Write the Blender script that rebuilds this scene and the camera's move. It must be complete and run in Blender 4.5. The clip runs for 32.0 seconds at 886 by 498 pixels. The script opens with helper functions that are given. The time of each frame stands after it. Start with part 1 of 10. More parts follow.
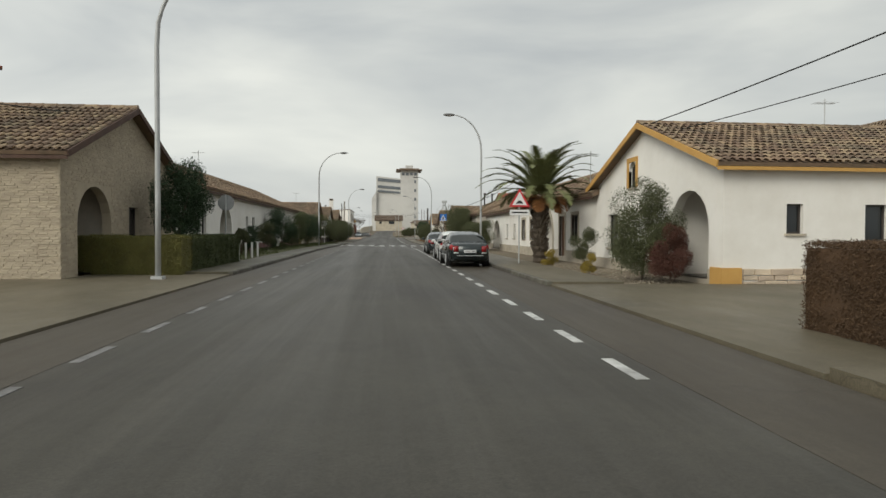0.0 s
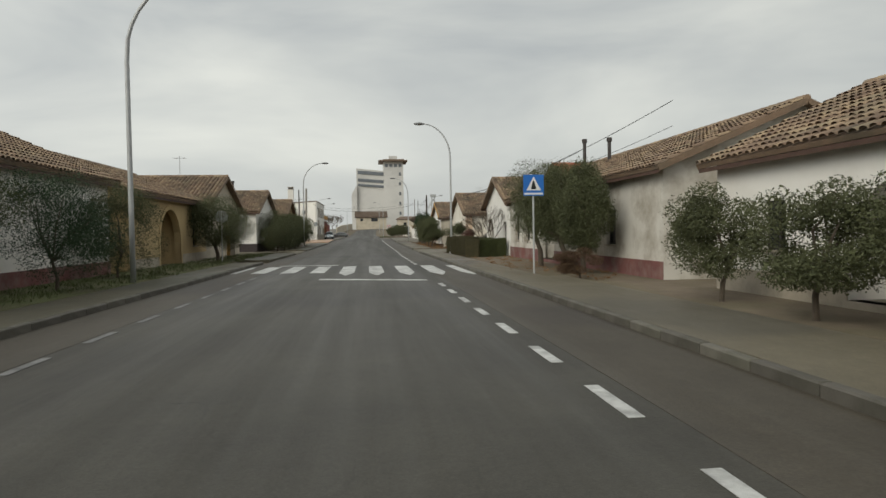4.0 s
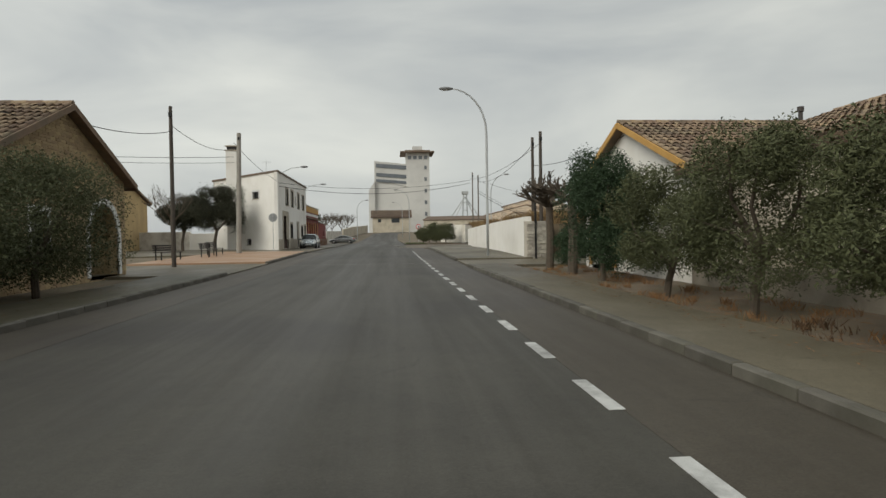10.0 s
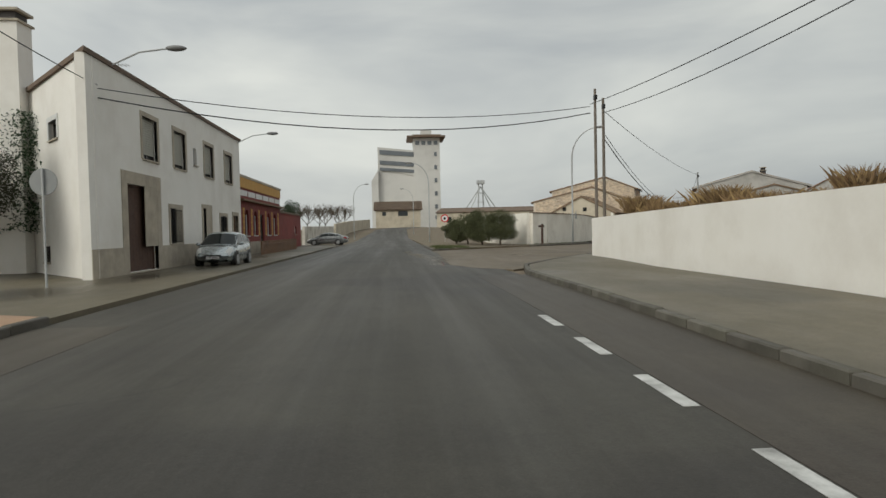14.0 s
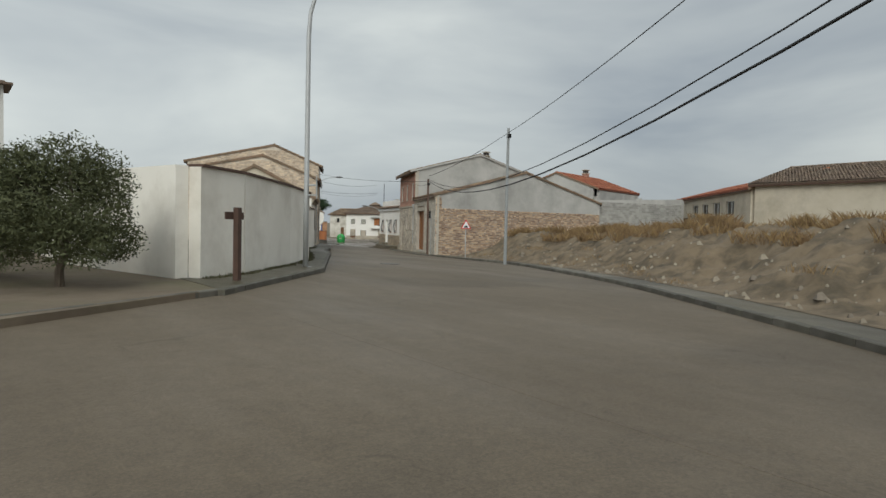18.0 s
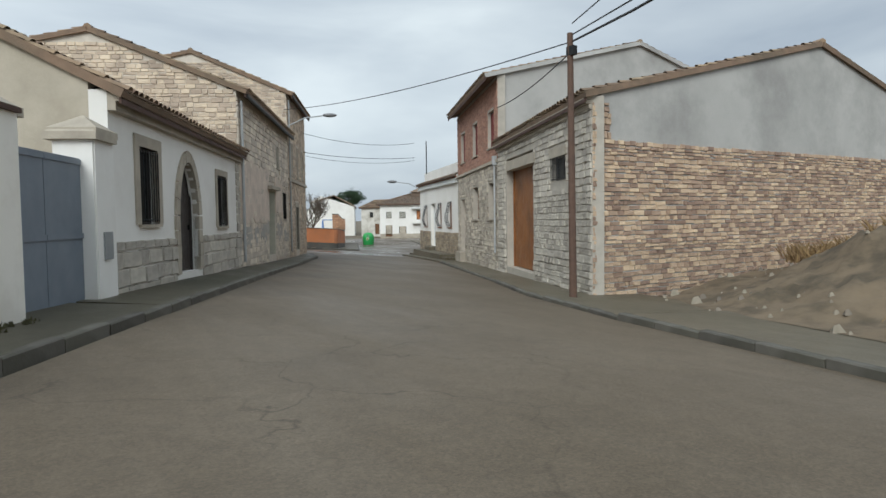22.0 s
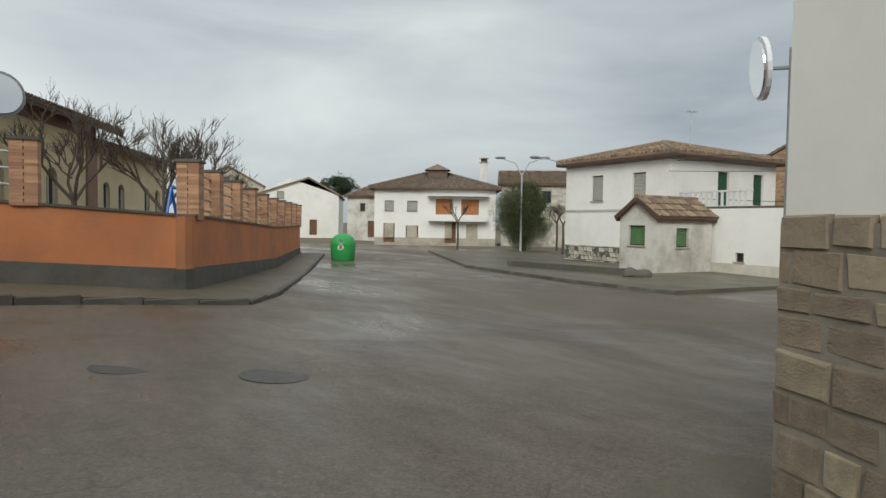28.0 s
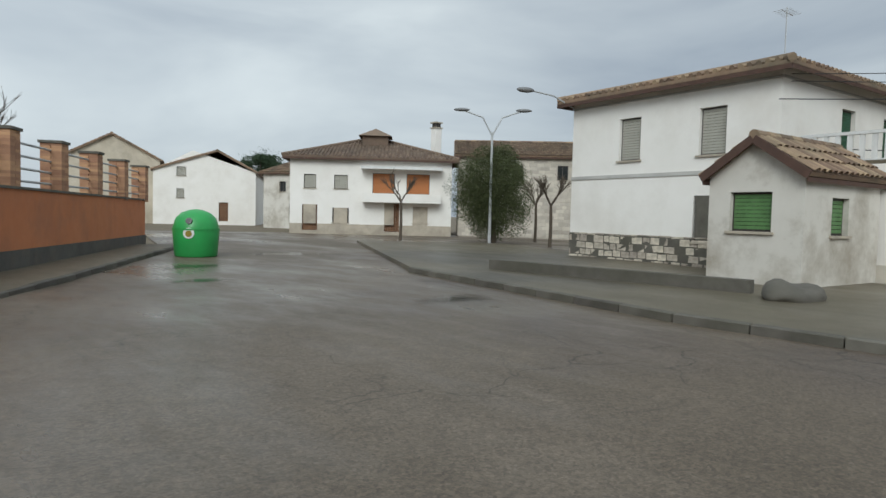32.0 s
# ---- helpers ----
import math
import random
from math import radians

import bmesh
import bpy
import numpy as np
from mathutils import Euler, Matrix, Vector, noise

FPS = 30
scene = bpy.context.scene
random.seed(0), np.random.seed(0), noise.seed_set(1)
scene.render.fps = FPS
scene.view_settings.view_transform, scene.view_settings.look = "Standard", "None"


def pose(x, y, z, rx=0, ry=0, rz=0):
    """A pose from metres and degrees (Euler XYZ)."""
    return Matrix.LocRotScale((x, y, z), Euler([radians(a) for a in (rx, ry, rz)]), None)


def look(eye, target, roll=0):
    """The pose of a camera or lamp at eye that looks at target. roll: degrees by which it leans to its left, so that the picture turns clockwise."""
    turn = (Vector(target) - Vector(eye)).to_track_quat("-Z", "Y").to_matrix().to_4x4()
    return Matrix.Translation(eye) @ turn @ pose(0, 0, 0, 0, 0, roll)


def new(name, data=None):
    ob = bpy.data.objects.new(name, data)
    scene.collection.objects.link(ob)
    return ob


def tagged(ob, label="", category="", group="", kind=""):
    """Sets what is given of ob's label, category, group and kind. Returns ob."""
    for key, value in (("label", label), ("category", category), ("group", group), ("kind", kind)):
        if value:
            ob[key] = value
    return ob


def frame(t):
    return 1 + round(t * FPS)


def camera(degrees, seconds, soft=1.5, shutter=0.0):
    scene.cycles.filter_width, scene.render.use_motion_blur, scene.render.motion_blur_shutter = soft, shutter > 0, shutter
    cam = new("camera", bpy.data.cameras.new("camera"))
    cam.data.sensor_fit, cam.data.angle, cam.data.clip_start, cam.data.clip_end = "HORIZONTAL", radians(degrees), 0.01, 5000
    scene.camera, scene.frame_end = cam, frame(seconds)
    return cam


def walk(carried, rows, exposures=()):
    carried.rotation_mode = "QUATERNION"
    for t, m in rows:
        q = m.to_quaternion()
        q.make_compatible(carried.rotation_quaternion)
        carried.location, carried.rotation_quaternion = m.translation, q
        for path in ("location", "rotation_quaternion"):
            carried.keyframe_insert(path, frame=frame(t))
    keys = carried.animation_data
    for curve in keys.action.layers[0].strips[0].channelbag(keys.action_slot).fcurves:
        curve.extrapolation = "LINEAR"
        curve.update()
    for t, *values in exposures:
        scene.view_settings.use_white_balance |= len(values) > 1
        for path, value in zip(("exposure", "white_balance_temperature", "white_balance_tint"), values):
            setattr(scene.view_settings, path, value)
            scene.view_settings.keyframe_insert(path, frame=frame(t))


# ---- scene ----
cam = camera(69.98, 32.0)
PATH = [
    (0.0, look((0.376, -2.106, 1.484), (1.292, 7.849, 1.244), 0.30)),
    (0.5, look((0.416, 3.947, 1.501), (1.340, 13.901, 1.252), 0.02)),
    (1.0, look((0.504, 10.579, 1.528), (1.397, 20.535, 1.248), 0.10)),
    (1.5, look((0.544, 16.336, 1.566), (1.376, 26.298, 1.325), 0.20)),
    (2.0, look((0.685, 20.875, 1.589), (1.585, 30.831, 1.331), 1.25)),
    (2.5, look((0.701, 25.930, 1.626), (1.675, 35.880, 1.380), 0.30)),
    (4.5, look((1.063, 47.955, 1.700), (2.235, 57.881, 1.376), -0.89)),
    (5.0, look((1.260, 54.232, 1.690), (2.287, 64.171, 1.293), -0.90)),
    (5.5, look((1.459, 60.1, 1.672), (2.381, 70.05, 1.311), -1.38)),
    (6.0, look((1.565, 64.85, 1.660), (2.430, 74.808, 1.967), -0.36)),
    (6.2, look((1.53, 66.7, 1.65), (2.38, 76.66, 1.38), -0.4)),
    (6.5, look((1.499, 69.35, 1.638), (2.344, 79.296, 1.037), -0.43)),
    (7.0, look((1.477, 74.356, 1.612), (2.351, 84.316, 1.412), -1.32)),
    (7.5, look((1.510, 79.068, 1.589), (2.260, 89.036, 1.330), -1.05)),
    (8.0, look((1.512, 83.945, 1.564), (2.253, 93.914, 1.303), -0.83)),
    (8.5, look((1.493, 88.449, 1.539), (2.249, 98.416, 1.239), -0.78)),
    (9.0, look((1.407, 93.517, 1.518), (2.199, 103.478, 1.142), -0.92)),
    (9.5, look((1.427, 97.849, 1.508), (2.247, 107.813, 1.300), -0.61)),
    (10.0, look((1.429, 102.539, 1.511), (2.278, 112.500, 1.299), -0.86)),
    (10.5, look((1.370, 107.009, 1.527), (2.163, 116.975, 1.283), -0.89)),
    (11.0, look((1.371, 111.854, 1.555), (2.114, 121.823, 1.296), -0.90)),
    (11.5, look((1.363, 116.265, 1.583), (2.120, 126.235, 1.402), -0.96)),
    (12.0, look((1.320, 121.464, 1.608), (2.066, 131.433, 1.330), -0.77)),
    (12.5, look((1.282, 126.050, 1.635), (2.033, 136.017, 1.352), -0.79)),
    (13.0, look((1.200, 131.070, 1.660), (1.942, 141.038, 1.373), -1.20)),
    (13.5, look((1.073, 135.299, 1.686), (1.842, 145.265, 1.398), -1.27)),
    (15.5, look((0.456, 153.168, 1.881), (1.223, 163.131, 1.484), -1.03)),
    (16.0, look((0.693, 156.264, 1.886), (1.730, 166.191, 1.274), 1.07)),
    (16.5, look((1.468, 161.503, 1.882), (3.296, 171.325, 1.467), 0.10)),
    (17.0, look((2.952, 166.849, 1.870), (6.479, 176.189, 1.296), -0.22)),
    (17.5, look((5.127, 171.482, 1.850), (10.228, 180.075, 1.465), 3.72)),
    (18.0, look((7.524, 175.301, 1.823), (13.709, 183.150, 1.439), 1.33)),
    (18.5, look((10.138, 178.457, 1.788), (16.679, 186.012, 1.434), 0.73)),
    (19.0, look((12.669, 181.810, 1.737), (19.267, 189.316, 1.364), -0.14)),
    (19.5, look((14.983, 185.000, 1.684), (21.444, 192.624, 1.315), 1.12)),
    (20.0, look((17.327, 188.627, 1.615), (23.645, 196.364, 1.134), 0.73)),
    (20.5, look((19.774, 192.474, 1.551), (25.905, 200.361, 1.096), 0.61)),
    (21.0, look((22.309, 196.648, 1.472), (28.134, 204.762, 0.992), 0.09)),
    (21.5, look((24.645, 200.678, 1.382), (30.236, 208.947, 0.784), 0.09)),
    (22.0, look((26.961, 204.942, 1.274), (32.529, 213.236, 0.804), -0.78)),
    (22.5, look((29.129, 208.802, 1.157), (34.660, 217.121, 0.716), -1.10)),
    (23.0, look((31.274, 212.609, 1.036), (36.698, 220.997, 0.583), -0.53)),
    (23.5, look((33.311, 215.877, 0.895), (38.687, 224.296, 0.424), -0.90)),
    (24.0, look((35.291, 219.593, 0.764), (40.666, 228.010, 0.246), -0.55)),
    (24.5, look((36.842, 222.890, 0.649), (42.216, 231.309, 0.157), -0.39)),
    (25.0, look((38.496, 226.191, 0.562), (43.866, 234.616, 0.134), -0.29)),
    (25.5, look((40.075, 229.228, 0.476), (45.400, 237.681, 0.052), -0.77)),
    (27.5, look((45.983, 239.424, 0.467), (51.455, 247.780, -0.015), 0.31)),
    (28.0, look((47.477, 241.744, 0.418), (53.044, 250.042, 0.017), 0.86)),
    (28.5, look((47.998, 243.400, 0.364), (53.723, 251.587, -0.094), 0.86)),
    (29.0, look((49.103, 245.108, 0.284), (55.064, 253.106, -0.421), 1.17)),
    (29.5, look((50.615, 246.835, 0.192), (56.871, 254.613, -0.419), 1.47)),
    (30.0, look((51.889, 248.442, 0.099), (58.391, 256.011, -0.561), 1.37)),
    (30.5, look((52.827, 249.768, 0.006), (59.436, 257.262, -0.406), 1.62)),
    (31.0, look((54.028, 251.149, -0.086), (60.540, 258.726, -0.512), 1.84)),
    (31.5, look((55.123, 252.326, -0.175), (61.500, 260.013, -0.675), 1.62)),
    (32.0, look((56.221, 253.756, -0.261), (62.465, 261.550, -0.774), 1.40)),
]
walk(cam, PATH, [(0.0, 0.1, 6650, 5), (3.0, 0.02, 6650, 5), (13.5, -0.07, 6600, 5), (16.0, 0.0, 6500, 4), (17.2, 0.0, 6500, 4), (19.0, 0.0, 5900, 4), (21.5, 0.22, 5850, 4), (24.0, 0.5, 5800, 5), (25.5, 0.5, 5700, 5), (27.5, 0.12, 6250, 4), (28.5, 0.1, 6150, 4), (30.0, 0.12, 5900, 4), (32.0, 0.1, 5900, 4)])

# ---------------------------------------------------------------- world and light
world = bpy.data.worlds.new("world")
scene.world = world
world.use_nodes = True
wn, wl = world.node_tree.nodes, world.node_tree.links
wn.clear()
w_out, w_bg = wn.new("ShaderNodeOutputWorld"), wn.new("ShaderNodeBackground")
w_sky, w_mix, w_map = wn.new("ShaderNodeTexSky"), wn.new("ShaderNodeMix"), wn.new("ShaderNodeMapping")
w_tc, w_noise, w_ramp = wn.new("ShaderNodeTexCoord"), wn.new("ShaderNodeTexNoise"), wn.new("ShaderNodeValToRGB")
w_sky.sky_type, w_sky.sun_disc, w_sky.sun_elevation, w_sky.sun_rotation = "NISHITA", False, radians(34), radians(-132)
w_sky.air_density, w_sky.dust_density = 1.0, 3.0
w_mix.data_type = "RGBA"
w_mix.inputs[0].default_value = 0.9
w_map.inputs["Scale"].default_value = (1.0, 1.0, 3.4)
w_noise.inputs["Scale"].default_value, w_noise.inputs["Detail"].default_value = 1.7, 5.0
w_noise.inputs["Roughness"].default_value, w_noise.inputs["Distortion"].default_value = 0.5, 0.4
w_ramp.color_ramp.elements[0].position, w_ramp.color_ramp.elements[1].position = 0.3, 0.72
w_ramp.color_ramp.elements[0].color, w_ramp.color_ramp.elements[1].color = (4.7, 5.0, 5.5, 1), (9.6, 9.6, 9.3, 1)
wl.new(w_tc.outputs["Generated"], w_map.inputs[0])
wl.new(w_map.outputs[0], w_noise.inputs[0])
wl.new(w_noise.outputs[0], w_ramp.inputs[0])
wl.new(w_sky.outputs[0], w_mix.inputs[6])
w_sep, w_rng, w_mul = wn.new("ShaderNodeSeparateXYZ"), wn.new("ShaderNodeMapRange"), wn.new("ShaderNodeMix")
w_mul.data_type, w_mul.blend_type = "RGBA", "MULTIPLY"
w_mul.inputs[0].default_value = 1.0
for k, val in enumerate((-1.0, 1.0, 1.2, 0.88)):
    w_rng.inputs[k + 1].default_value = val
wl.new(w_tc.outputs["Generated"], w_sep.inputs[0])
wl.new(w_sep.outputs[0], w_rng.inputs[0])
wl.new(w_ramp.outputs[0], w_mul.inputs[6])
wl.new(w_rng.outputs[0], w_mul.inputs[7])
# an overcast sky is brightest overhead
w_top, w_top2 = wn.new("ShaderNodeMapRange"), wn.new("ShaderNodeMix")
w_top.interpolation_type = "SMOOTHSTEP"
for k, val in enumerate((0.42, 0.95, 1.0, 1.35)):
    w_top.inputs[k + 1].default_value = val
w_top2.data_type, w_top2.blend_type = "RGBA", "MULTIPLY"
w_top2.inputs[0].default_value = 1.0
wl.new(w_sep.outputs[2], w_top.inputs[0])
wl.new(w_mul.outputs[2], w_top2.inputs[6])
wl.new(w_top.outputs[0], w_top2.inputs[7])
wl.new(w_top2.outputs[2], w_mix.inputs[7])
wl.new(w_mix.outputs[2], w_bg.inputs[0])
wl.new(w_bg.outputs[0], w_out.inputs[0])
w_bg.inputs[1].default_value = 0.08
sun = new("sun", bpy.data.lights.new("sun", "SUN"))
sun.data.energy, sun.data.angle, sun.data.color = 1.6, radians(30), (1.0, 0.96, 0.9)
sun.matrix_world = look((-56, 50, 50), (0, 100, 0))


# ---------------------------------------------------------------- materials
def material(name, c1, c2=None, scale=3.0, rough=0.85, bump=0.15, bscale=40.0, metal=0.0, island=0.0, rand=0.0,
             stain=None, sscale=0.35, samount=0.5, wet=0.0, coord="Object"):
    """A procedural surface: two tones over a coarse noise, stains at a larger scale, fine relief."""
    m = bpy.data.materials.new(name)
    m.use_nodes = True
    n, l = m.node_tree.nodes, m.node_tree.links
    b = n["Principled BSDF"]
    b.inputs["Metallic"].default_value = metal
    tc = n.new("ShaderNodeTexCoord")
    c2 = c2 or tuple(x * 0.8 for x in c1)

    def noise_tex(s, detail=5.0, r=0.6):
        t = n.new("ShaderNodeTexNoise")
        t.inputs["Scale"].default_value, t.inputs["Detail"].default_value, t.inputs["Roughness"].default_value = s, detail, r
        l.new(tc.outputs[coord], t.inputs["Vector"])
        return t

    def mixed(fac, a, bb):
        x = n.new("ShaderNodeMix")
        x.data_type = "RGBA"
        for v, k in ((fac, 0), (a, 6), (bb, 7)):
            if isinstance(v, (int, float)):
                x.inputs[k].default_value = v
            elif isinstance(v, tuple):
                x.inputs[k].default_value = (*v, 1)
            else:
                l.new(v, x.inputs[k])
        return x.outputs[2]

    def spread(sock, lo, hi, a=0.0, z=1.0):
        x = n.new("ShaderNodeMapRange")
        for i, v in enumerate((lo, hi, a, z)):
            x.inputs[i + 1].default_value = v
        l.new(sock, x.inputs[0])
        return x.outputs[0]

    col = mixed(spread(noise_tex(scale).outputs[0], 0.3, 0.7), c1, c2)
    if stain:
        col = mixed(spread(noise_tex(sscale, 7.0, 0.65).outputs[0], 0.46, 0.68, 0.0, samount), col, stain)
    if island or rand:
        if island:
            g = n.new("ShaderNodeNewGeometry")
            src, amt = g.outputs["Random Per Island"], island
        else:
            g = n.new("ShaderNodeObjectInfo")
            src, amt = g.outputs["Random"], rand
        h = n.new("ShaderNodeHueSaturation")
        l.new(spread(src, 0, 1, 1 - amt, 1 + amt), h.inputs["Value"])
        l.new(spread(src, 0, 1, 0.5 - amt * 0.03, 0.5 + amt * 0.03), h.inputs["Hue"])
        l.new(col, h.inputs["Color"])
        col = h.outputs[0]
    l.new(col, b.inputs["Base Color"])
    if wet:
        l.new(spread(noise_tex(0.5, 6.0, 0.62).outputs[0], 0.35, 0.72, rough, rough - wet), b.inputs["Roughness"])
    else:
        l.new(spread(noise_tex(scale * 2.3).outputs[0], 0.3, 0.7, max(rough - 0.08, 0.02), min(rough + 0.08, 1)), b.inputs["Roughness"])
    if bump:
        bp = n.new("ShaderNodeBump")
        bp.inputs["Strength"].default_value, bp.inputs["Distance"].default_value = bump, 0.02
        l.new(noise_tex(bscale, 6.0, 0.65).outputs[0], bp.inputs["Height"])
        l.new(bp.outputs[0], b.inputs["Normal"])
    return m


def paving(name, c1, c2, light, stretch, crack=0.35, rough=(0.6, 0.3), speck=0.35, patch=None, crack_dark=0.55, spec=0.3, wet=(0.4, 0.78), pebble=0.12, seam=0.007):
    """A worn wet carriageway: two tones, long pale streaks, aggregate, cracks, patches and damp gloss."""
    m = bpy.data.materials.new(name)
    m.use_nodes = True
    n, l = m.node_tree.nodes, m.node_tree.links
    b = n["Principled BSDF"]
    tc = n.new("ShaderNodeTexCoord")

    def noise_at(scale, detail=5.0, r=0.6, vec=(1, 1, 1), turn=0.0):
        mp = n.new("ShaderNodeMapping")
        mp.inputs["Scale"].default_value = vec
        mp.inputs["Rotation"].default_value = (0, 0, turn)
        l.new(tc.outputs["Object"], mp.inputs[0])
        t = n.new("ShaderNodeTexNoise")
        t.inputs["Scale"].default_value, t.inputs["Detail"].default_value, t.inputs["Roughness"].default_value = scale, detail, r
        l.new(mp.outputs[0], t.inputs["Vector"])
        return t.outputs[0]

    def spread(sock, lo, hi, a=0.0, z=1.0):
        x = n.new("ShaderNodeMapRange")
        for i, v in enumerate((lo, hi, a, z)):
            x.inputs[i + 1].default_value = v
        l.new(sock, x.inputs[0])
        return x.outputs[0]

    def mixed(fac, a, bb, mode="MIX"):
        x = n.new("ShaderNodeMix")
        x.data_type, x.blend_type = "RGBA", mode
        for v, k in ((fac, 0), (a, 6), (bb, 7)):
            if isinstance(v, (int, float)):
                x.inputs[k].default_value = v
            elif isinstance(v, tuple):
                x.inputs[k].default_value = (*v, 1)
            else:
                l.new(v, x.inputs[k])
        return x.outputs[2]

    col = mixed(spread(noise_at(0.35, 6.0, 0.65), 0.35, 0.65), c1, c2)
    col = mixed(spread(noise_at(1.0, 4.0, 0.6, stretch[0], stretch[1]), 0.5, 0.75, 0.0, 0.45), col, light)
    if patch:
        col = mixed(spread(noise_at(0.11, 3.0, 0.5), 0.55, 0.6, 0.0, 0.7), col, patch)
    grit = noise_at(55.0, 3.0, 0.7)
    col = mixed(speck, col, spread(grit, 0.3, 0.7, 0.55, 1.45), "MULTIPLY")
    mid = noise_at(4.0, 6.0, 0.75)
    col = mixed(0.4, col, spread(mid, 0.3, 0.7, 0.7, 1.3), "MULTIPLY")
    # stones of the aggregate, each with its own tone
    pb = n.new("ShaderNodeTexVoronoi")
    pb.inputs["Scale"].default_value = 38.0
    l.new(tc.outputs["Object"], pb.inputs["Vector"])
    tone = n.new("ShaderNodeSeparateColor")
    l.new(pb.outputs["Color"], tone.inputs[0])
    col = mixed(pebble, col, spread(tone.outputs[0], 0.0, 1.0, 0.35, 1.75), "MULTIPLY")
    col = mixed(spread(tone.outputs[1], 0.93, 0.98, 0.0, pebble), col, light)
    # cracks along warped cells
    mp = n.new("ShaderNodeMapping")
    wob = n.new("ShaderNodeTexNoise")
    wob.inputs["Scale"].default_value, wob.inputs["Detail"].default_value = 0.9, 5.0
    l.new(tc.outputs["Object"], wob.inputs["Vector"])
    add = n.new("ShaderNodeVectorMath")
    add.operation = "MULTIPLY_ADD"
    add.inputs[1].default_value = (1.6, 1.6, 0)
    l.new(wob.outputs["Color"], add.inputs[0])
    l.new(tc.outputs["Object"], add.inputs[2])
    vo = n.new("ShaderNodeTexVoronoi")
    vo.feature = "DISTANCE_TO_EDGE"
    vo.inputs["Scale"].default_value = crack
    l.new(add.outputs[0], vo.inputs["Vector"])
    line = spread(vo.outputs["Distance"], 0.0, seam, 1.0, 0.0)
    gate = spread(noise_at(0.22, 3.0), 0.5, 0.6)
    ml = n.new("ShaderNodeMath")
    ml.operation = "MULTIPLY"
    l.new(line, ml.inputs[0])
    l.new(gate, ml.inputs[1])
    m2 = n.new("ShaderNodeMath")
    m2.operation = "MULTIPLY"
    l.new(ml.outputs[0], m2.inputs[0])
    m2.inputs[1].default_value = crack_dark
    col = mixed(m2.outputs[0], col, tuple(x * 0.35 for x in c1))
    l.new(col, b.inputs["Base Color"])
    l.new(spread(noise_at(0.3, 6.0, 0.7, stretch[0], stretch[1]), wet[0], wet[1], rough[0], rough[1]), b.inputs["Roughness"])
    b.inputs["Specular IOR Level"].default_value = spec
    bp = n.new("ShaderNodeBump")
    bp.inputs["Strength"].default_value, bp.inputs["Distance"].default_value = 0.35, 0.012
    l.new(mixed(0.5, grit, mid), bp.inputs["Height"])
    l.new(bp.outputs[0], b.inputs["Normal"])
    return m


M = {}
M["asphalt"] = paving("asphalt", (0.041, 0.037, 0.030), (0.060, 0.055, 0.044), (0.094, 0.087, 0.073), ((1.5, 0.045, 1), 0.0), 0.3, (0.62, 0.36), 0.5, patch=(0.034, 0.03, 0.026))
M["strip_asphalt"] = paving("parking_strip_asphalt", (0.055, 0.046, 0.034), (0.07, 0.059, 0.044), (0.088, 0.077, 0.061), ((1.2, 0.06, 1), 0.0), 0.4, (0.62, 0.4), 0.55, patch=(0.044, 0.036, 0.029))
M["old_asphalt"] = paving("worn_lane_surface", (0.118, 0.092, 0.062), (0.146, 0.116, 0.081), (0.17, 0.14, 0.104), ((0.7, 0.14, 1), 0.5), 0.45, (0.7, 0.4), 0.45, patch=(0.1, 0.08, 0.057), pebble=0.14, seam=0.009)
M["square_paving"] = paving("worn_square_surface", (0.1, 0.078, 0.054), (0.128, 0.101, 0.072), (0.2, 0.168, 0.13), ((0.5, 0.2, 1), 0.5), 0.65, (0.62, 0.16), 0.75, patch=(0.088, 0.068, 0.053), crack_dark=0.95, spec=0.4, wet=(0.45, 0.66), pebble=0.34, seam=0.011)
M["concrete"] = paving("pavement_concrete", (0.142, 0.122, 0.084), (0.106, 0.091, 0.062), (0.18, 0.157, 0.118), ((0.6, 0.25, 1), 0.0), 0.6, (0.6, 0.28), 0.45, patch=(0.075, 0.067, 0.051))
M["mossy_paving"] = paving("mossy_pavement", (0.094, 0.083, 0.054), (0.068, 0.061, 0.04), (0.12, 0.105, 0.075), ((0.6, 0.25, 1), 0.0), 0.6, (0.6, 0.25), 0.45, patch=(0.052, 0.05, 0.03))
M["kerb"] = material("kerb_stone", (0.13, 0.119, 0.098), (0.085, 0.078, 0.064), 2.5, 0.75, 0.4, 30, stain=(0.075, 0.07, 0.05), sscale=0.5, samount=0.8, rand=0.22)
M["terracotta"] = material("terracotta_paving", (0.42, 0.27, 0.16), (0.34, 0.2, 0.12), 2.0, 0.6, 0.3, 40, wet=0.25, rand=0.15)
M["soil"] = material("soil", (0.19, 0.15, 0.105), (0.13, 0.10, 0.07), 1.1, 0.95, 0.9, 14, stain=(0.10, 0.10, 0.045), sscale=0.3, samount=0.6)
M["sand"] = material("bank_earth", (0.2, 0.15, 0.095), (0.125, 0.093, 0.058), 1.3, 0.95, 1.0, 5, stain=(0.07, 0.056, 0.036), sscale=1.3, samount=0.9)
M["paint"] = material("road_paint", (0.62, 0.62, 0.6), (0.42, 0.42, 0.4), 5.0, 0.6, 0.3, 60, stain=(0.14, 0.135, 0.13), sscale=2.2, samount=0.75)
M["faint_paint"] = material("worn_road_paint", (0.24, 0.235, 0.23), (0.14, 0.137, 0.135), 5.0, 0.6, 0.3, 60, stain=(0.08, 0.078, 0.077), sscale=1.6, samount=0.95)
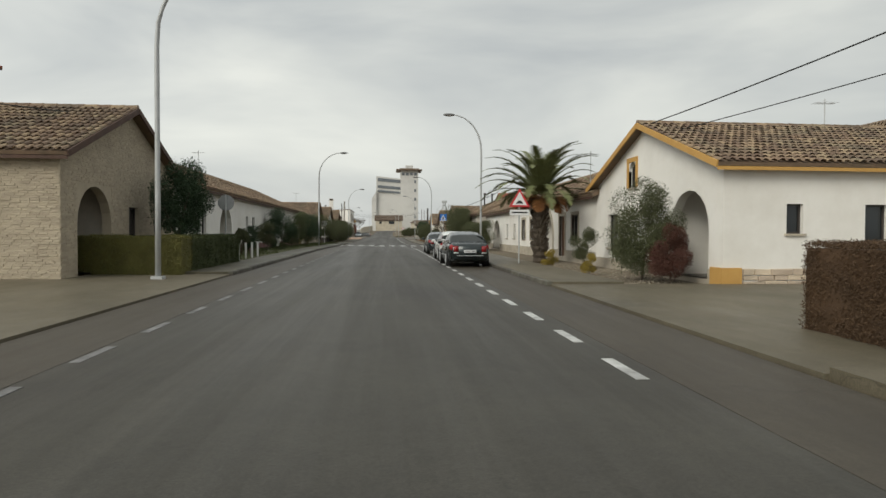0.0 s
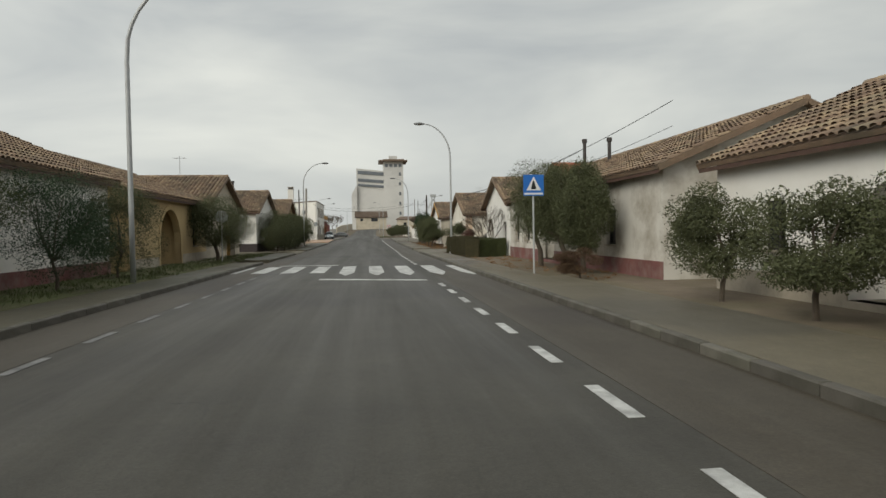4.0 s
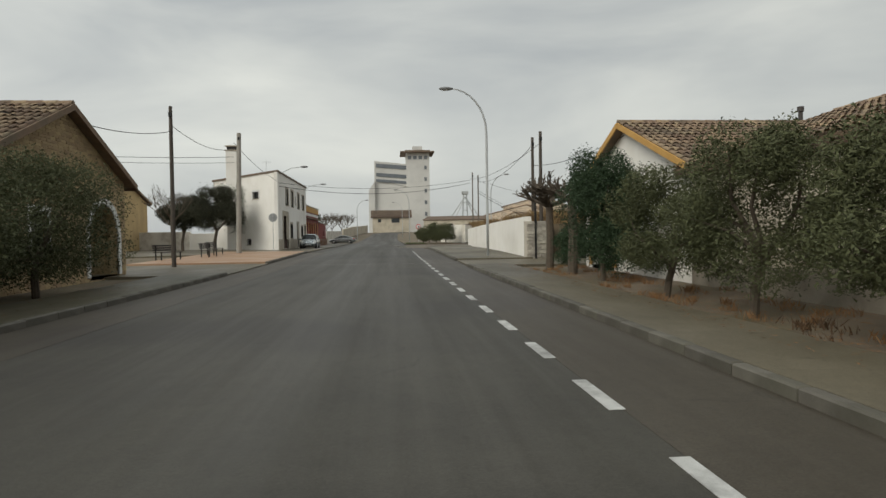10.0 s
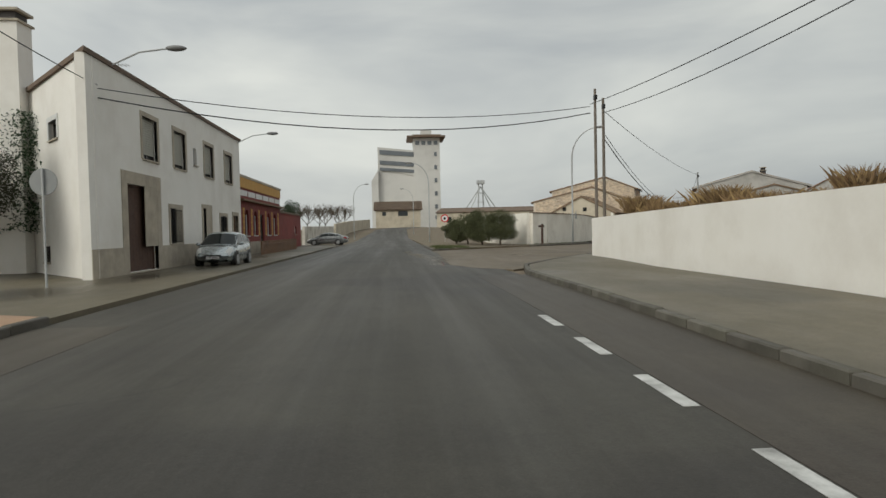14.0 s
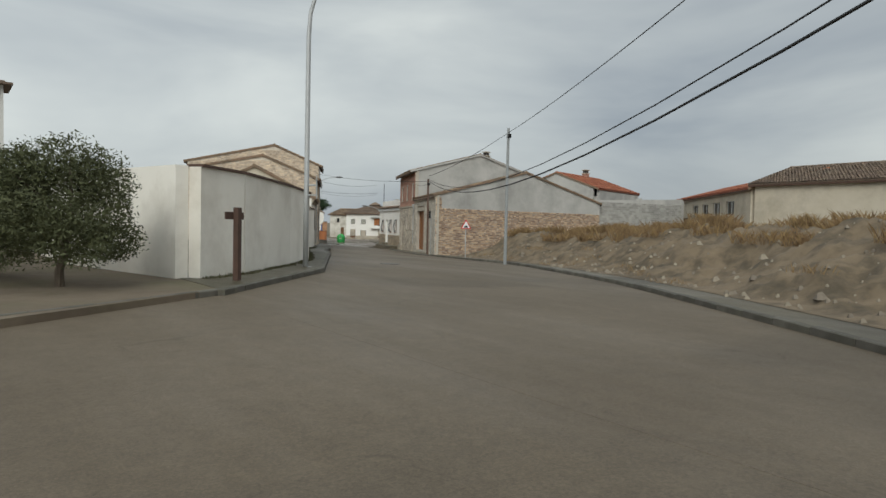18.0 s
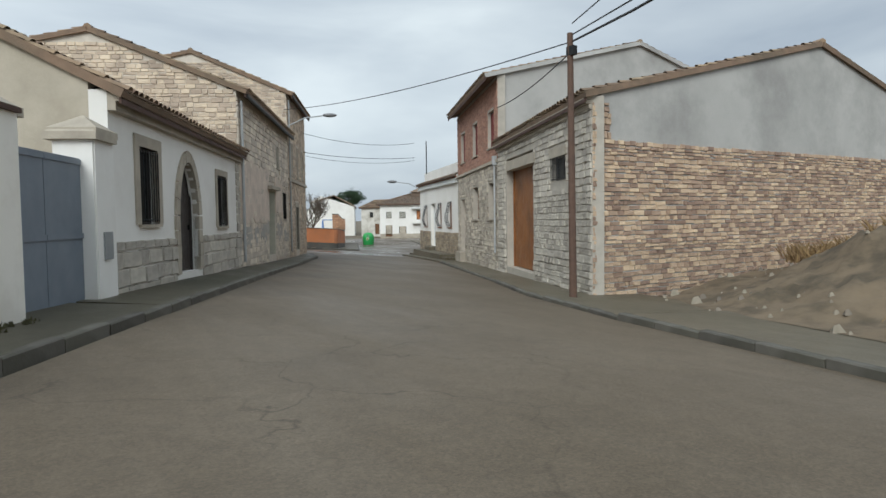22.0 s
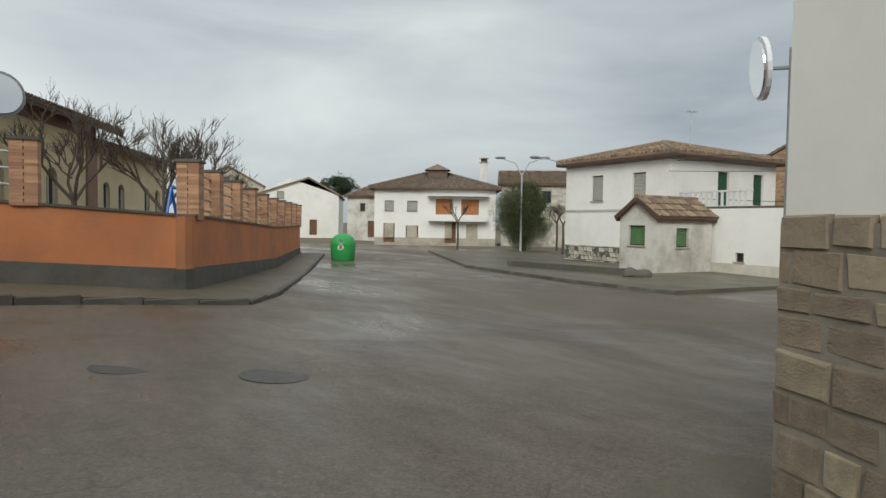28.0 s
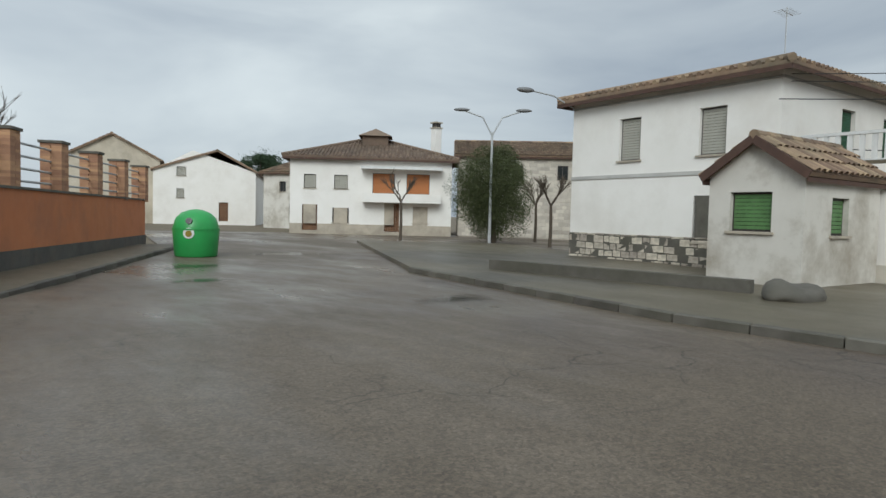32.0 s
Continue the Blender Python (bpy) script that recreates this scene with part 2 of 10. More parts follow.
M["white"] = material("white_render", (0.85, 0.825, 0.78), (0.8, 0.775, 0.72), 0.6, 0.9, 0.1, 14, stain=(0.6, 0.555, 0.49), sscale=0.42, samount=0.36)
M["old_white"] = material("weathered_white_render", (0.66, 0.63, 0.57), (0.56, 0.53, 0.47), 0.7, 0.92, 0.18, 16, stain=(0.32, 0.275, 0.215), sscale=0.7, samount=0.8)
M["worn_white"] = material("worn_white_render", (0.79, 0.75, 0.67), (0.71, 0.665, 0.58), 0.7, 0.92, 0.15, 16, stain=(0.5, 0.43, 0.33), sscale=0.6, samount=0.7)
M["old_plinth"] = material("rough_old_plinth", (0.34, 0.3, 0.24), (0.26, 0.225, 0.18), 1.5, 0.95, 0.6, 14, stain=(0.17, 0.145, 0.11), sscale=0.9, samount=0.8)
M["cream"] = material("cream_render", (0.58, 0.52, 0.42), (0.5, 0.44, 0.34), 0.7, 0.92, 0.35, 18, stain=(0.3, 0.26, 0.2), sscale=0.4, samount=0.6)
M["school_cream"] = material("pale_yellow_render", (0.72, 0.62, 0.4), (0.64, 0.54, 0.34), 0.7, 0.9, 0.2, 20, stain=(0.5, 0.42, 0.28), sscale=0.5, samount=0.4)
M["brown_render"] = material("dull_brown_render", (0.3, 0.2, 0.15), (0.24, 0.16, 0.12), 1.5, 0.9, 0.3, 20)
M["yellow"] = material("ochre_render", (0.56, 0.42, 0.22), (0.48, 0.35, 0.18), 0.7, 0.9, 0.3, 20, stain=(0.34, 0.26, 0.15), sscale=0.5, samount=0.5)
M["orange_trim"] = material("orange_painted_trim", (0.58, 0.34, 0.1), (0.5, 0.28, 0.08), 1.5, 0.8, 0.2, 25)
M["orange"] = material("orange_render", (0.56, 0.215, 0.09), (0.48, 0.175, 0.07), 0.9, 0.85, 0.25, 25, stain=(0.3, 0.14, 0.08), sscale=0.6, samount=0.6)
M["red_paint"] = material("dark_red_render", (0.24, 0.045, 0.038), (0.18, 0.035, 0.03), 0.8, 0.8, 0.2, 25, stain=(0.12, 0.03, 0.028), sscale=0.5)
M["red_plinth"] = material("dull_red_plinth_paint", (0.23, 0.09, 0.08), (0.16, 0.07, 0.065), 1.2, 0.85, 0.3, 20, stain=(0.3, 0.26, 0.23), sscale=1.0, samount=0.6)
M["dark_plinth"] = material("dark_plinth_paint", (0.06, 0.045, 0.045), (0.045, 0.036, 0.036), 1.2, 0.85, 0.3, 20)
M["block_grey"] = material("grey_concrete_block", (0.42, 0.405, 0.375), (0.33, 0.32, 0.295), 1.2, 0.95, 0.5, 18, island=0.16, stain=(0.24, 0.23, 0.215), sscale=0.4, samount=0.6)
M["grey_render"] = material("grey_cement_render", (0.52, 0.505, 0.475), (0.41, 0.4, 0.375), 0.5, 0.92, 0.4, 14, stain=(0.27, 0.26, 0.245), sscale=0.35, samount=0.75)
M["mortar"] = material("mortar", (0.5, 0.455, 0.385), (0.4, 0.365, 0.31), 3.0, 0.95, 0.6, 20)
M["stone"] = material("rubble_stone", (0.57, 0.52, 0.445), (0.465, 0.425, 0.36), 1.6, 0.92, 0.9, 12, rand=0.2, stain=(0.34, 0.31, 0.26), sscale=1.1, samount=0.45)
M["stone_mass"] = material("rubble_stone_mass", (0.57, 0.52, 0.445), (0.465, 0.425, 0.36), 1.6, 0.92, 0.9, 12, island=0.2, stain=(0.34, 0.31, 0.26), sscale=1.1, samount=0.45)
M["pale_stone"] = material("pale_lime_rubble", (0.76, 0.675, 0.56), (0.62, 0.54, 0.44), 1.4, 0.92, 0.9, 12, rand=0.2, stain=(0.4, 0.35, 0.29), sscale=0.7, samount=0.5)
M["pale_stone_mass"] = material("pale_lime_rubble_mass", (0.76, 0.675, 0.56), (0.62, 0.54, 0.44), 1.4, 0.92, 0.9, 12, island=0.2, stain=(0.4, 0.35, 0.29), sscale=0.7, samount=0.5)
M["grey_stone"] = material("grey_squared_stone", (0.57, 0.505, 0.415), (0.45, 0.395, 0.32), 1.6, 0.92, 0.9, 12, rand=0.3, stain=(0.22, 0.195, 0.16), sscale=1.1, samount=0.5)
M["grey_stone_mass"] = material("grey_squared_stone_mass", (0.57, 0.505, 0.415), (0.45, 0.395, 0.32), 1.6, 0.92, 0.9, 12, island=0.3, stain=(0.22, 0.195, 0.16), sscale=1.1, samount=0.5)
M["tan_stone"] = material("tan_lime_rubble", (0.66, 0.54, 0.41), (0.52, 0.415, 0.31), 1.4, 0.92, 0.9, 12, rand=0.24, stain=(0.34, 0.285, 0.23), sscale=0.7, samount=0.5)
M["tan_stone_mass"] = material("tan_lime_rubble_mass", (0.66, 0.54, 0.41), (0.52, 0.415, 0.31), 1.4, 0.92, 0.9, 12, island=0.24, stain=(0.34, 0.285, 0.23), sscale=0.7, samount=0.5)
M["brown_stone"] = material("brown_plinth_stone", (0.37, 0.3, 0.21), (0.28, 0.22, 0.155), 1.6, 0.92, 0.9, 12, rand=0.3, stain=(0.2, 0.16, 0.12), sscale=1.1, samount=0.5)
M["brown_stone_mass"] = material("brown_plinth_stone_mass", (0.37, 0.3, 0.21), (0.28, 0.22, 0.155), 1.6, 0.92, 0.9, 12, island=0.3, stain=(0.2, 0.16, 0.12), sscale=1.1, samount=0.5)
M["pale_mortar"] = material("pale_lime_mortar", (0.68, 0.61, 0.52), (0.56, 0.5, 0.42), 3.0, 0.95, 0.6, 20)
M["pink_stone"] = material("buff_brick_block", (0.54, 0.4, 0.285), (0.38, 0.265, 0.185), 2.0, 0.92, 0.8, 14, island=0.42)
M["pink_single"] = material("buff_brick_block_single", (0.54, 0.4, 0.285), (0.38, 0.265, 0.185), 2.0, 0.92, 0.8, 14, rand=0.42)
M["grey_brick"] = material("greyish_buff_brick", (0.47, 0.4, 0.3), (0.39, 0.33, 0.245), 2.0, 0.92, 0.3, 20, island=0.09)
M["ochre_brick"] = material("ochre_brick", (0.42, 0.31, 0.18), (0.34, 0.25, 0.14), 2.0, 0.92, 0.5, 20, island=0.2)
M["warm_brick"] = material("warm_buff_brick", (0.45, 0.3, 0.175), (0.36, 0.235, 0.14), 2.0, 0.92, 0.5, 20, island=0.25)
M["red_brick"] = material("red_brick", (0.45, 0.26, 0.19), (0.36, 0.2, 0.145), 2.0, 0.9, 0.5, 20, island=0.2)
M["pillar_brick"] = material("orange_brick", (0.5, 0.29, 0.17), (0.4, 0.22, 0.13), 3.0, 0.9, 0.5, 20, rand=0.28)
M["dressed"] = material("dressed_stone_surround", (0.5, 0.44, 0.35), (0.38, 0.335, 0.27), 1.5, 0.9, 0.5, 18, stain=(0.24, 0.21, 0.17), sscale=1.3)
M["tile"] = material("old_roof_tile", (0.29, 0.2, 0.13), (0.21, 0.145, 0.095), 3.0, 0.9, 0.6, 18, island=0.38, stain=(0.13, 0.115, 0.08), sscale=0.7, samount=0.7)
M["red_tile"] = material("red_roof_tile", (0.36, 0.12, 0.062), (0.28, 0.095, 0.05), 3.0, 0.85, 0.4, 18, island=0.2)
M["brown_tile"] = material("brown_roof_tile", (0.2, 0.14, 0.1), (0.15, 0.11, 0.08), 3.0, 0.9, 0.5, 18, island=0.3, stain=(0.1, 0.09, 0.07), sscale=0.7)
M["shutter_wood"] = material("brown_shutter_slats", (0.27, 0.115, 0.045), (0.21, 0.09, 0.037), 3.0, 0.6, 0.2, 25)
M["eave"] = material("dark_eave_wood", (0.1, 0.055, 0.038), (0.07, 0.04, 0.03), 3.0, 0.8, 0.3, 25)
M["wood"] = material("brown_door_wood", (0.2, 0.1, 0.045), (0.14, 0.068, 0.03), 2.0, 0.6, 0.3, 25, stain=(0.09, 0.045, 0.02), sscale=0.8)
M["gate_wood"] = material("varnished_gate_wood", (0.31, 0.125, 0.035), (0.23, 0.085, 0.022), 1.2, 0.5, 0.25, 20, stain=(0.12, 0.05, 0.018), sscale=0.9, samount=0.8)
M["green_door"] = material("green_door_paint", (0.03, 0.2, 0.06), (0.022, 0.15, 0.045), 1.5, 0.5, 0.15, 25)
M["teal_door"] = material("faded_teal_paint", (0.09, 0.24, 0.25), (0.06, 0.17, 0.18), 1.5, 0.65, 0.25, 25)
M["blind"] = material("roller_blind", (0.42, 0.41, 0.35), (0.36, 0.35, 0.3), 3.0, 0.6, 0.1, 25)
M["orange_blind"] = material("orange_roller_blind", (0.52, 0.2, 0.06), (0.44, 0.16, 0.05), 3.0, 0.6, 0.1, 25)
M["green_blind"] = material("green_shutter", (0.12, 0.25, 0.085), (0.085, 0.17, 0.06), 3.0, 0.6, 0.1, 25)
M["dark_green"] = material("dark_green_paint", (0.02, 0.1, 0.05), (0.015, 0.07, 0.035), 3.0, 0.5, 0.1, 25)
M["frame_white"] = material("white_frame_paint", (0.7, 0.7, 0.68), (0.6, 0.6, 0.58), 3.0, 0.5, 0.1, 25)
M["frame_dark"] = material("dark_frame", (0.05, 0.04, 0.035), (0.035, 0.03, 0.028), 3.0, 0.5, 0.1, 25)
M["grey_iron"] = material("grey_painted_iron", (0.16, 0.16, 0.16), (0.12, 0.12, 0.12), 6.0, 0.5, 0.1, 30, metal=0.2)
M["iron"] = material("black_iron", (0.03, 0.03, 0.03), (0.02, 0.02, 0.02), 6.0, 0.5, 0.1, 30, metal=0.6)
M["galv"] = material("galvanised_steel", (0.5, 0.51, 0.51), (0.42, 0.43, 0.43), 3.0, 0.5, 0.1, 30, metal=0.25)
M["lamp_head"] = material("lamp_head_grey", (0.2, 0.2, 0.2), (0.16, 0.16, 0.16), 3.0, 0.5, 0.1, 30)
M["pole_wood"] = material("tarred_pole_wood", (0.085, 0.068, 0.055), (0.06, 0.05, 0.04), 5.0, 0.85, 0.5, 30)
M["rust_pole"] = material("rusty_brown_pole", (0.13, 0.075, 0.05), (0.09, 0.055, 0.04), 5.0, 0.8, 0.3, 30)
M["cable"] = material("black_cable", (0.02, 0.02, 0.02), (0.015, 0.015, 0.015), 5.0, 0.7, 0.0)
M["chimney"] = material("soot_metal", (0.07, 0.06, 0.055), (0.04, 0.036, 0.034), 4.0, 0.7, 0.2, 30)
M["bark"] = material("bark", (0.12, 0.095, 0.07), (0.075, 0.06, 0.045), 6.0, 0.95, 0.8, 30)
M["silo"] = material("silo_concrete", (0.66, 0.65, 0.62), (0.58, 0.57, 0.545), 0.05, 0.9, 0.2, 2.0, stain=(0.44, 0.43, 0.41), sscale=0.06, samount=0.6)
M["silo_dark"] = material("silo_glazing", (0.17, 0.19, 0.21), (0.13, 0.145, 0.16), 0.4, 0.4, 0.0)
M["plastic_green"] = material("green_container_plastic", (0.045, 0.36, 0.085), (0.038, 0.3, 0.07), 2.0, 0.4, 0.1, 20)
M["blue"] = material("sign_blue", (0.02, 0.16, 0.55), (0.018, 0.14, 0.48), 2.0, 0.4, 0.0)
M["sign_red"] = material("sign_red", (0.6, 0.03, 0.04), (0.5, 0.028, 0.035), 2.0, 0.4, 0.0)
M["sign_white"] = material("sign_white", (0.78, 0.78, 0.78), (0.7, 0.7, 0.7), 2.0, 0.4, 0.0)
M["sign_black"] = material("sign_black", (0.015, 0.015, 0.015), (0.012, 0.012, 0.012), 2.0, 0.4, 0.0)
M["sign_back"] = material("sign_back_grey", (0.3, 0.31, 0.31), (0.25, 0.26, 0.26), 3.0, 0.5, 0.1)
M["litter"] = material("pale_gravel", (0.27, 0.23, 0.175), (0.17, 0.145, 0.11), 5.0, 0.95, 0.3, 20, island=0.3)


def leaf_material(name, c, var=0.14, rough=0.8):
    return material(name, c, tuple(x * 0.66 for x in c), 2.2, rough, 0.0, island=var)


M["olive"] = leaf_material("olive_leaves", (0.092, 0.102, 0.042))
M["hedge"] = leaf_material("hedge_leaves", (0.078, 0.095, 0.032))
M["yellow_hedge"] = leaf_material("yellowish_hedge_leaves", (0.15, 0.14, 0.035))
M["olive_brown_hedge"] = leaf_material("olive_brown_hedge_leaves", (0.075, 0.066, 0.028))
M["brown_hedge"] = leaf_material("brownish_hedge_leaves", (0.098, 0.055, 0.026))
M["laurel"] = leaf_material("laurel_leaves", (0.035, 0.066, 0.026))
M["dark_evergreen"] = leaf_material("dark_evergreen_leaves", (0.04, 0.042, 0.02))
M["palm"] = leaf_material("palm_leaves", (0.17, 0.185, 0.075))
M["dead_palm"] = leaf_material("dead_palm_leaves", (0.27, 0.115, 0.035))
M["photinia"] = leaf_material("dark_red_leaves", (0.11, 0.042, 0.028))
M["broom"] = leaf_material("yellow_flowering_leaves", (0.3, 0.22, 0.03))
M["dry"] = leaf_material("dry_weed", (0.27, 0.175, 0.08), 0.35)
M["moss"] = leaf_material("dull_moss", (0.095, 0.09, 0.04))
M["grass"] = leaf_material("grass_blades", (0.10, 0.12, 0.04))
M["fallen"] = leaf_material("fallen_leaves", (0.27, 0.14, 0.055))


def glass_material(name, tint=(0.02, 0.024, 0.026), rough=0.08):
    m = bpy.data.materials.new(name)
    m.use_nodes = True
    b = m.node_tree.nodes["Principled BSDF"]
    b.inputs["Base Color"].default_value = (*tint, 1)
    b.inputs["Roughness"].default_value = rough
    b.inputs["Specular IOR Level"].default_value = 0.6
    return m


M["glass"] = glass_material("window_glass")
M["car_glass"] = glass_material("car_glass", (0.012, 0.016, 0.015), 0.04)
M["car_glass"].node_tree.nodes["Principled BSDF"].inputs["Specular IOR Level"].default_value = 0.3
M["stained_white"] = material("stained_whitewash", (0.87, 0.83, 0.75), (0.81, 0.77, 0.69), 0.6, 0.92, 0.15, 16, stain=(0.58, 0.53, 0.45), sscale=0.55, samount=0.6)
M["grey_wood"] = material("weathered_pole_wood", (0.2, 0.17, 0.14), (0.14, 0.12, 0.1), 5.0, 0.85, 0.5, 30)


def water_material():
    """A film of standing water whose edge thins out unevenly."""
    m = glass_material("standing_water", (0.06, 0.054, 0.046), 0.1)
    n, l = m.node_tree.nodes, m.node_tree.links
    b = n["Principled BSDF"]
    b.inputs["Specular IOR Level"].default_value = 0.45
    tc, sub, flat_, ln = n.new("ShaderNodeTexCoord"), n.new("ShaderNodeVectorMath"), n.new("ShaderNodeVectorMath"), n.new("ShaderNodeVectorMath")
    sub.operation, flat_.operation, ln.operation = "SUBTRACT", "MULTIPLY", "LENGTH"
    sub.inputs[1].default_value, flat_.inputs[1].default_value = (0.5, 0.5, 0.5), (1, 1, 0)
    no, mad, rg = n.new("ShaderNodeTexNoise"), n.new("ShaderNodeMath"), n.new("ShaderNodeMapRange")
    no.inputs["Scale"].default_value, no.inputs["Detail"].default_value = 2.2, 6.0
    mad.operation = "MULTIPLY_ADD"
    mad.inputs[1].default_value = 0.75
    for k, v in enumerate((0.42, 0.86, 0.62, 0.0)):
        rg.inputs[k + 1].default_value = v
    l.new(tc.outputs["Generated"], sub.inputs[0])
    l.new(sub.outputs[0], flat_.inputs[0])
    l.new(flat_.outputs[0], ln.inputs[0])
    l.new(tc.outputs["Object"], no.inputs["Vector"])
    l.new(no.outputs[0], mad.inputs[0])
    l.new(ln.outputs["Value"], mad.inputs[2])
    l.new(mad.outputs[0], rg.inputs[0])
    l.new(rg.outputs[0], b.inputs["Alpha"])
    return m


M["puddle"] = water_material()


# ---------------------------------------------------------------- terrain
GY = ([-60, 0, 20, 48, 90, 130, 151, 170], [-0.02, -0.02, 0.09, 0.19, 0.02, 0.14, 0.37, 0.38])
GX = ([0, 5, 12, 17, 22, 26, 29, 32, 36, 40, 44, 48, 52, 57], [0.38, 0.4, 0.38, 0.3, 0.18, 0.03, -0.1, -0.28, -0.55, -0.77, -0.93, -1.15, -1.45, -1.76])


def smooth(v):
    v = min(max(v, 0.0), 1.0)
    return v * v * (3 - 2 * v)


def ground(x, y):
    a, b = np.interp(y, *GY), np.interp(x, *GX)
    w = smooth((y - 150) / 25)
    return float(a * (1 - w) + b * w + 2.6 * smooth((y - 225) / 115) * (1 - smooth((x - 14) / 12)))


# ---------------------------------------------------------------- mesh helpers
def part(name, bm, mat, parent=None, label=""):
    """Links a bmesh (world coordinates) as one mesh object under a thing or a part."""
    base = parent
    off = Vector((0, 0, 0))
    while base is not None:
        off = off + base.location
        base = base.parent
    if isinstance(bm, bmesh.types.BMesh):
        me = bpy.data.meshes.new(name)
        bmesh.ops.translate(bm, verts=bm.verts, vec=-off)
        bm.normal_update()
        bm.to_mesh(me)
        bm.free()
    else:
        v, f = bm
        me = bpy.data.meshes.new(name)
        me.from_pydata((np.asarray(v, float) - np.array(off)).tolist(), [], f if isinstance(f, list) else f.tolist())
    me.materials.append(M[mat] if isinstance(mat, str) else mat)
    ob = new(name, me)
    if parent is not None:
        ob.parent = parent
    if label:
        ob["label"] = label
    return ob


def thing(name, x, y, z, label, category, group=""):
    e = new(name)
    e.location = (x, y, z)
    e.empty_display_size = 0.3
    return tagged(e, label, category, group)


def smooth_shade(ob):
    for p in ob.data.polygons:
        p.use_smooth = True
    return ob


HEX = ((0, 1, 2, 3), (7, 6, 5, 4), (0, 4, 5, 1), (1, 5, 6, 2), (2, 6, 7, 3), (3, 7, 4, 0))


def hexa(bm, pts):
    vs = [bm.verts.new(p) for p in pts]
    for f in HEX:
        bm.faces.new([vs[i] for i in f])


def box(bm, x0, x1, y0, y1, z0, z1):
    hexa(bm, [(x0, y0, z0), (x0, y1, z0), (x1, y1, z0), (x1, y0, z0), (x0, y0, z1), (x0, y1, z1), (x1, y1, z1), (x1, y0, z1)])


class Frame:
    """A wall's own frame: u along it from p0 to p1 (left to right from outside), v inwards, z up."""

    def __init__(self, p0, p1, z=0.0):
        self.o = Vector((p0[0], p0[1], z))
        d = Vector((p1[0] - p0[0], p1[1] - p0[1], 0))
        self.length = d.length
        self.u = d.normalized()
        self.v = Vector((-self.u.y, self.u.x, 0))

    def at(self, u, v, z):
        return self.o + self.u * u + self.v * v + Vector((0, 0, z))

    def box(self, bm, u0, u1, v0, v1, z0, z1):
        hexa(bm, [self.at(u0, v0, z0), self.at(u0, v1, z0), self.at(u1, v1, z0), self.at(u1, v0, z0),
                  self.at(u0, v0, z1), self.at(u0, v1, z1), self.at(u1, v1, z1), self.at(u1, v0, z1)])

    def wedge(self, bm, u0, u1, v0, v1, z0a, z0b, z1a, z1b):
        hexa(bm, [self.at(u0, v0, z0a), self.at(u0, v1, z0a), self.at(u1, v1, z0b), self.at(u1, v0, z0b),
                  self.at(u0, v0, z1a), self.at(u0, v1, z1a), self.at(u1, v1, z1b), self.at(u1, v0, z1b)])


def arch_top(o, u):
    """Height of an arched opening's head at u."""
    c, r = (o["u0"] + o["u1"]) / 2, (o["u1"] - o["u0"]) / 2
    rise = o.get("rise", r)
    k = max(0.0, 1 - ((u - c) / r) ** 2)
    return o["z1"] - rise + rise * math.sqrt(k)


def wall_mesh(bm, fr, top, openings=(), v0=0.0, v1=0.3, z0=-0.6, zmax=None, inset=0.0):
    """A wall with real openings, cut into upright strips. top: function of u."""
    us = {inset, fr.length - inset}
    for o in openings:
        us.update((o["u0"], o["u1"]))
        if o.get("arch"):
            us.update(o["u0"] + (o["u1"] - o["u0"]) * (0.5 - 0.5 * math.cos(math.pi * i / 10)) for i in range(1, 10))
    for k in (0.25, 0.5, 0.75):
        us.add(fr.length * k)
    us = sorted(u for u in us if inset - 1e-6 <= u <= fr.length - inset + 1e-6)
    for a, b in zip(us, us[1:]):
        if b - a < 1e-4:
            continue
        ta, tb = top(a), top(b)
        if zmax is not None:
            ta, tb = min(ta, zmax), min(tb, zmax)
        cuts = []
        for o in openings:
            if o["u0"] - 1e-6 <= a and b <= o["u1"] + 1e-6:
                h = (arch_top(o, a), arch_top(o, b)) if o.get("arch") else (o["z1"], o["z1"])
                cuts.append((o["z0"], *h))
        cuts.sort()
        la = lb = z0
        for c0, ha, hb in cuts:
            if c0 > la + 1e-4:
                fr.wedge(bm, a, b, v0, v1, la, lb, min(c0, ta), min(c0, tb))
            la, lb = ha, hb
        if ta > la + 1e-3 or tb > lb + 1e-3:
            fr.wedge(bm, a, b, v0, v1, la, lb, max(ta, la), max(tb, lb))


TILE_ARC = [(math.cos(a), math.sin(a)) for a in (0.15, 0.9, math.pi / 2, math.pi - 0.9, math.pi - 0.15)]


def tile_slope(o, e, s, le, ls, rng, pitch=0.24, course=0.42, r=0.1):
    """Rows of barrel tiles over a slope: o eave corner, e along the eave, s up the slope (unit vectors)."""
    o, e, s = np.array(o), np.array(e), np.array(s)
    n = np.cross(e, s)
    n = n / np.linalg.norm(n)
    if n[2] < 0:
        n = -n
    cols, rows = max(1, int(le / pitch)), max(1, int(ls / course))
    verts, faces = [], []
    k = 0
    cp, rp = le / cols, ls / rows
    for i in range(cols):
        for j in range(rows):
            u = (i + 0.5) * cp + rng.uniform(-0.012, 0.012)
            a, b = j * rp - 0.03, (j + 1) * rp + 0.05
            lift = rng.uniform(0, 0.02)
            tw = rng.uniform(-0.012, 0.012)
            for d, rr, h in ((a, r * 1.08, 0.035 + lift), (b, r * 0.86, 0.0 + lift)):
                for ca, sa in TILE_ARC:
                    verts.append(o + e * (u + ca * rr + tw * (d - a)) + s * d + n * (sa * rr * 0.75 + h))
            for q in range(4):
                faces.append((k + q, k + q + 1, k + q + 6, k + q + 5))
            k += 10
    return np.array(verts), faces


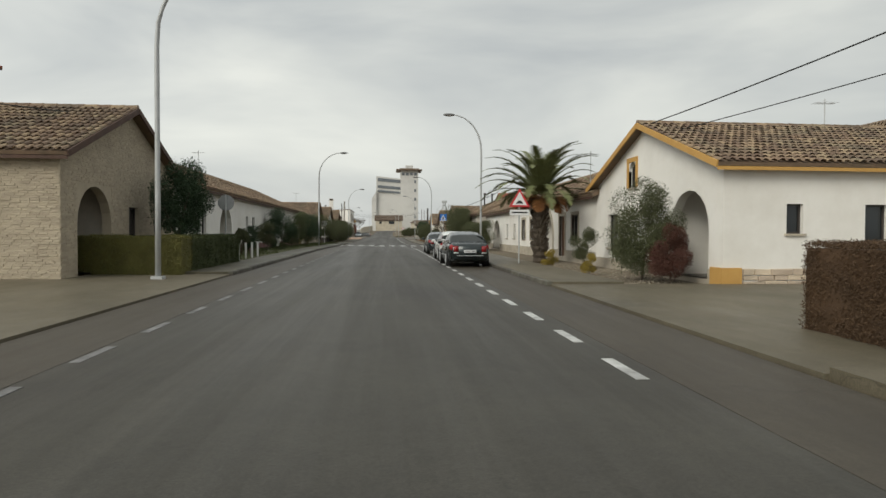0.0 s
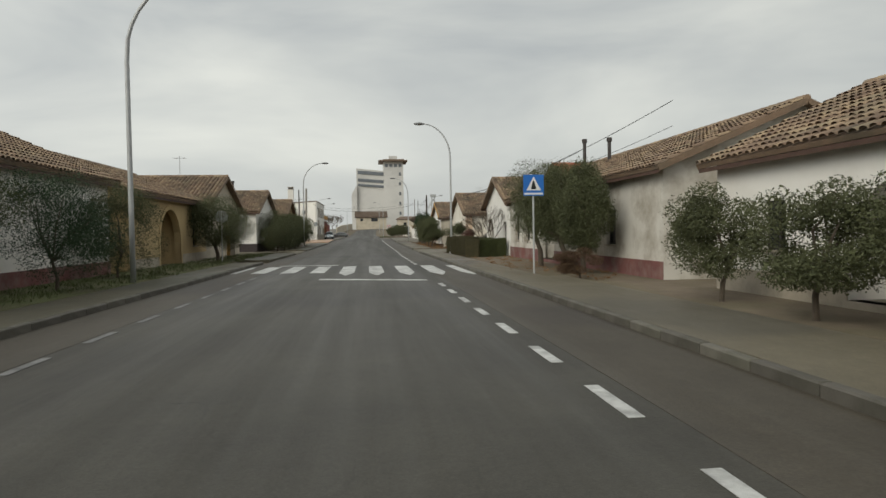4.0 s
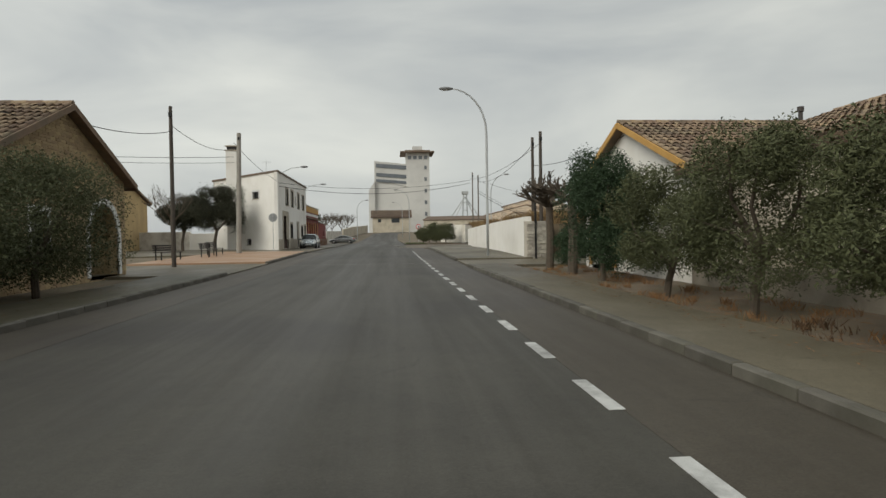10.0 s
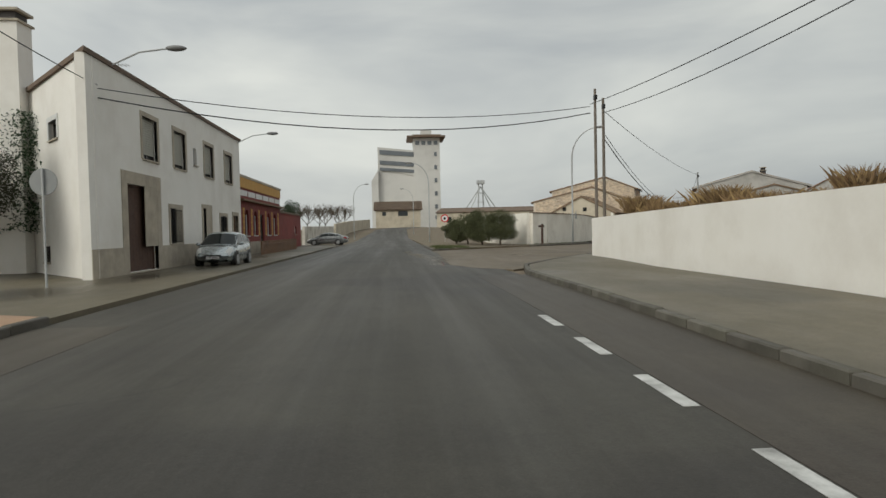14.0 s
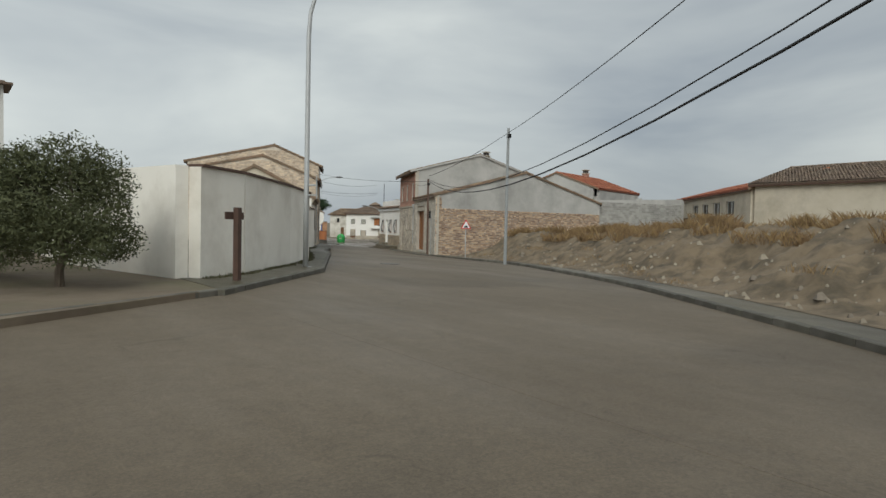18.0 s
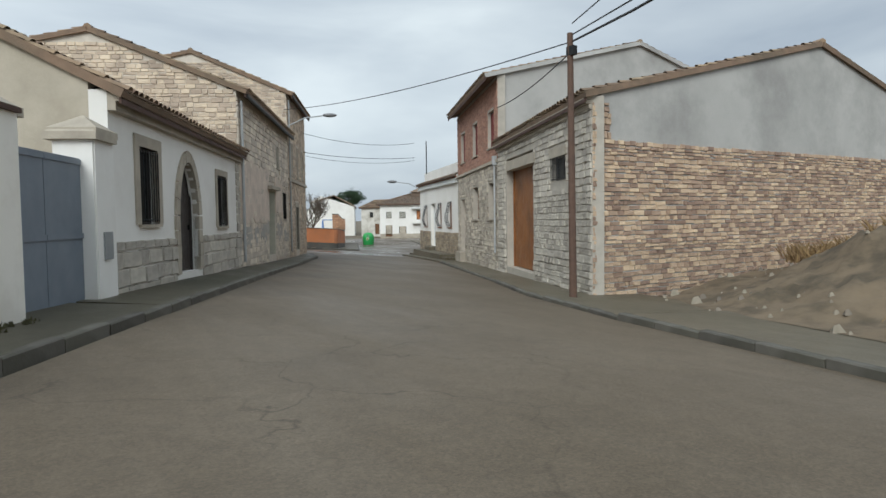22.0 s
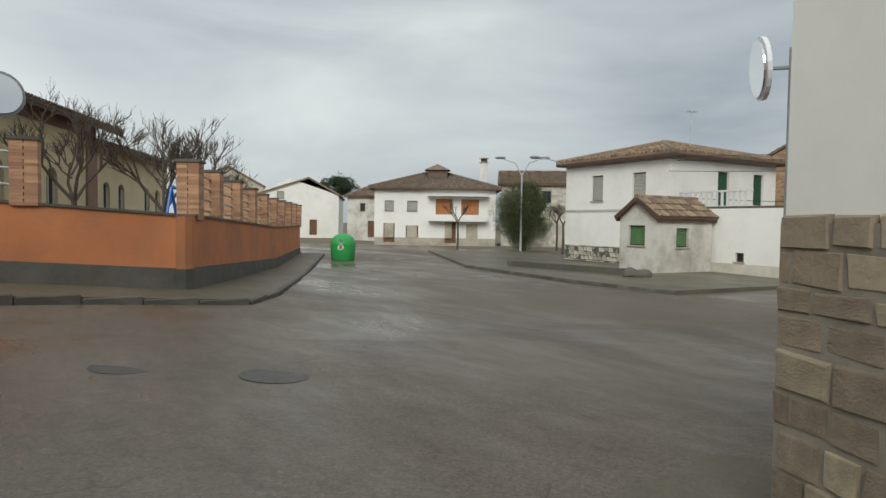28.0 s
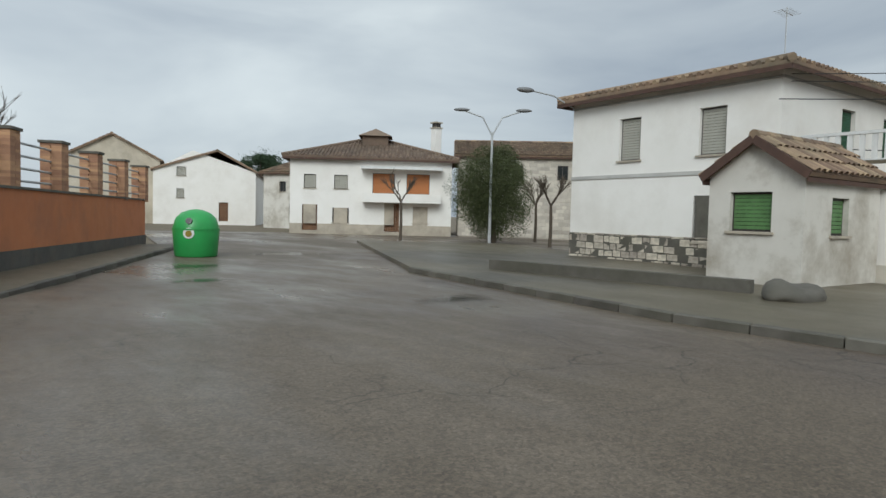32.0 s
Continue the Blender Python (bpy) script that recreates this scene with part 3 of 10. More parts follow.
def tube(pts, r0, r1=None, seg=6, caps=True):
    """A tapered tube along points: verts and faces."""
    r1 = r0 if r1 is None else r1
    pts = [Vector(p) for p in pts]
    verts, faces = [], []
    up = Vector((0.31, 0.17, 0.93))
    for i, p in enumerate(pts):
        d = (pts[min(i + 1, len(pts) - 1)] - pts[max(i - 1, 0)]).normalized()
        a = d.cross(up)
        if a.length < 0.05:
            a = d.cross(Vector((1, 0, 0)))
        a.normalize()
        b = d.cross(a)
        r = r0 + (r1 - r0) * i / max(1, len(pts) - 1)
        for q in range(seg):
            t = 2 * math.pi * q / seg
            verts.append(p + (a * math.cos(t) + b * math.sin(t)) * r)
    for i in range(len(pts) - 1):
        for q in range(seg):
            faces.append((i * seg + q, i * seg + (q + 1) % seg, (i + 1) * seg + (q + 1) % seg, (i + 1) * seg + q))
    if caps:
        faces.append(tuple(range(seg))[::-1])
        faces.append(tuple((len(pts) - 1) * seg + q for q in range(seg)))
    return [tuple(v) for v in verts], faces


def merge(*vf):
    verts, faces = [], []
    for v, f in vf:
        k = len(verts)
        verts += [tuple(x) for x in v]
        faces += [tuple(i + k for i in q) for q in f]
    return np.array(verts), faces


def disc(bm, c, axis, r, depth, seg=20):
    """A short cylinder at c along axis."""
    m = Matrix.Translation(c) @ Vector(axis).to_track_quat("Z", "Y").to_matrix().to_4x4()
    bmesh.ops.create_cone(bm, cap_ends=True, segments=seg, radius1=r, radius2=r, depth=depth, matrix=m)


def ribbon(left, right, dz=0.0, thick=0.4, step=2.5):
    """A slab over the terrain between two edge lines, given as points of equal number."""
    L, R = [], []
    for (a, b), (c, d) in zip(zip(left, left[1:]), zip(right, right[1:])):
        n = max(1, int(max(math.dist(a, b), math.dist(c, d)) / step))
        for i in range(n):
            t = i / n
            L.append((a[0] + (b[0] - a[0]) * t, a[1] + (b[1] - a[1]) * t))
            R.append((c[0] + (d[0] - c[0]) * t, c[1] + (d[1] - c[1]) * t))
    L.append(left[-1]), R.append(right[-1])
    verts, faces = [], []
    cross = 4
    for p, q in zip(L, R):
        for k in range(cross + 1):
            x, y = p[0] + (q[0] - p[0]) * k / cross, p[1] + (q[1] - p[1]) * k / cross
            verts.append((x, y, ground(x, y) + dz))
        for x, y in (p, q):
            verts.append((x, y, ground(x, y) + dz - thick))
    w = cross + 3
    for i in range(len(L) - 1):
        a, b = i * w, (i + 1) * w
        for k in range(cross):
            faces.append((a + k, a + k + 1, b + k + 1, b + k))
        faces.append((a + cross + 1, a, b, b + cross + 1))
        faces.append((a + cross, a + cross + 2, b + cross + 2, b + cross))
    e = (len(L) - 1) * w
    faces.append((0, cross + 1, cross + 2, cross))
    faces.append((e, e + cross, e + cross + 2, e + cross + 1))
    return np.array(verts), faces


# ---------------------------------------------------------------- buildings
def put_window(parent, fr, o, glass="glass"):
    """Frame, panes, sill and what belongs to one window in an opening o of the wall fr."""
    u0, u1, z0, z1 = o["u0"], o["u1"], o["z0"], o["z1"]
    fm = o.get("frame", "frame_dark")
    d = o.get("depth", 0.16)
    w = part("window", _win_frame(fr, u0, u1, z0, z1, d, o), fm, parent)
    bm = bmesh.new()
    fr.box(bm, u0 + 0.05, u1 - 0.05, d + 0.015, d + 0.03, z0 + 0.05, (arch_top(o, (u0 + u1) / 2) if o.get("arch") else z1) - 0.05)
    part("pane", bm, glass, w)
    if o.get("blind"):
        bm = bmesh.new()
        zb = z0 + 0.05 + (z1 - z0) * (1 - o.get("blind_drop", 1.0))
        k = max(2, int((z1 - zb) / 0.09))
        for i in range(k):
            a = zb + (z1 - 0.04 - zb) * i / k
            fr.box(bm, u0 + 0.04, u1 - 0.04, d - 0.035, d - 0.008, a, a + (z1 - 0.04 - zb) / k * 0.86)
        tagged(part("roller_blind", bm, o["blind"], w), kind="stuff")
    if o.get("sill", True):
        bm = bmesh.new()
        fr.box(bm, u0 - 0.07, u1 + 0.07, -0.07, d, z0 - 0.06, z0)
        part("sill", bm, o.get("sill_mat", "dressed"), w)
    s = o.get("surround")
    if s:
        t = o.get("surround_w", 0.17)
        bm = bmesh.new()
        fr.box(bm, u0 - t, u0, -0.035, 0.1, z0, z1)
        fr.box(bm, u1, u1 + t, -0.035, 0.1, z0, z1)
        fr.box(bm, u0 - t, u1 + t, -0.04, 0.1, z1, z1 + t)
        part("surround", bm, s, w)
    if o.get("bars"):
        bm = bmesh.new()
        n = max(3, int((u1 - u0) / 0.13))
        vf = []
        bow = o.get("bow", 0.0)
        for i in range(n + 1):
            u = u0 + 0.03 + (u1 - u0 - 0.06) * i / n
            pts = [fr.at(u, -0.04 - bow * math.sin(math.pi * min(1, (1 - t) * 1.0)) * (1 - t) * 1.6, z0 + (z1 - z0) * t) for t in np.linspace(0.03, 0.97, 15)]
            vf.append(tube(pts, 0.011, seg=5))
        for t in (0.06, 0.94):
            vf.append(tube([fr.at(u0, -0.03, z0 + (z1 - z0) * t), fr.at(u1, -0.03, z0 + (z1 - z0) * t)], 0.012, seg=5))
        bm.free()
        part("window_grille", merge(*vf), o["bars"], w)
    return w


def _win_frame(fr, u0, u1, z0, z1, d, o):
    bm = bmesh.new()
    t = 0.055
    fr.box(bm, u0, u0 + t, d - 0.03, d + 0.06, z0, z1)
    fr.box(bm, u1 - t, u1, d - 0.03, d + 0.06, z0, z1)
    fr.box(bm, u0 + t, u1 - t, d - 0.03, d + 0.06, z0, z0 + t)
    fr.box(bm, u0 + t, u1 - t, d - 0.03, d + 0.06, z1 - t, z1)
    if u1 - u0 > 0.75:
        c = (u0 + u1) / 2
        fr.box(bm, c - 0.03, c + 0.03, d - 0.02, d + 0.05, z0 + t, z1 - t)
    return bm


def put_door(parent, fr, o):
    u0, u1, z0, z1 = o["u0"], o["u1"], o["z0"], o["z1"]
    d = o.get("depth", 0.18)
    leaf = o.get("leaf", "wood")
    bm = bmesh.new()
    fr.box(bm, u0, u0 + 0.07, d - 0.05, d + 0.08, z0, z1)
    fr.box(bm, u1 - 0.07, u1, d - 0.05, d + 0.08, z0, z1)
    fr.box(bm, u0 + 0.07, u1 - 0.07, d - 0.05, d + 0.08, z1 - 0.07, z1)
    door = part("door", bm, leaf, parent)
    a, b = u0 + 0.07, u1 - 0.07
    n = o.get("boards", max(2, round((b - a) / 0.2)))
    for i in range(n):
        x0, x1 = a + (b - a) * i / n, a + (b - a) * (i + 1) / n
        bm = bmesh.new()
        fr.box(bm, x0 + 0.004, x1 - 0.004, d, d + 0.04, z0 + 0.02, z1 - 0.07)
        part("board", bm, leaf, door)
    bm = bmesh.new()
    for zz in o.get("rails", ()):
        fr.box(bm, a, b, d - 0.018, d + 0.01, z0 + zz, z0 + zz + 0.14)
    fr.box(bm, b - 0.14, b - 0.09, d - 0.06, d, z0 + 1.0, z0 + 1.12)
    part("handle", bm, "iron" if not o.get("rails") else leaf, door)
    if o.get("surround"):
        t = o.get("surround_w", 0.2)
        bm = bmesh.new()
        fr.box(bm, u0 - t, u0, -0.035, 0.1, z0, z1)
        fr.box(bm, u1, u1 + t, -0.035, 0.1, z0, z1)
        fr.box(bm, u0 - t, u1 + t, -0.04, 0.1, z1, z1 + t)
        part("surround", bm, o["surround"], door)
    if o.get("step"):
        bm = bmesh.new()
        fr.box(bm, u0 - 0.15, u1 + 0.15, -0.32, 0.1, z0 - 0.5, z0 - 0.01)
        part("doorstep", bm, "dressed", door)
    return door


def put_porch(parent, fr, o, wall):
    """The deep porch behind an arch, with its door, and the arch's rim."""
    u0, u1, z0, z1 = o["u0"], o["u1"], o["z0"], o["z1"]
    dp = o.get("deep", 1.7)
    bm = bmesh.new()
    fr.box(bm, u0 - 0.4, u0 - 0.15, 0.3, dp, z0 - 0.3, z1 + 0.25)
    fr.box(bm, u1 + 0.15, u1 + 0.4, 0.3, dp, z0 - 0.3, z1 + 0.25)
    fr.box(bm, u0 - 0.4, u1 + 0.4, dp, dp + 0.2, z0 - 0.3, z1 + 0.25)
    fr.box(bm, u0 - 0.4, u1 + 0.4, 0.3, dp, z1 + 0.25, z1 + 0.35)
    p = part("porch", bm, o.get("porch", wall), parent)
    c = (u0 + u1) / 2
    bm = bmesh.new()
    fr.box(bm, c - 0.15, c + 0.75, dp - 0.07, dp + 0.01, z0, z0 + 2.05)
    part("door", bm, o.get("leaf", "wood"), p)
    bm = bmesh.new()
    fr.box(bm, c - 0.95, c - 0.5, dp - 0.05, dp + 0.01, z0 + 1.1, z0 + 1.7)
    part("window", bm, "glass", p)
    bm = bmesh.new()
    fr.box(bm, u0, u1, 0.0, dp, z0 - 0.5, z0)
    part("porch_floor", bm, "concrete", p)
    if o.get("rim"):
        bm = bmesh.new()
        t = o.get("rim_w", 0.22)
        n = 14
        prev = None
        for i in range(n + 1):
            a = math.pi * i / n
            inner = (c - (u1 - u0) / 2 * math.cos(a), z1 - o.get("rise", (u1 - u0) / 2) * (1 - math.sin(a)))
            outer = (c - ((u1 - u0) / 2 + t) * math.cos(a), z1 - o.get("rise", (u1 - u0) / 2) + (o.get("rise", (u1 - u0) / 2) + t) * math.sin(a))
            if prev:
                (pi, po) = prev
                hexa(bm, [fr.at(pi[0], -0.04, pi[1]), fr.at(pi[0], 0.05, pi[1]), fr.at(inner[0], 0.05, inner[1]), fr.at(inner[0], -0.04, inner[1]),
                          fr.at(po[0], -0.04, po[1]), fr.at(po[0], 0.05, po[1]), fr.at(outer[0], 0.05, outer[1]), fr.at(outer[0], -0.04, outer[1])])
            prev = (inner, outer)
        zs = z1 - o.get("rise", (u1 - u0) / 2)
        fr.box(bm, u0 - t, u0, -0.04, 0.05, z0, zs)
        fr.box(bm, u1, u1 + t, -0.04, 0.05, z0, zs)
        part("arch_rim", bm, o["rim"], p)


def fill(parent, fr, openings, wall):
    for o in openings:
        k = o.get("kind", "window")
        if k == "window":
            put_window(parent, fr, o)
        elif k == "door":
            put_door(parent, fr, o)
        elif k == "porch":
            put_porch(parent, fr, o, wall)


def win(u0, u1, z0, z1, **k):
    return dict(kind="window", u0=min(u0, u1), u1=max(u0, u1), z0=z0, z1=z1, **k)


def door(u0, u1, z0, z1, **k):
    return dict(kind="door", u0=min(u0, u1), u1=max(u0, u1), z0=z0, z1=z1, **k)


def porch(u0, u1, z1, z0=0.1, **k):
    return dict(kind="porch", arch=True, u0=min(u0, u1), u1=max(u0, u1), z0=z0, z1=z1, **k)


def hip_roof(h, frs, eave, ridge, over, tile, fascia):
    """Four sloping sides that meet in a short ridge, with rows of tiles."""
    f0, f1 = frs[0], frs[1]
    du_, dw_ = f0.u, f1.u
    a, w = f0.length + 2 * over, f1.length + 2 * over
    base = f0.at(-over, 0, eave) - dw_ * over
    rise = Vector((0, 0, ridge - eave))
    p = [base, base + du_ * a, base + du_ * a + dw_ * w, base + dw_ * w]
    if a >= w:
        r0, r1 = base + du_ * (w / 2) + dw_ * (w / 2) + rise, base + du_ * (a - w / 2) + dw_ * (w / 2) + rise
        sides = [(p[0], p[1], r0, r1), (p[1], p[2], r1, r1), (p[2], p[3], r1, r0), (p[3], p[0], r0, r0)]
    else:
        r0, r1 = base + du_ * (a / 2) + dw_ * (a / 2) + rise, base + du_ * (a / 2) + dw_ * (w - a / 2) + rise
        sides = [(p[0], p[1], r0, r0), (p[1], p[2], r0, r1), (p[2], p[3], r1, r1), (p[3], p[0], r1, r0)]
    for e0, e1, t0, t1 in sides:
        bm = bmesh.new()
        top_pts = [t0, t1] if (t0 - t1).length > 1e-3 else [t0]
        ring = [e0, e1] + top_pts[::-1]
        lo = [bm.verts.new(q - Vector((0, 0, 0.12))) for q in ring]
        hi = [bm.verts.new(q) for q in ring]
        bm.faces.new(hi)
        bm.faces.new(lo[::-1])
        for i in range(len(ring)):
            k = (i + 1) % len(ring)
            bm.faces.new((lo[i], lo[k], hi[k], hi[i]))
        bmesh.ops.recalc_face_normals(bm, faces=bm.faces)
        slab = part("roof", bm, tile, h)
        e = (e1 - e0).normalized()
        ln = (e1 - e0).length
        c0, c1 = (t0 - e0).dot(e), (t1 - e0).dot(e)
        up = (t0 - e0) - e * c0
        rows, n = [], int(ln / 0.26)
        for i in range(n):
            u = (i + 0.5) * ln / n
            k = min(1.0, u / c0 if c0 > 0 else 1.0, (ln - u) / (ln - c1) if ln > c1 else 1.0)
            m = max(1, int(up.length * k / 0.45))
            for q in range(m):
                s0, s1 = k * q / m, k * (q + 1.08) / m
                rows.append(tube([e0 + e * u + up * s0 + Vector((0, 0, 0.03)), e0 + e * u + up * min(s1, k) + Vector((0, 0, 0.015))], 0.095, 0.075, seg=6))
        tagged(part("tile_covering", merge(*rows), tile, slab), kind="stuff")
        bm = bmesh.new()
        q = e1 - e0
        hexa(bm, [e0 - Vector((0, 0, 0.24)), e1 - Vector((0, 0, 0.24)), e1 + dw_ * 0.03 - Vector((0, 0, 0.24)), e0 + dw_ * 0.03 - Vector((0, 0, 0.24)),
                  e0 - Vector((0, 0, 0.1)), e1 - Vector((0, 0, 0.1)), e1 + dw_ * 0.03 - Vector((0, 0, 0.1)), e0 + dw_ * 0.03 - Vector((0, 0, 0.1))])
        part("eave_board", bm, fascia, h)
    for q, r in ((p[0], sides[0][2]), (p[1], sides[0][3]), (p[2], sides[2][2]), (p[3], sides[2][3])):
        part("hip_ridge", tube([q + Vector((0, 0, 0.05)), r + Vector((0, 0, 0.08))], 0.12, seg=8), tile, h)
    if (r1 - r0).length > 0.2:
        part("ridge", tube([r0 + Vector((0, 0, 0.08)), r1 + Vector((0, 0, 0.08))], 0.13, seg=8), tile, h)


def house(name, label, corners, eave, ridge, axis="u", walls=("white",) * 4, openings=None, tile="tile", over=0.35, plinth=None,
          verge="tile", base=None, tiled=(True, True), category="house", ridge_at=0.5, fascia="eave", hip=False, flat=False,
          verge_h=0.06, gable_over=None):
    """A gabled house on four corners (the street front first, left to right from outside).
    axis 'u': the ridge runs along the front; 'v': the gable is the front. Heights from the ground at its front."""
    openings = openings or {}
    (x0, y0), (x1, y1) = corners[0], corners[1]
    gz = base if base is not None else ground((x0 + x1) / 2, (y0 + y1) / 2)
    h = thing(name, (x0 + x1) / 2, (y0 + y1) / 2, gz, label, category)
    rng = random.Random(int(x0 * 13 + y0 * 7))
    n = len(corners)
    frs = [Frame(corners[i], corners[(i + 1) % n], gz) for i in range(n)]
    for i, fr in enumerate(frs):
        gable = (i % 2 == 0) == (axis == "v")
        pos = ridge_at if i < 2 else 1 - ridge_at

        def top(u, fr=fr, gable=gable, pos=pos):
            if not gable or hip or flat:
                return eave
            t = u / fr.length
            return eave + (ridge - eave) * (t / pos if t < pos else (1 - t) / (1 - pos))
        ops = openings.get(i, [])
        bm = bmesh.new()
        us_extra = dict(kind="none", u0=fr.length * pos, u1=fr.length * pos, z0=99, z1=99)
        wall_mesh(bm, fr, top, list(ops) + ([us_extra] if gable else []), z0=-0.8, inset=0.3 if i % 2 else 0.0)
        bmesh.ops.remove_doubles(bm, verts=bm.verts, dist=0.0005)
        part("wall", bm, walls[i], h)
        if plinth and ops is not None and i in plinth[2]:
            bm = bmesh.new()
            wall_mesh(bm, fr, lambda u: plinth[1], ops, v0=-0.03, v1=-0.002, z0=-0.5)
            bmesh.ops.remove_doubles(bm, verts=bm.verts, dist=0.0005)
            part("plinth", bm, plinth[0], h)
        fill(h, fr, ops, walls[i])
    if flat:
        cc = [Vector((c[0], c[1], 0)) for c in corners]
        mid = sum(cc, Vector()) / n
        bm = bmesh.new()
        ring = [c + (c - mid).normalized() * over * 1.4 for c in cc]
        lo = [bm.verts.new((q.x, q.y, gz + eave)) for q in ring]
        hi = [bm.verts.new((q.x, q.y, gz + eave + 0.16)) for q in ring]
        bm.faces.new(hi)
        bm.faces.new(lo[::-1])
        for i in range(n):
            bm.faces.new((lo[i], lo[(i + 1) % n], hi[(i + 1) % n], hi[i]))
        bmesh.ops.recalc_face_normals(bm, faces=bm.faces)
        part("roof", bm, tile, h)
        return h
    if hip:
        hip_roof(h, frs, eave, ridge, over, tile, fascia)
        return h
    # roof
    go = over if gable_over is None else gable_over
    f0, f1 = (frs[0], frs[1]) if axis == "u" else (frs[1], frs[2])
    # ridge along f0's direction; slope from f0's eave inwards
    span, length = f1.length, f0.length
    pos = ridge_at
    for side in (0, 1):
        run = span * (pos if side == 0 else 1 - pos)
        rise = ridge - eave
        sl = math.hypot(run, rise)
        o = f0.at(-go, 0, eave) if side == 0 else f0.at(length + go, 0, eave) + f1.u * span
        e = f0.u if side == 0 else -f0.u
        inward = f1.u if side == 0 else -f1.u
        s = (inward * run + Vector((0, 0, rise))) / sl
        o = o - s * over
        le, ls = length + 2 * go, sl + over
        nrm = e.cross(s).normalized()
        if nrm.z < 0:
            nrm = -nrm
        bm = bmesh.new()
        c = [o, o + s * ls, o + s * ls + e * le, o + e * le]
        hexa(bm, [p for p in c] + [p + nrm * 0.1 for p in c])
        slab = part("roof", bm, tile, h)
        if tiled[side]:
            tagged(part("tile_covering", tile_slope(o + nrm * 0.1, e, s, le, ls, rng), tile, slab), kind="stuff")
        if side == 0 or tiled[1]:
            bm = bmesh.new()
            q = o + nrm * -0.02
            hexa(bm, [q - Vector((0, 0, 0.1)), q + s * 0.04 - Vector((0, 0, 0.1)), q + s * 0.04 + e * le - Vector((0, 0, 0.1)), q + e * le - Vector((0, 0, 0.1)),
                      q, q + s * 0.04, q + s * 0.04 + e * le, q + e * le])
            part("eave_board", bm, fascia, h)
        for end in (0, 1):
            bm = bmesh.new()
            q = o + e * (le if end else -0.05)
            hexa(bm, [q - nrm * verge_h, q + e * 0.05 - nrm * verge_h, q + e * 0.05 + s * ls - nrm * verge_h, q + s * ls - nrm * verge_h,
                      q + nrm * 0.13, q + e * 0.05 + nrm * 0.13, q + e * 0.05 + s * ls + nrm * 0.13, q + s * ls + nrm * 0.13])
            part("verge", bm, verge, h)
    # ridge caps
    a = f0.at(-go, 0, ridge + 0.12) + f1.u * span * pos
    b = f0.at(length + go, 0, ridge + 0.12) + f1.u * span * pos
    vf = []
    k = max(2, int((b - a).length / 0.45))
    for i in range(k):
        p, q = a.lerp(b, i / k), a.lerp(b, (i + 1.06) / k)
        vf.append(tube([p, q], 0.13, 0.115, seg=8))
    tagged(part("ridge", merge(*vf), tile, h), kind="stuff")
    return h


def rside(ya, yb, x=9.9, depth=9.0):
    """Corners of a house on the east side of the main street, between ya (near) and yb (far)."""
    ya, yb = ya + 0.01, yb - 0.01
    return [(x, yb), (x, ya), (x + depth, ya), (x + depth, yb)]


def lside(ya, yb, x=-8.9, depth=9.0):
    ya, yb = ya + 0.01, yb - 0.01
    return [(x, ya), (x, yb), (x - depth, yb), (x - depth, ya)]


def chimney_pipe(x, y, z0, z1, r=0.09, label="dark metal stove pipe on the roof"):
    c = thing("stove_pipe", x, y, z0, label, "chimney", "stove pipes on the roofs")
    part("pipe", tube([(x, y, z0), (x, y, z1)], r, seg=10), "chimney", c)
    bm = bmesh.new()
    disc(bm, (x, y, z1 + 0.12), (0, 0, 1), r * 1.5, 0.2, 10)
    part("cowl", bm, "chimney", c)


# ---------------------------------------------------------------- ground, roads, pavements
xs = [-2500, -800, -300, -150, -90] + list(range(-60, 121, 4)) + [150, 220, 400, 900, 2500]
ys = [-2500, -800, -300, -120] + list(range(-60, 361, 5)) + [400, 460, 550, 800, 1400, 2500]
gv = [(x, y, ground(x, y) - 0.05) for y in ys for x in xs]
nx = len(xs)
gf = [(j * nx + i, j * nx + i + 1, (j + 1) * nx + i + 1, (j + 1) * nx + i) for j in range(len(ys) - 1) for i in range(nx - 1)]
tagged(part("ground", (gv, gf), "soil"), "bare brown earth with sparse weeds round the village", "ground", kind="structure")

main_l = [(-4.6, -40), (-4.6, 150), (-4.6, 200), (-4.8, 250), (-3.5, 300), (4, 345)]
main_r = [(4.85, -40), (4.85, 150), (4.0, 182), (3.4, 250), (4.2, 300), (11, 340)]
tagged(part("road", ribbon(main_l, main_r, 0.004), "asphalt"), "wet dark grey asphalt main street with worn wheel tracks", "road", kind="structure")
branch_l = [(11.6, 187.2), (16.2, 192.8), (24.0, 206.0), (29.8, 217.0), (34.2, 226.5), (42.4, 242.0)]
branch_r = [(11.2, 170.2), (24.0, 187.5), (32.0, 200.5), (37.2, 212.0), (42.0, 222.0), (50.0, 240.0)]
# the mouth of the lane, with a ragged edge along the asphalt
# browner strips along both kerbs
tagged(part("parking_strip", ribbon([(3.3, -40), (3.3, 158.4)], [(4.86, -40), (4.86, 158.4)], 0.0075), "strip_asphalt"), "brownish worn asphalt strip for parking beside the kerb", "road", kind="structure")
tagged(part("parking_strip", ribbon([(-4.61, -40), (-4.61, 150.0)], [(-3.2, -40), (-3.2, 150.0)], 0.0075), "strip_asphalt"), "brownish worn asphalt strip for parking beside the kerb", "road", kind="structure")
edge_l, edge_r = [], []
rag = ([160.6, 162.4, 164.6, 167.5, 171.0, 174.5, 178.0, 182.6], [4.9, 3.6, 3.05, 3.1, 3.3, 3.4, 3.4, 3.35])
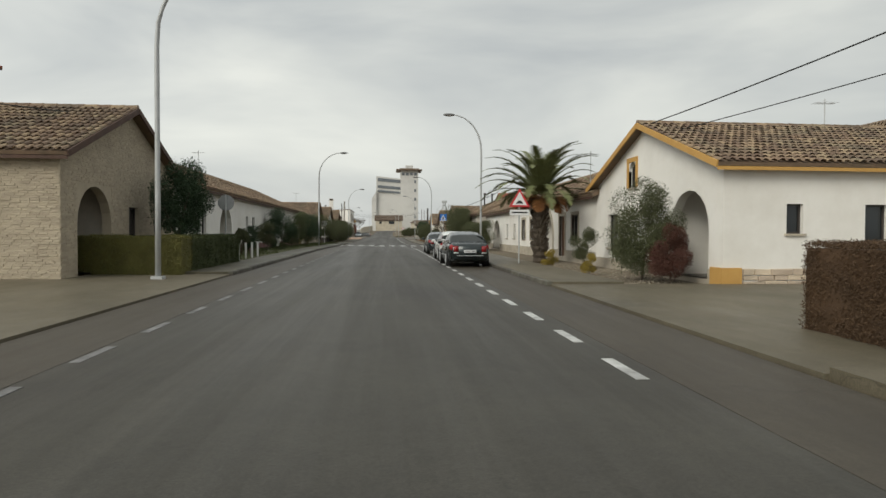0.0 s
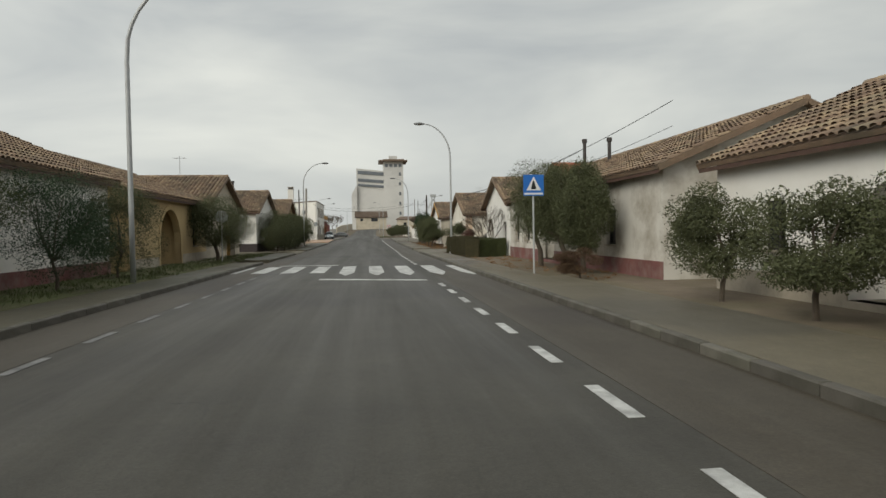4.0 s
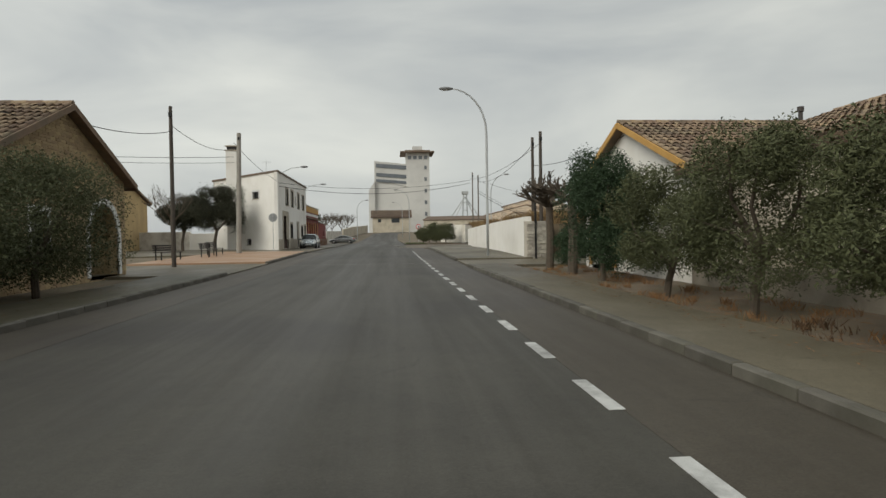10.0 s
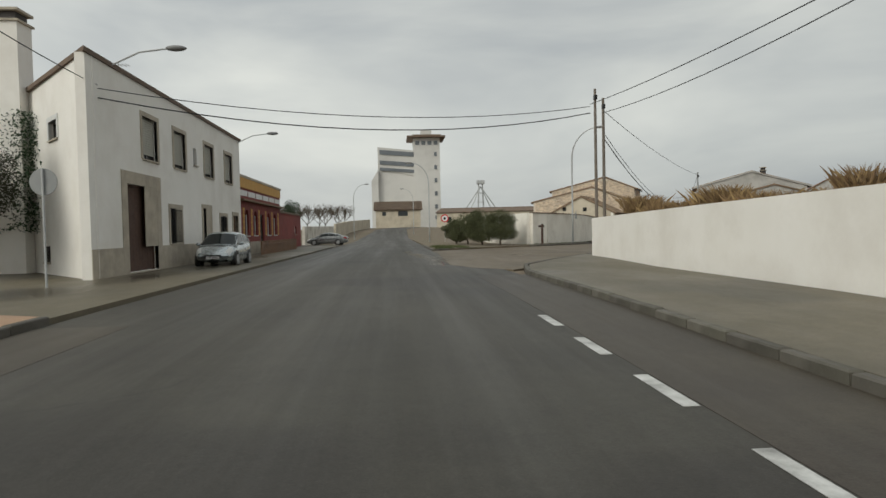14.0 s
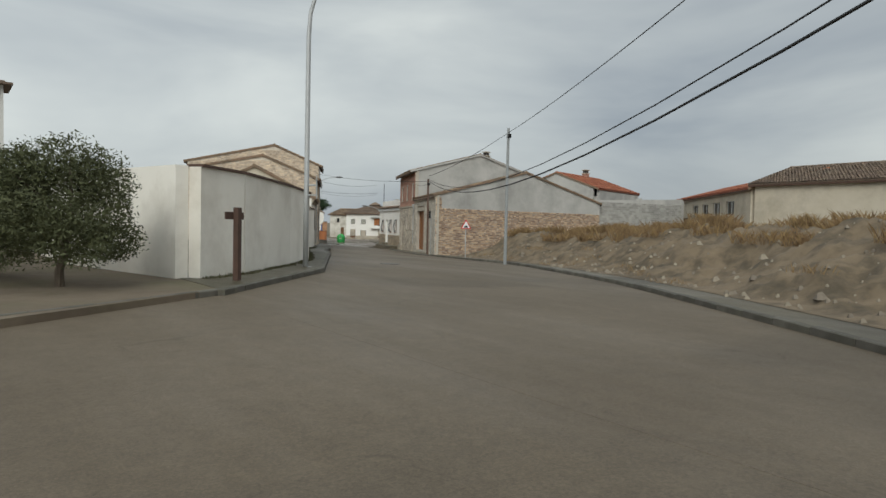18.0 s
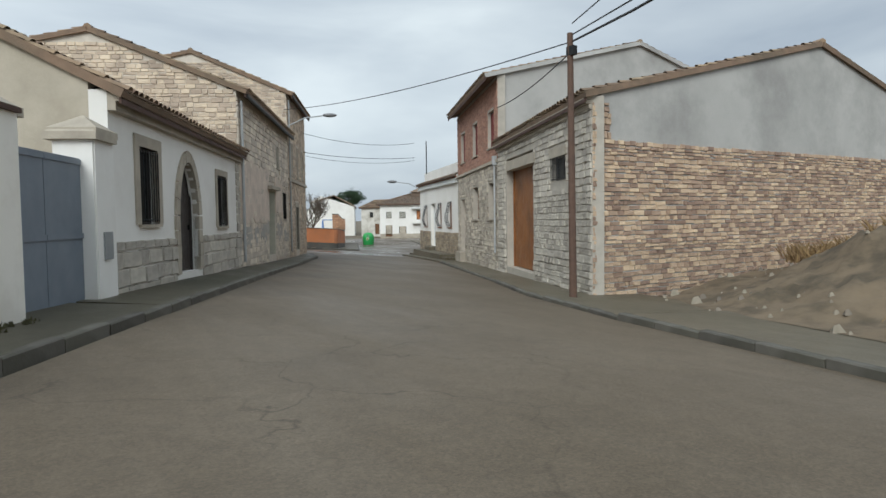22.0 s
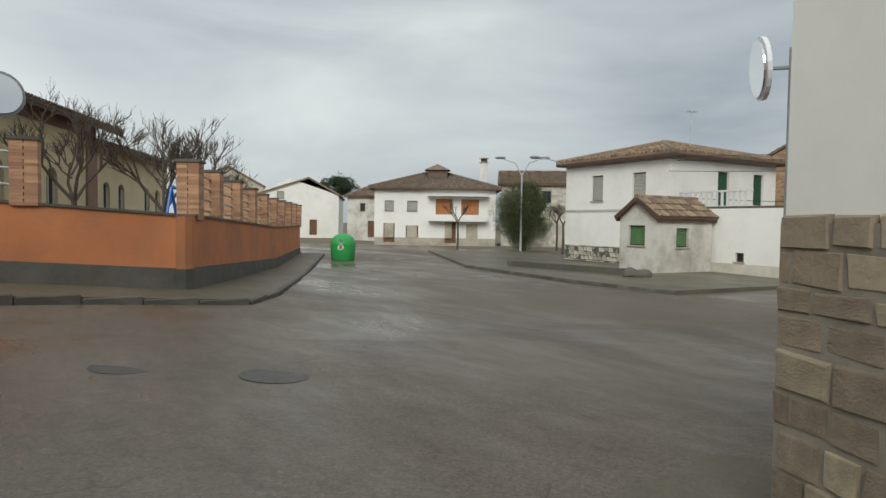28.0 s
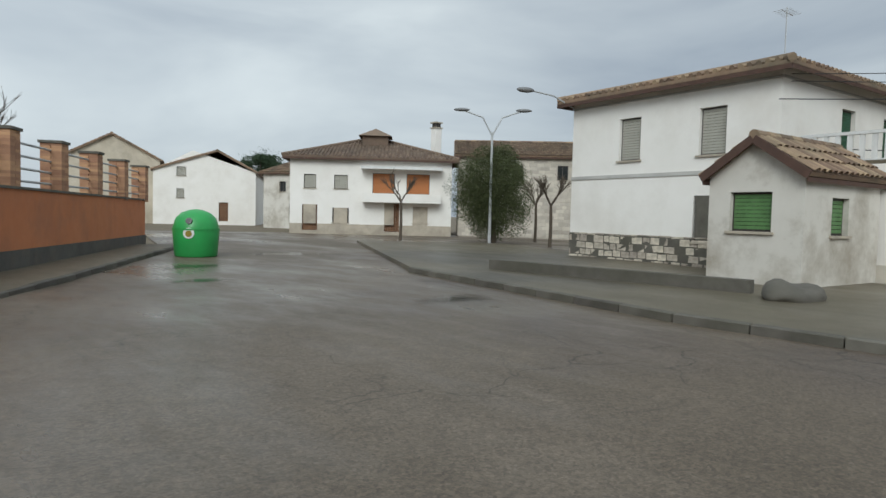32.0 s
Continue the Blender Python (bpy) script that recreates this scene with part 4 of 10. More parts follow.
far = [(5.5, 161.3), (7.4, 164.9), (9.7, 168.5), (11.2, 170.2), (11.3, 174.0), (11.4, 178.0), (11.55, 183.0), (11.7, 187.3)]
for i in range(57):
    k = i / 56
    yy = 160.6 + 22.0 * k
    edge_l.append((float(np.interp(yy, *rag)) + 0.22 * noise.noise((yy * 0.5, 3.0, 0.0)) + 0.05 * noise.noise((yy * 3.1, 7.0, 0.0)), yy))
    j = min(int(k * 7), 6)
    f = k * 7 - j
    edge_r.append((far[j][0] + (far[j + 1][0] - far[j][0]) * f, far[j][1] + (far[j + 1][1] - far[j][1]) * f))
tagged(part("lane_apron", ribbon(edge_l, edge_r, 0.0105), "old_asphalt"), "worn brownish mouth of the lane at the fork", "road", kind="structure")
tagged(part("lane", ribbon(branch_l, branch_r, 0.012), "old_asphalt"), "worn brownish concrete lane, wet and patched", "road", kind="structure")
plaza_l = [(42.4, 242.0), (40.0, 254.0), (50.9, 255.4), (63.4, 281.4), (67.4, 302.4)]
plaza_r = [(50.0, 240.0), (63.4, 238.4), (77.4, 242.4), (91.4, 270.4), (91.4, 292.4)]
tagged(part("square", ribbon(plaza_l, plaza_r, 0.01), "square_paving"), "wide wet village square of worn brownish paving", "square", kind="structure")


def pavement(label, inner, outer, mat="concrete", dz=0.13, name="pavement"):
    p = part(name, ribbon(outer, inner, dz), mat)
    tagged(p, label, "pavement", kind="structure")
    return p


# garden strip before the long white house
tagged(part("lawn", ribbon([(-8.9, 27.2), (-8.9, 76.0)], [(-6.05, 27.2), (-6.05, 76.0)], 0.138), material("rough_lawn", (0.075, 0.095, 0.025), (0.085, 0.08, 0.03), 1.2, 0.95, 0.9, 30, stain=(0.1, 0.075, 0.045), sscale=0.5, samount=0.7)), "patchy green lawn between pavement and houses", "lawn", kind="structure")
# east side of the main street
for a, b, w in ((-40, 4.0, 2.0), (14.8, 61.0, 2.0), (61.0, 90.5, 1.35), (98.4, 129.8, 1.6), (134.8, 158.6, 3.9)):
    pavement("grey concrete pavement, damp and stained", [(4.95, a), (4.95, b)], [(4.95 + w, a), (4.95 + w, b)])
pavement("grey concrete corner of the pavement at the wall's end", [(4.95, 158.6), (5.5, 161.3), (7.4, 164.9), (9.6, 168.4)], [(8.85, 158.6), (9.2, 162.0), (9.5, 165.5), (10.3, 168.2)])
# drives across the pavement
for a, b in ((4.0, 14.8), (90.5, 98.4), (129.8, 134.8)):
    tagged(part("driveway", ribbon([(4.9, a), (4.9, b)], [(26, a), (26, b)], 0.06), "concrete"), "wet concrete side street opening off the road", "driveway", kind="structure")
# west side
for a, b in ((19.0, 76.0), (79.0, 92.0), (99.5, 126.5)):
    pavement("grey concrete pavement with moss along the kerb", [(-4.7, b), (-4.7, a)], [(-6.5, b), (-6.5, a)], "mossy_paving")
for a, b in ((2.0, 19.0), (92.0, 99.5), (126.5, 135.0)):
    tagged(part("driveway", ribbon([(-30, a), (-30, b)], [(-4.65, a), (-4.65, b)], 0.05), "concrete"), "wet concrete side street opening off the road", "driveway", kind="structure")
pavement("terracotta paved forecourt with benches and trees", [(-4.8, 150.5), (-4.8, 135.0)], [(-11.5, 153.5), (-11.5, 135.0)], "terracotta")
pavement("wet concrete forecourt before the white building", [(-4.8, 212.0), (-4.8, 150.5)], [(-26, 212.0), (-26, 144.0)], dz=0.06)
# the lane's pavements
pavement("narrow concrete pavement along the lane's bank", [(9.8, 168.6), (24.0, 187.5), (32.0, 200.5), (35.5, 212.2)], [(10.9, 168.2), (24.9, 186.9), (32.9, 200.0), (38.6, 211.8)])
pavement("concrete pavement before the stone houses", [(35.5, 212.2), (37.2, 216.5), (39.4, 220.5), (41.8, 225.4), (43.0, 227.9), (45.0, 232.0)], [(38.6, 211.8), (40.4, 216.6), (42.2, 220.5), (44.4, 225.4), (45.8, 227.9), (47.8, 232.0)], dz=0.094)
pavement("low concrete pavement before the white house", [(44.8, 231.5), (47.1, 237.4), (49.2, 243.2), (49.9, 244.2)], [(48.4, 231.5), (50.4, 238.0), (52.2, 244.4), (52.0, 244.6)], dz=0.1)
pavement("raised cement step along the white house", [(46.1, 233.2), (48.3, 238.6), (50.1, 243.7)], [(48.5, 233.2), (50.6, 238.6), (52.2, 243.7)], dz=0.24)
pavement("narrow pavement at the foot of the white compound wall", [(11.6, 187.2), (16.4, 192.4), (22.6, 203.6), (25.2, 209.0), (28.8, 215.2)][::-1], [(11.6, 190.2), (15.6, 194.4), (20.6, 203.4), (23.2, 209.0), (27.5, 216.0)][::-1], "mossy_paving")
pavement("mossy pavement before the old stone houses", [(28.8, 215.2), (34.4, 226.0), (40.6, 237.8), (41.8, 241.5)][::-1], [(27.6, 216.2), (32.8, 226.0), (39.6, 239.0), (39.2, 242.5)][::-1], "mossy_paving")
pavement("kerbed pavement round the orange wall", [(40.0, 255.2), (51.6, 255.4), (53.0, 257.6), (63.8, 279.9)][::-1], [(40.0, 258.4), (50.0, 257.9), (51.8, 260.4), (62.0, 281.0)][::-1])
tagged(part("planted_island", ribbon([(3.6, 181.8), (3.6, 200.0), (3.6, 230)], [(12.0, 187.6), (13.0, 200.0), (12, 230.0)], 0.12), "soil"), "kerbed triangle of bare earth at the fork", "island", kind="structure")
tagged(part("square_island", ribbon([(65.0, 254.4), (64.8, 258.9), (66.0, 267.3), (73.4, 282.4)], [(72.9, 253.4), (74.0, 258.4), (74.4, 264.4), (79.9, 278.4)], 0.14), "concrete"), "kerbed island of the square with beds and trees", "island", kind="structure")

# road marks


def mark(name, quad, mat, label):
    v, f = ribbon(quad[:2], quad[2:], 0.011, 0.005, step=1.2)
    return tagged(part(name, (v, f), mat), label, "road marking", kind="structure")


dash_runs = ((4.1, 2.135, 27, 3.0), (72.45, 2.245, 8, 3.17), (90.4, 2.14, 4, 3.28), (98.9, 2.15, 8, 3.25), (116.1, 2.06, 10, 3.25), (136.7, 2.0, 7, 3.2))
for y0, step, count, xd in dash_runs:
    for i in range(count):
        y = y0 + i * step
        mark("parking_dash", [(xd - 0.07, y), (xd - 0.07, y + 1.05), (xd + 0.07, y), (xd + 0.07, y + 1.05)], "paint", "white dash of the parking line")
for i in range(30):
    y = 3.2 + i * 2.1
    mark("parking_dash", [(-3.15, y), (-3.15, y + 1.0), (-3.03, y), (-3.03, y + 1.0)], "faint_paint", "worn dash of the parking line")
for i in range(9):
    x = -4.9 + i * 1.165
    far, near = 71.9 - 0.18 * x, 66.9 - 0.2 * x
    mark("zebra_stripe", [(x, near), (x, far), (x + 0.58, near), (x + 0.58, far)], "paint", "worn white stripe of the pedestrian crossing")
    if i >= 4:
        mark("zebra_stripe", [(x, near), (x + 0.27, near - 1.7), (x + 0.58, near), (x + 0.31, near - 1.7)], "paint", "pointed end of a crossing stripe")
mark("stop_line", [(-0.75, 63.3), (2.75, 61.9), (-0.75, 63.75), (2.75, 62.3)], "paint", "white stop line before the crossing")
mark("stop_line", [(-3.4, 73.4), (-0.55, 73.1), (-3.4, 73.8), (-0.55, 73.5)], "paint", "white stop line before the crossing")

# ---------------------------------------------------------------- main street, east side
house("house", "white house with orange trimmed gable and arched porch", rside(15.0, 25.8, depth=16), 3.45, 5.35, "v", ("white",) * 4,
      {0: [porch(25.8 - 18.3, 25.8 - 15.8, 2.8), win(25.8 - 24.3, 25.8 - 23.2, 0.85, 2.25), win(25.8 - 22.0, 25.8 - 21.3, 3.2, 4.2, arch=True, surround="orange_trim")],
       1: [win(1.9, 2.4, 1.45, 2.3), win(4.3, 5.0, 1.2, 2.3), win(6.2, 6.9, 1.2, 2.3)]},
      verge="orange_trim", plinth=("dressed", 0.4, (0,)), fascia="orange_trim")
house("house", "long low white house with dark eaves and stone framed windows", rside(25.8, 57.5), 3.2, 5.2, "u", ("white",) * 4,
      {0: [porch(57.5 - 36.3, 57.5 - 33.2, 2.75, rim="dressed"), win(57.5 - 38.8, 57.5 - 37.7, 0.95, 2.3, surround="dressed"), win(57.5 - 41.3, 57.5 - 40.3, 0.95, 2.3, surround="dressed"),
           win(57.5 - 44.3, 57.5 - 43.6, 1.0, 2.1), win(57.5 - 47.2, 57.5 - 46.4, 1.0, 2.1), porch(57.5 - 53.0, 57.5 - 49.8, 2.5),
           win(57.5 - 29.5, 57.5 - 28.5, 0.9, 2.3, surround="dressed"), door(57.5 - 31.8, 57.5 - 30.8, 0.15, 2.3, surround="dressed"), win(57.5 - 55.6, 57.5 - 54.8, 1.0, 2.1)]},
      plinth=("dressed", 0.5, (0,)), tiled=(True, False))
house("house", "white row house with faded red plinth", rside(60.5, 81.5), 3.5, 5.4, "u", ("old_white",) * 4,
      {0: [win(81.5 - 80.1, 81.5 - 79.2, 1.0, 2.35, frame="frame_dark"), win(81.5 - 77.6, 81.5 - 76.7, 1.0, 2.35), porch(81.5 - 74.6, 81.5 - 72.0, 2.75),
           win(81.5 - 65.2, 81.5 - 64.3, 1.0, 2.3), win(81.5 - 68.8, 81.5 - 67.9, 1.0, 2.3)]}, plinth=("red_plinth", 0.55, (0,)), tiled=(True, False))
house("house", "white gabled house with arched porch and dark verge", rside(81.5, 89.6), 3.4, 5.15, "v", ("white",) * 4,
      {0: [porch(89.6 - 89.0, 89.6 - 86.9, 2.55), win(89.6 - 83.6, 89.6 - 82.7, 0.95, 2.2)]})
house("house", "weathered gabled house with arched porch and stone corner", rside(99.4, 109.0), 3.2, 5.15, "v", ("worn_white",) * 4,
      {0: [porch(109.0 - 104.1, 109.0 - 101.3, 2.6), win(109.0 - 105.7, 109.0 - 104.85, 0.85, 2.1, blind="yellow", depth=0.3), win(109.0 - 107.8, 109.0 - 106.95, 0.9, 2.15, depth=0.3)],
       1: [win(3.2, 3.75, 1.4, 2.15, blind="yellow"), win(5.4, 6.0, 1.4, 2.15, blind="yellow")]},
      plinth=("old_plinth", 0.8, (0, 1)))
house("house", "low weathered house with broken plaster", rside(109.0, 119.6), 3.2, 4.7, "u", ("cream",) * 4,
      {0: [win(119.6 - 111.4, 119.6 - 110.4, 0.8, 2.15, surround="dressed"), win(119.6 - 115.0, 119.6 - 114.1, 0.8, 2.1)]}, plinth=("old_plinth", 0.6, (0,)), tiled=(True, False))
house("house", "white gabled house with ochre verges and an arched porch", rside(119.6, 129.2), 3.3, 5.15, "v", ("white",) * 4,
      {0: [porch(129.2 - 128.4, 129.2 - 125.9, 2.5, rim="orange_trim", rim_w=0.3)]}, verge="orange_trim")
house("warehouse", "tall white building with red tiled roof behind the street", [(20, 112), (20, 98), (34, 98), (34, 112)], 5.8, 8.2, "v", ("old_white",) * 4, tile="red_tile", category="building")
house("house", "large plain gabled house behind the street", [(20, 34), (20, 16), (36, 16), (36, 34)], 5.2, 7.6, "u", ("cream",) * 4, category="house")

# ---------------------------------------------------------------- main street, west side
house("house", "grey brick gabled house with an arched porch", lside(17.0, 26.8), 3.7, 5.75, "v", ("grey_brick",) * 4,
      {0: [porch(1.0, 3.4, 2.85, porch="mortar"), door(4.9, 5.8, 0.2, 2.3, leaf="frame_dark"), win(7.4, 8.2, 1.0, 2.2)]}, verge="eave")
house("house", "long white house with dull red plinth and rounded porch", lside(27.2, 67.5), 3.6, 5.6, "u", ("white",) * 4,
      {0: [win(3.9, 4.7, 1.2, 2.4), porch(7.4, 10.3, 2.8), win(14.2, 14.9, 1.2, 2.4), win(16.2, 17.1, 1.2, 2.4), win(20.5, 21.4, 1.2, 2.4), porch(25, 27.8, 2.8), win(31, 31.9, 1.2, 2.4)]},
      plinth=("red_plinth", 0.55, (0,)), tiled=(True, False))
house("house", "ochre rendered house with a wide arched porch", lside(69.5, 82.0), 3.5, 5.3, "u", ("yellow",) * 4,
      {0: [porch(3.9, 7.2, 2.9, rim="yellow", porch="yellow"), win(9.6, 10.4, 1.0, 2.2)]}, plinth=("dressed", 0.6, (0,)), tiled=(True, False))
house("house", "cream gabled house with orange arched porch", lside(82.0, 92.0), 3.5, 5.5, "v", ("cream",) * 4,
      {0: [porch(5.4, 8.2, 2.7, porch="orange_trim", rim="cream")]}, tile="tile")
house("house", "white gabled house with a dark painted plinth", lside(99.6, 110.4, depth=13), 3.6, 5.6, "v", ("white",) * 4,
      {3: [win(2.0, 2.6, 1.6, 2.5), win(6.0, 6.6, 1.6, 2.5)], 0: [win(2.2, 3.0, 1.0, 2.2)]}, plinth=("dark_plinth", 0.75, (0, 3)))
house("house", "low row house under an old tiled roof", lside(110.4, 119.2), 3.3, 5.0, "u", ("old_white",) * 4, {0: [win(2, 2.9, 1, 2.2), win(6, 6.9, 1, 2.2)]}, tiled=(True, False))
house("house", "ochre brick gabled house with white rimmed arch", lside(119.2, 128.4), 3.6, 5.65, "v", ("ochre_brick",) * 4,
      {0: [porch(6.2, 8.5, 2.7, rim="frame_white", rim_w=0.24, porch="ochre_brick"), win(2.6, 3.5, 1.1, 2.3, surround="frame_white")]})
house("apartment_block", "tall ochre rendered building behind the street", [(-20.6, 24), (-20.6, 34), (-32.6, 34), (-32.6, 24)], 10.2, 10.6, "u", ("yellow",) * 4,
      {0: [win(2, 3.4, 7.2, 8.6), win(5, 6.4, 7.2, 8.6)], 3: [win(8.3, 11.4, 7.2, 8.5, blind="eave")]}, tile="red_tile", tiled=(False, False), category="building")
house("house", "ochre house with brown tiled roof behind the forecourt", [(-24, 160), (-24, 172), (-36, 172), (-36, 160)], 5.0, 7.0, "v", ("yellow",) * 4, {3: [win(8.2, 9.2, 2.6, 4.0), win(4, 5, 2.6, 4.0)]}, tile="brown_tile")

# two-storey white building
house("townhouse", "two-storey white building with stone framed windows", [(-8.4, 160.2), (-8.4, 179.6), (-17.2, 182.0), (-16.6, 170.05)], 7.05, 7.25, "u", ("white", "white", "white", "white"),
      {0: [win(a, a + 1.5, 4.3, 5.9, surround="dressed", blind="blind", blind_drop=0.9) for a in (4.3, 7.7, 12.1, 15.9)]
          + [door(2.75, 5.5, 0.1, 3.25, leaf="eave", surround="dressed", surround_w=0.45, boards=10), win(7.0, 8.4, 1.05, 2.55, surround="dressed", bars="iron"), door(11.6, 12.9, 0.1, 2.7, leaf="frame_dark", surround="dressed"), win(14.7, 16.0, 1.2, 2.4, surround="dressed", bars="iron"), door(17.4, 18.5, 0.1, 2.5, surround="dressed"), win(10.4, 10.9, 4.7, 5.5)],
       3: [win(8.3, 9.4, 4.85, 5.5, surround="frame_white"), win(7.0, 7.8, 0.5, 1.1, bars="iron")]}, over=0.12, plinth=("dressed", 1.0, (0,)), tile="brown_tile", flat=True, category="building")
house("restaurant", "low dark red building with arched white windows and ochre parapet", [(-8.6, 179.9), (-8.6, 194.2), (-18, 196.4), (-18, 182.2)], 5.0, 5.2, "u", ("red_paint",) * 4,
      {0: [win(a, a + 1.1, 1.3, 3.0, arch=True, frame="frame_white", sill_mat="frame_white") for a in (1.6, 4.2, 8.8, 11.4)] + [door(6.2, 7.6, 0.1, 2.8, leaf="frame_dark")]}, tile="dressed", over=0.12, flat=True, category="building")
house("outbuilding", "low dark red outbuilding beside the restaurant", [(-8.9, 194.25), (-8.9, 208.0), (-18, 209.5), (-18, 195.9)], 3.2, 3.6, "u", ("red_paint",) * 4, {0: [win(9.6, 10.8, 1.3, 2.1, blind="frame_white")]}, tile="brown_tile", over=0.12, flat=True, category="building")

# ---------------------------------------------------------------- silo and far end of the main road
sz = 2.5
sil = thing("grain_silo", 10, 440, sz, "tall white concrete grain silo with a tower", "silo")
bm = bmesh.new()
box(bm, -5.5, 14, 432, 452, sz - 3, 31)
part("storage_block", bm, "silo", sil)
bm = bmesh.new()
hexa(bm, [(-5.5, 431.6, 31), (-5.5, 452, 31), (14, 452, 31), (14, 431.6, 26.5), (-5.5, 431.6, 40.5), (-5.5, 452, 40.5), (14, 452, 38.5), (14, 431.6, 38.5)])
part("upper_gallery", bm, "silo", sil)
for z0, z1 in ((36.4, 38.4), (31.8, 33.6), (29.0, 30.4)):
    bm = bmesh.new()
    hexa(bm, [(-4.6, 431.3, z0 + 0.8), (-4.6, 431.5, z0 + 0.8), (13, 431.5, z0 - 0.6), (13, 431.3, z0 - 0.6), (-4.6, 431.3, z1 + 0.8), (-4.6, 431.5, z1 + 0.8), (13, 431.5, z1 - 0.6), (13, 431.3, z1 - 0.6)])
    part("window_band", bm, "silo_dark", sil)
bm = bmesh.new()
box(bm, 11, 23, 431, 446, sz - 3, 44.5)
part("tower", bm, "silo", sil)
bm = bmesh.new()
box(bm, 8, 25.5, 428.5, 448, 44.5, 45.2)
box(bm, 10.5, 23.5, 431, 446, 45.2, 46.0)
part("tower_roof", bm, "brown_tile", sil)
bm = bmesh.new()
box(bm, 14.5, 19.5, 434, 441, 46.0, 48.3)
part("roof_house", bm, "silo", sil)
for i in range(4):
    bm = bmesh.new()
    box(bm, 11.8 + i * 2.8, 13.6 + i * 2.8, 430.8, 431.05, 41.2, 43.0)
    part("tower_window", bm, "silo_dark", sil)
for j, z in enumerate((36, 30, 24, 18, 12, 7)):
    bm = bmesh.new()
    box(bm, 20.3, 21.5, 430.8, 431.05, z, z + 1.9)
    part("tower_window", bm, "silo_dark", sil)
bm = bmesh.new()
hexa(bm, [(-8.5, 430, 1), (-8.5, 446, 1), (-5.4, 446, 1), (-5.4, 430, 1), (-8.5, 430, 25), (-8.5, 446, 25), (-5.4, 446, 30), (-5.4, 430, 30)])
part("side_wing", bm, "silo", sil)
house("cottage", "plain plastered house with brown roof below the silo", [(-4.5, 339), (9.5, 339), (9.5, 349), (-4.5, 349)], 6.2, 8.6, "u", ("cream",) * 4,
      {0: [win(2, 3.2, 4.2, 5.4), win(7, 10, 4.0, 5.6)]}, tile="brown_tile", base=2.6, over=0.6, tiled=(True, False))
house("house", "long pale house with dark roof at the road's end", [(14, 330), (50, 325), (54, 335), (18, 340)], 6.6, 7.8, "u", ("cream",) * 4,
      {0: [win(3, 4.4, 3.6, 5.2), win(9, 10.4, 3.6, 5.2), win(16, 17.4, 3.6, 5.2), win(24, 25.4, 3.6, 5.2)]}, tile="brown_tile", base=0.6, over=0.3, tiled=(False, False))


# ---------------------------------------------------------------- the lane
def plain_wall(name, label, pts, h, mat, thick=0.3, cap=None, cap_mat="dressed", h2=None):
    """A free-standing wall along points, with a coping."""
    (x0, y0) = pts[0]
    w = thing(name, x0, y0, ground(x0, y0), label, "wall")
    n = len(pts) - 1
    for i, (a, b) in enumerate(zip(pts, pts[1:])):
        fr = Frame(a, b)
        ga, gb = ground(*a), ground(*b)
        ha = h + ((h2 or h) - h) * i / n
        hb = h + ((h2 or h) - h) * (i + 1) / n
        bm = bmesh.new()
        fr.wedge(bm, 0, fr.length, 0, thick, ga - 0.5, gb - 0.5, ga + ha, gb + hb)
        part("wall_panel", bm, mat, w)
        if cap:
            bm = bmesh.new()
            fr.wedge(bm, 0, fr.length, -0.06, thick + 0.06, ga + ha, gb + hb, ga + ha + cap, gb + hb + cap)
            part("coping", bm, cap_mat, w)
    return w


plain_wall("street_wall", "long whitewashed street wall with a rough top", [(9.5, 166.9), (9.15, 156), (8.9, 146), (8.6, 135.3)], 1.75, "white", h2=2.25)
plain_wall("rubble_wall", "rough stone end of the whitewashed wall", [(8.6, 135.1), (10.0, 135.5)], 2.0, "mortar")
cw = [(26.75, 214.2), (23.3, 208.6), (20.8, 203.2), (18.1, 197.4), (15.9, 194.3), (13.2, 191.0), (11.8, 189.9)]
plain_wall("compound_wall", "high whitewashed wall with a thin dark coping along the lane", cw, 2.6, "stained_white", cap=0.06, cap_mat="eave")
plain_wall("compound_wall", "low whitewashed compound wall facing the fork", [(11.78, 189.88), (10.4, 195.5), (10.2, 206.0)], 2.62, "stained_white")

lw = Frame((28.3, 217.1), (41.75, 242.1))
dv = lw.v


def lane_l(a, b, depth):
    """Corners of a house on the lane's west side, between distances a and b from its start."""
    p, q = lw.at(a, 0, 0), lw.at(b, 0, 0)
    return [(p.x, p.y), (q.x, q.y), (q.x + dv.x * depth, q.y + dv.y * depth), (p.x + dv.x * depth, p.y + dv.y * depth)]


cot = house("house", "white plastered cottage with stone framed pointed door", lane_l(0, 9.9, 8), 3.55, 5.6, "u", ("white", "mortar", "white", "cream"),
            {0: [win(1.3, 2.3, 1.25, 2.75, surround="dressed", surround_w=0.22, bars="iron"), door(3.6, 5.1, 0.1, 2.75, leaf="frame_dark"), win(7.1, 8.1, 1.15, 2.6, surround="dressed", bars="iron")],
             3: [win(1.6, 2.1, 3.9, 4.4, sill=False), win(4.2, 4.7, 3.8, 4.3, sill=False)]}, base=0.0, over=0.3, verge="tile", verge_h=0.02, gable_over=0.06)
old = house("house", "old rubble stone house with a green door", lane_l(9.92, 21.0, 13), 5.8, 7.6, "u", ("pale_mortar",) * 4,
            {0: [door(5.5, 6.95, 0.1, 2.8, leaf="green_door", depth=0.3), win(9.2, 10.1, 1.6, 2.9, bars="iron"), win(7.6, 8.4, 3.9, 4.9, frame="green_door")]}, base=-0.25, ridge_at=0.346, verge="tile", verge_h=0.02, gable_over=0.06)
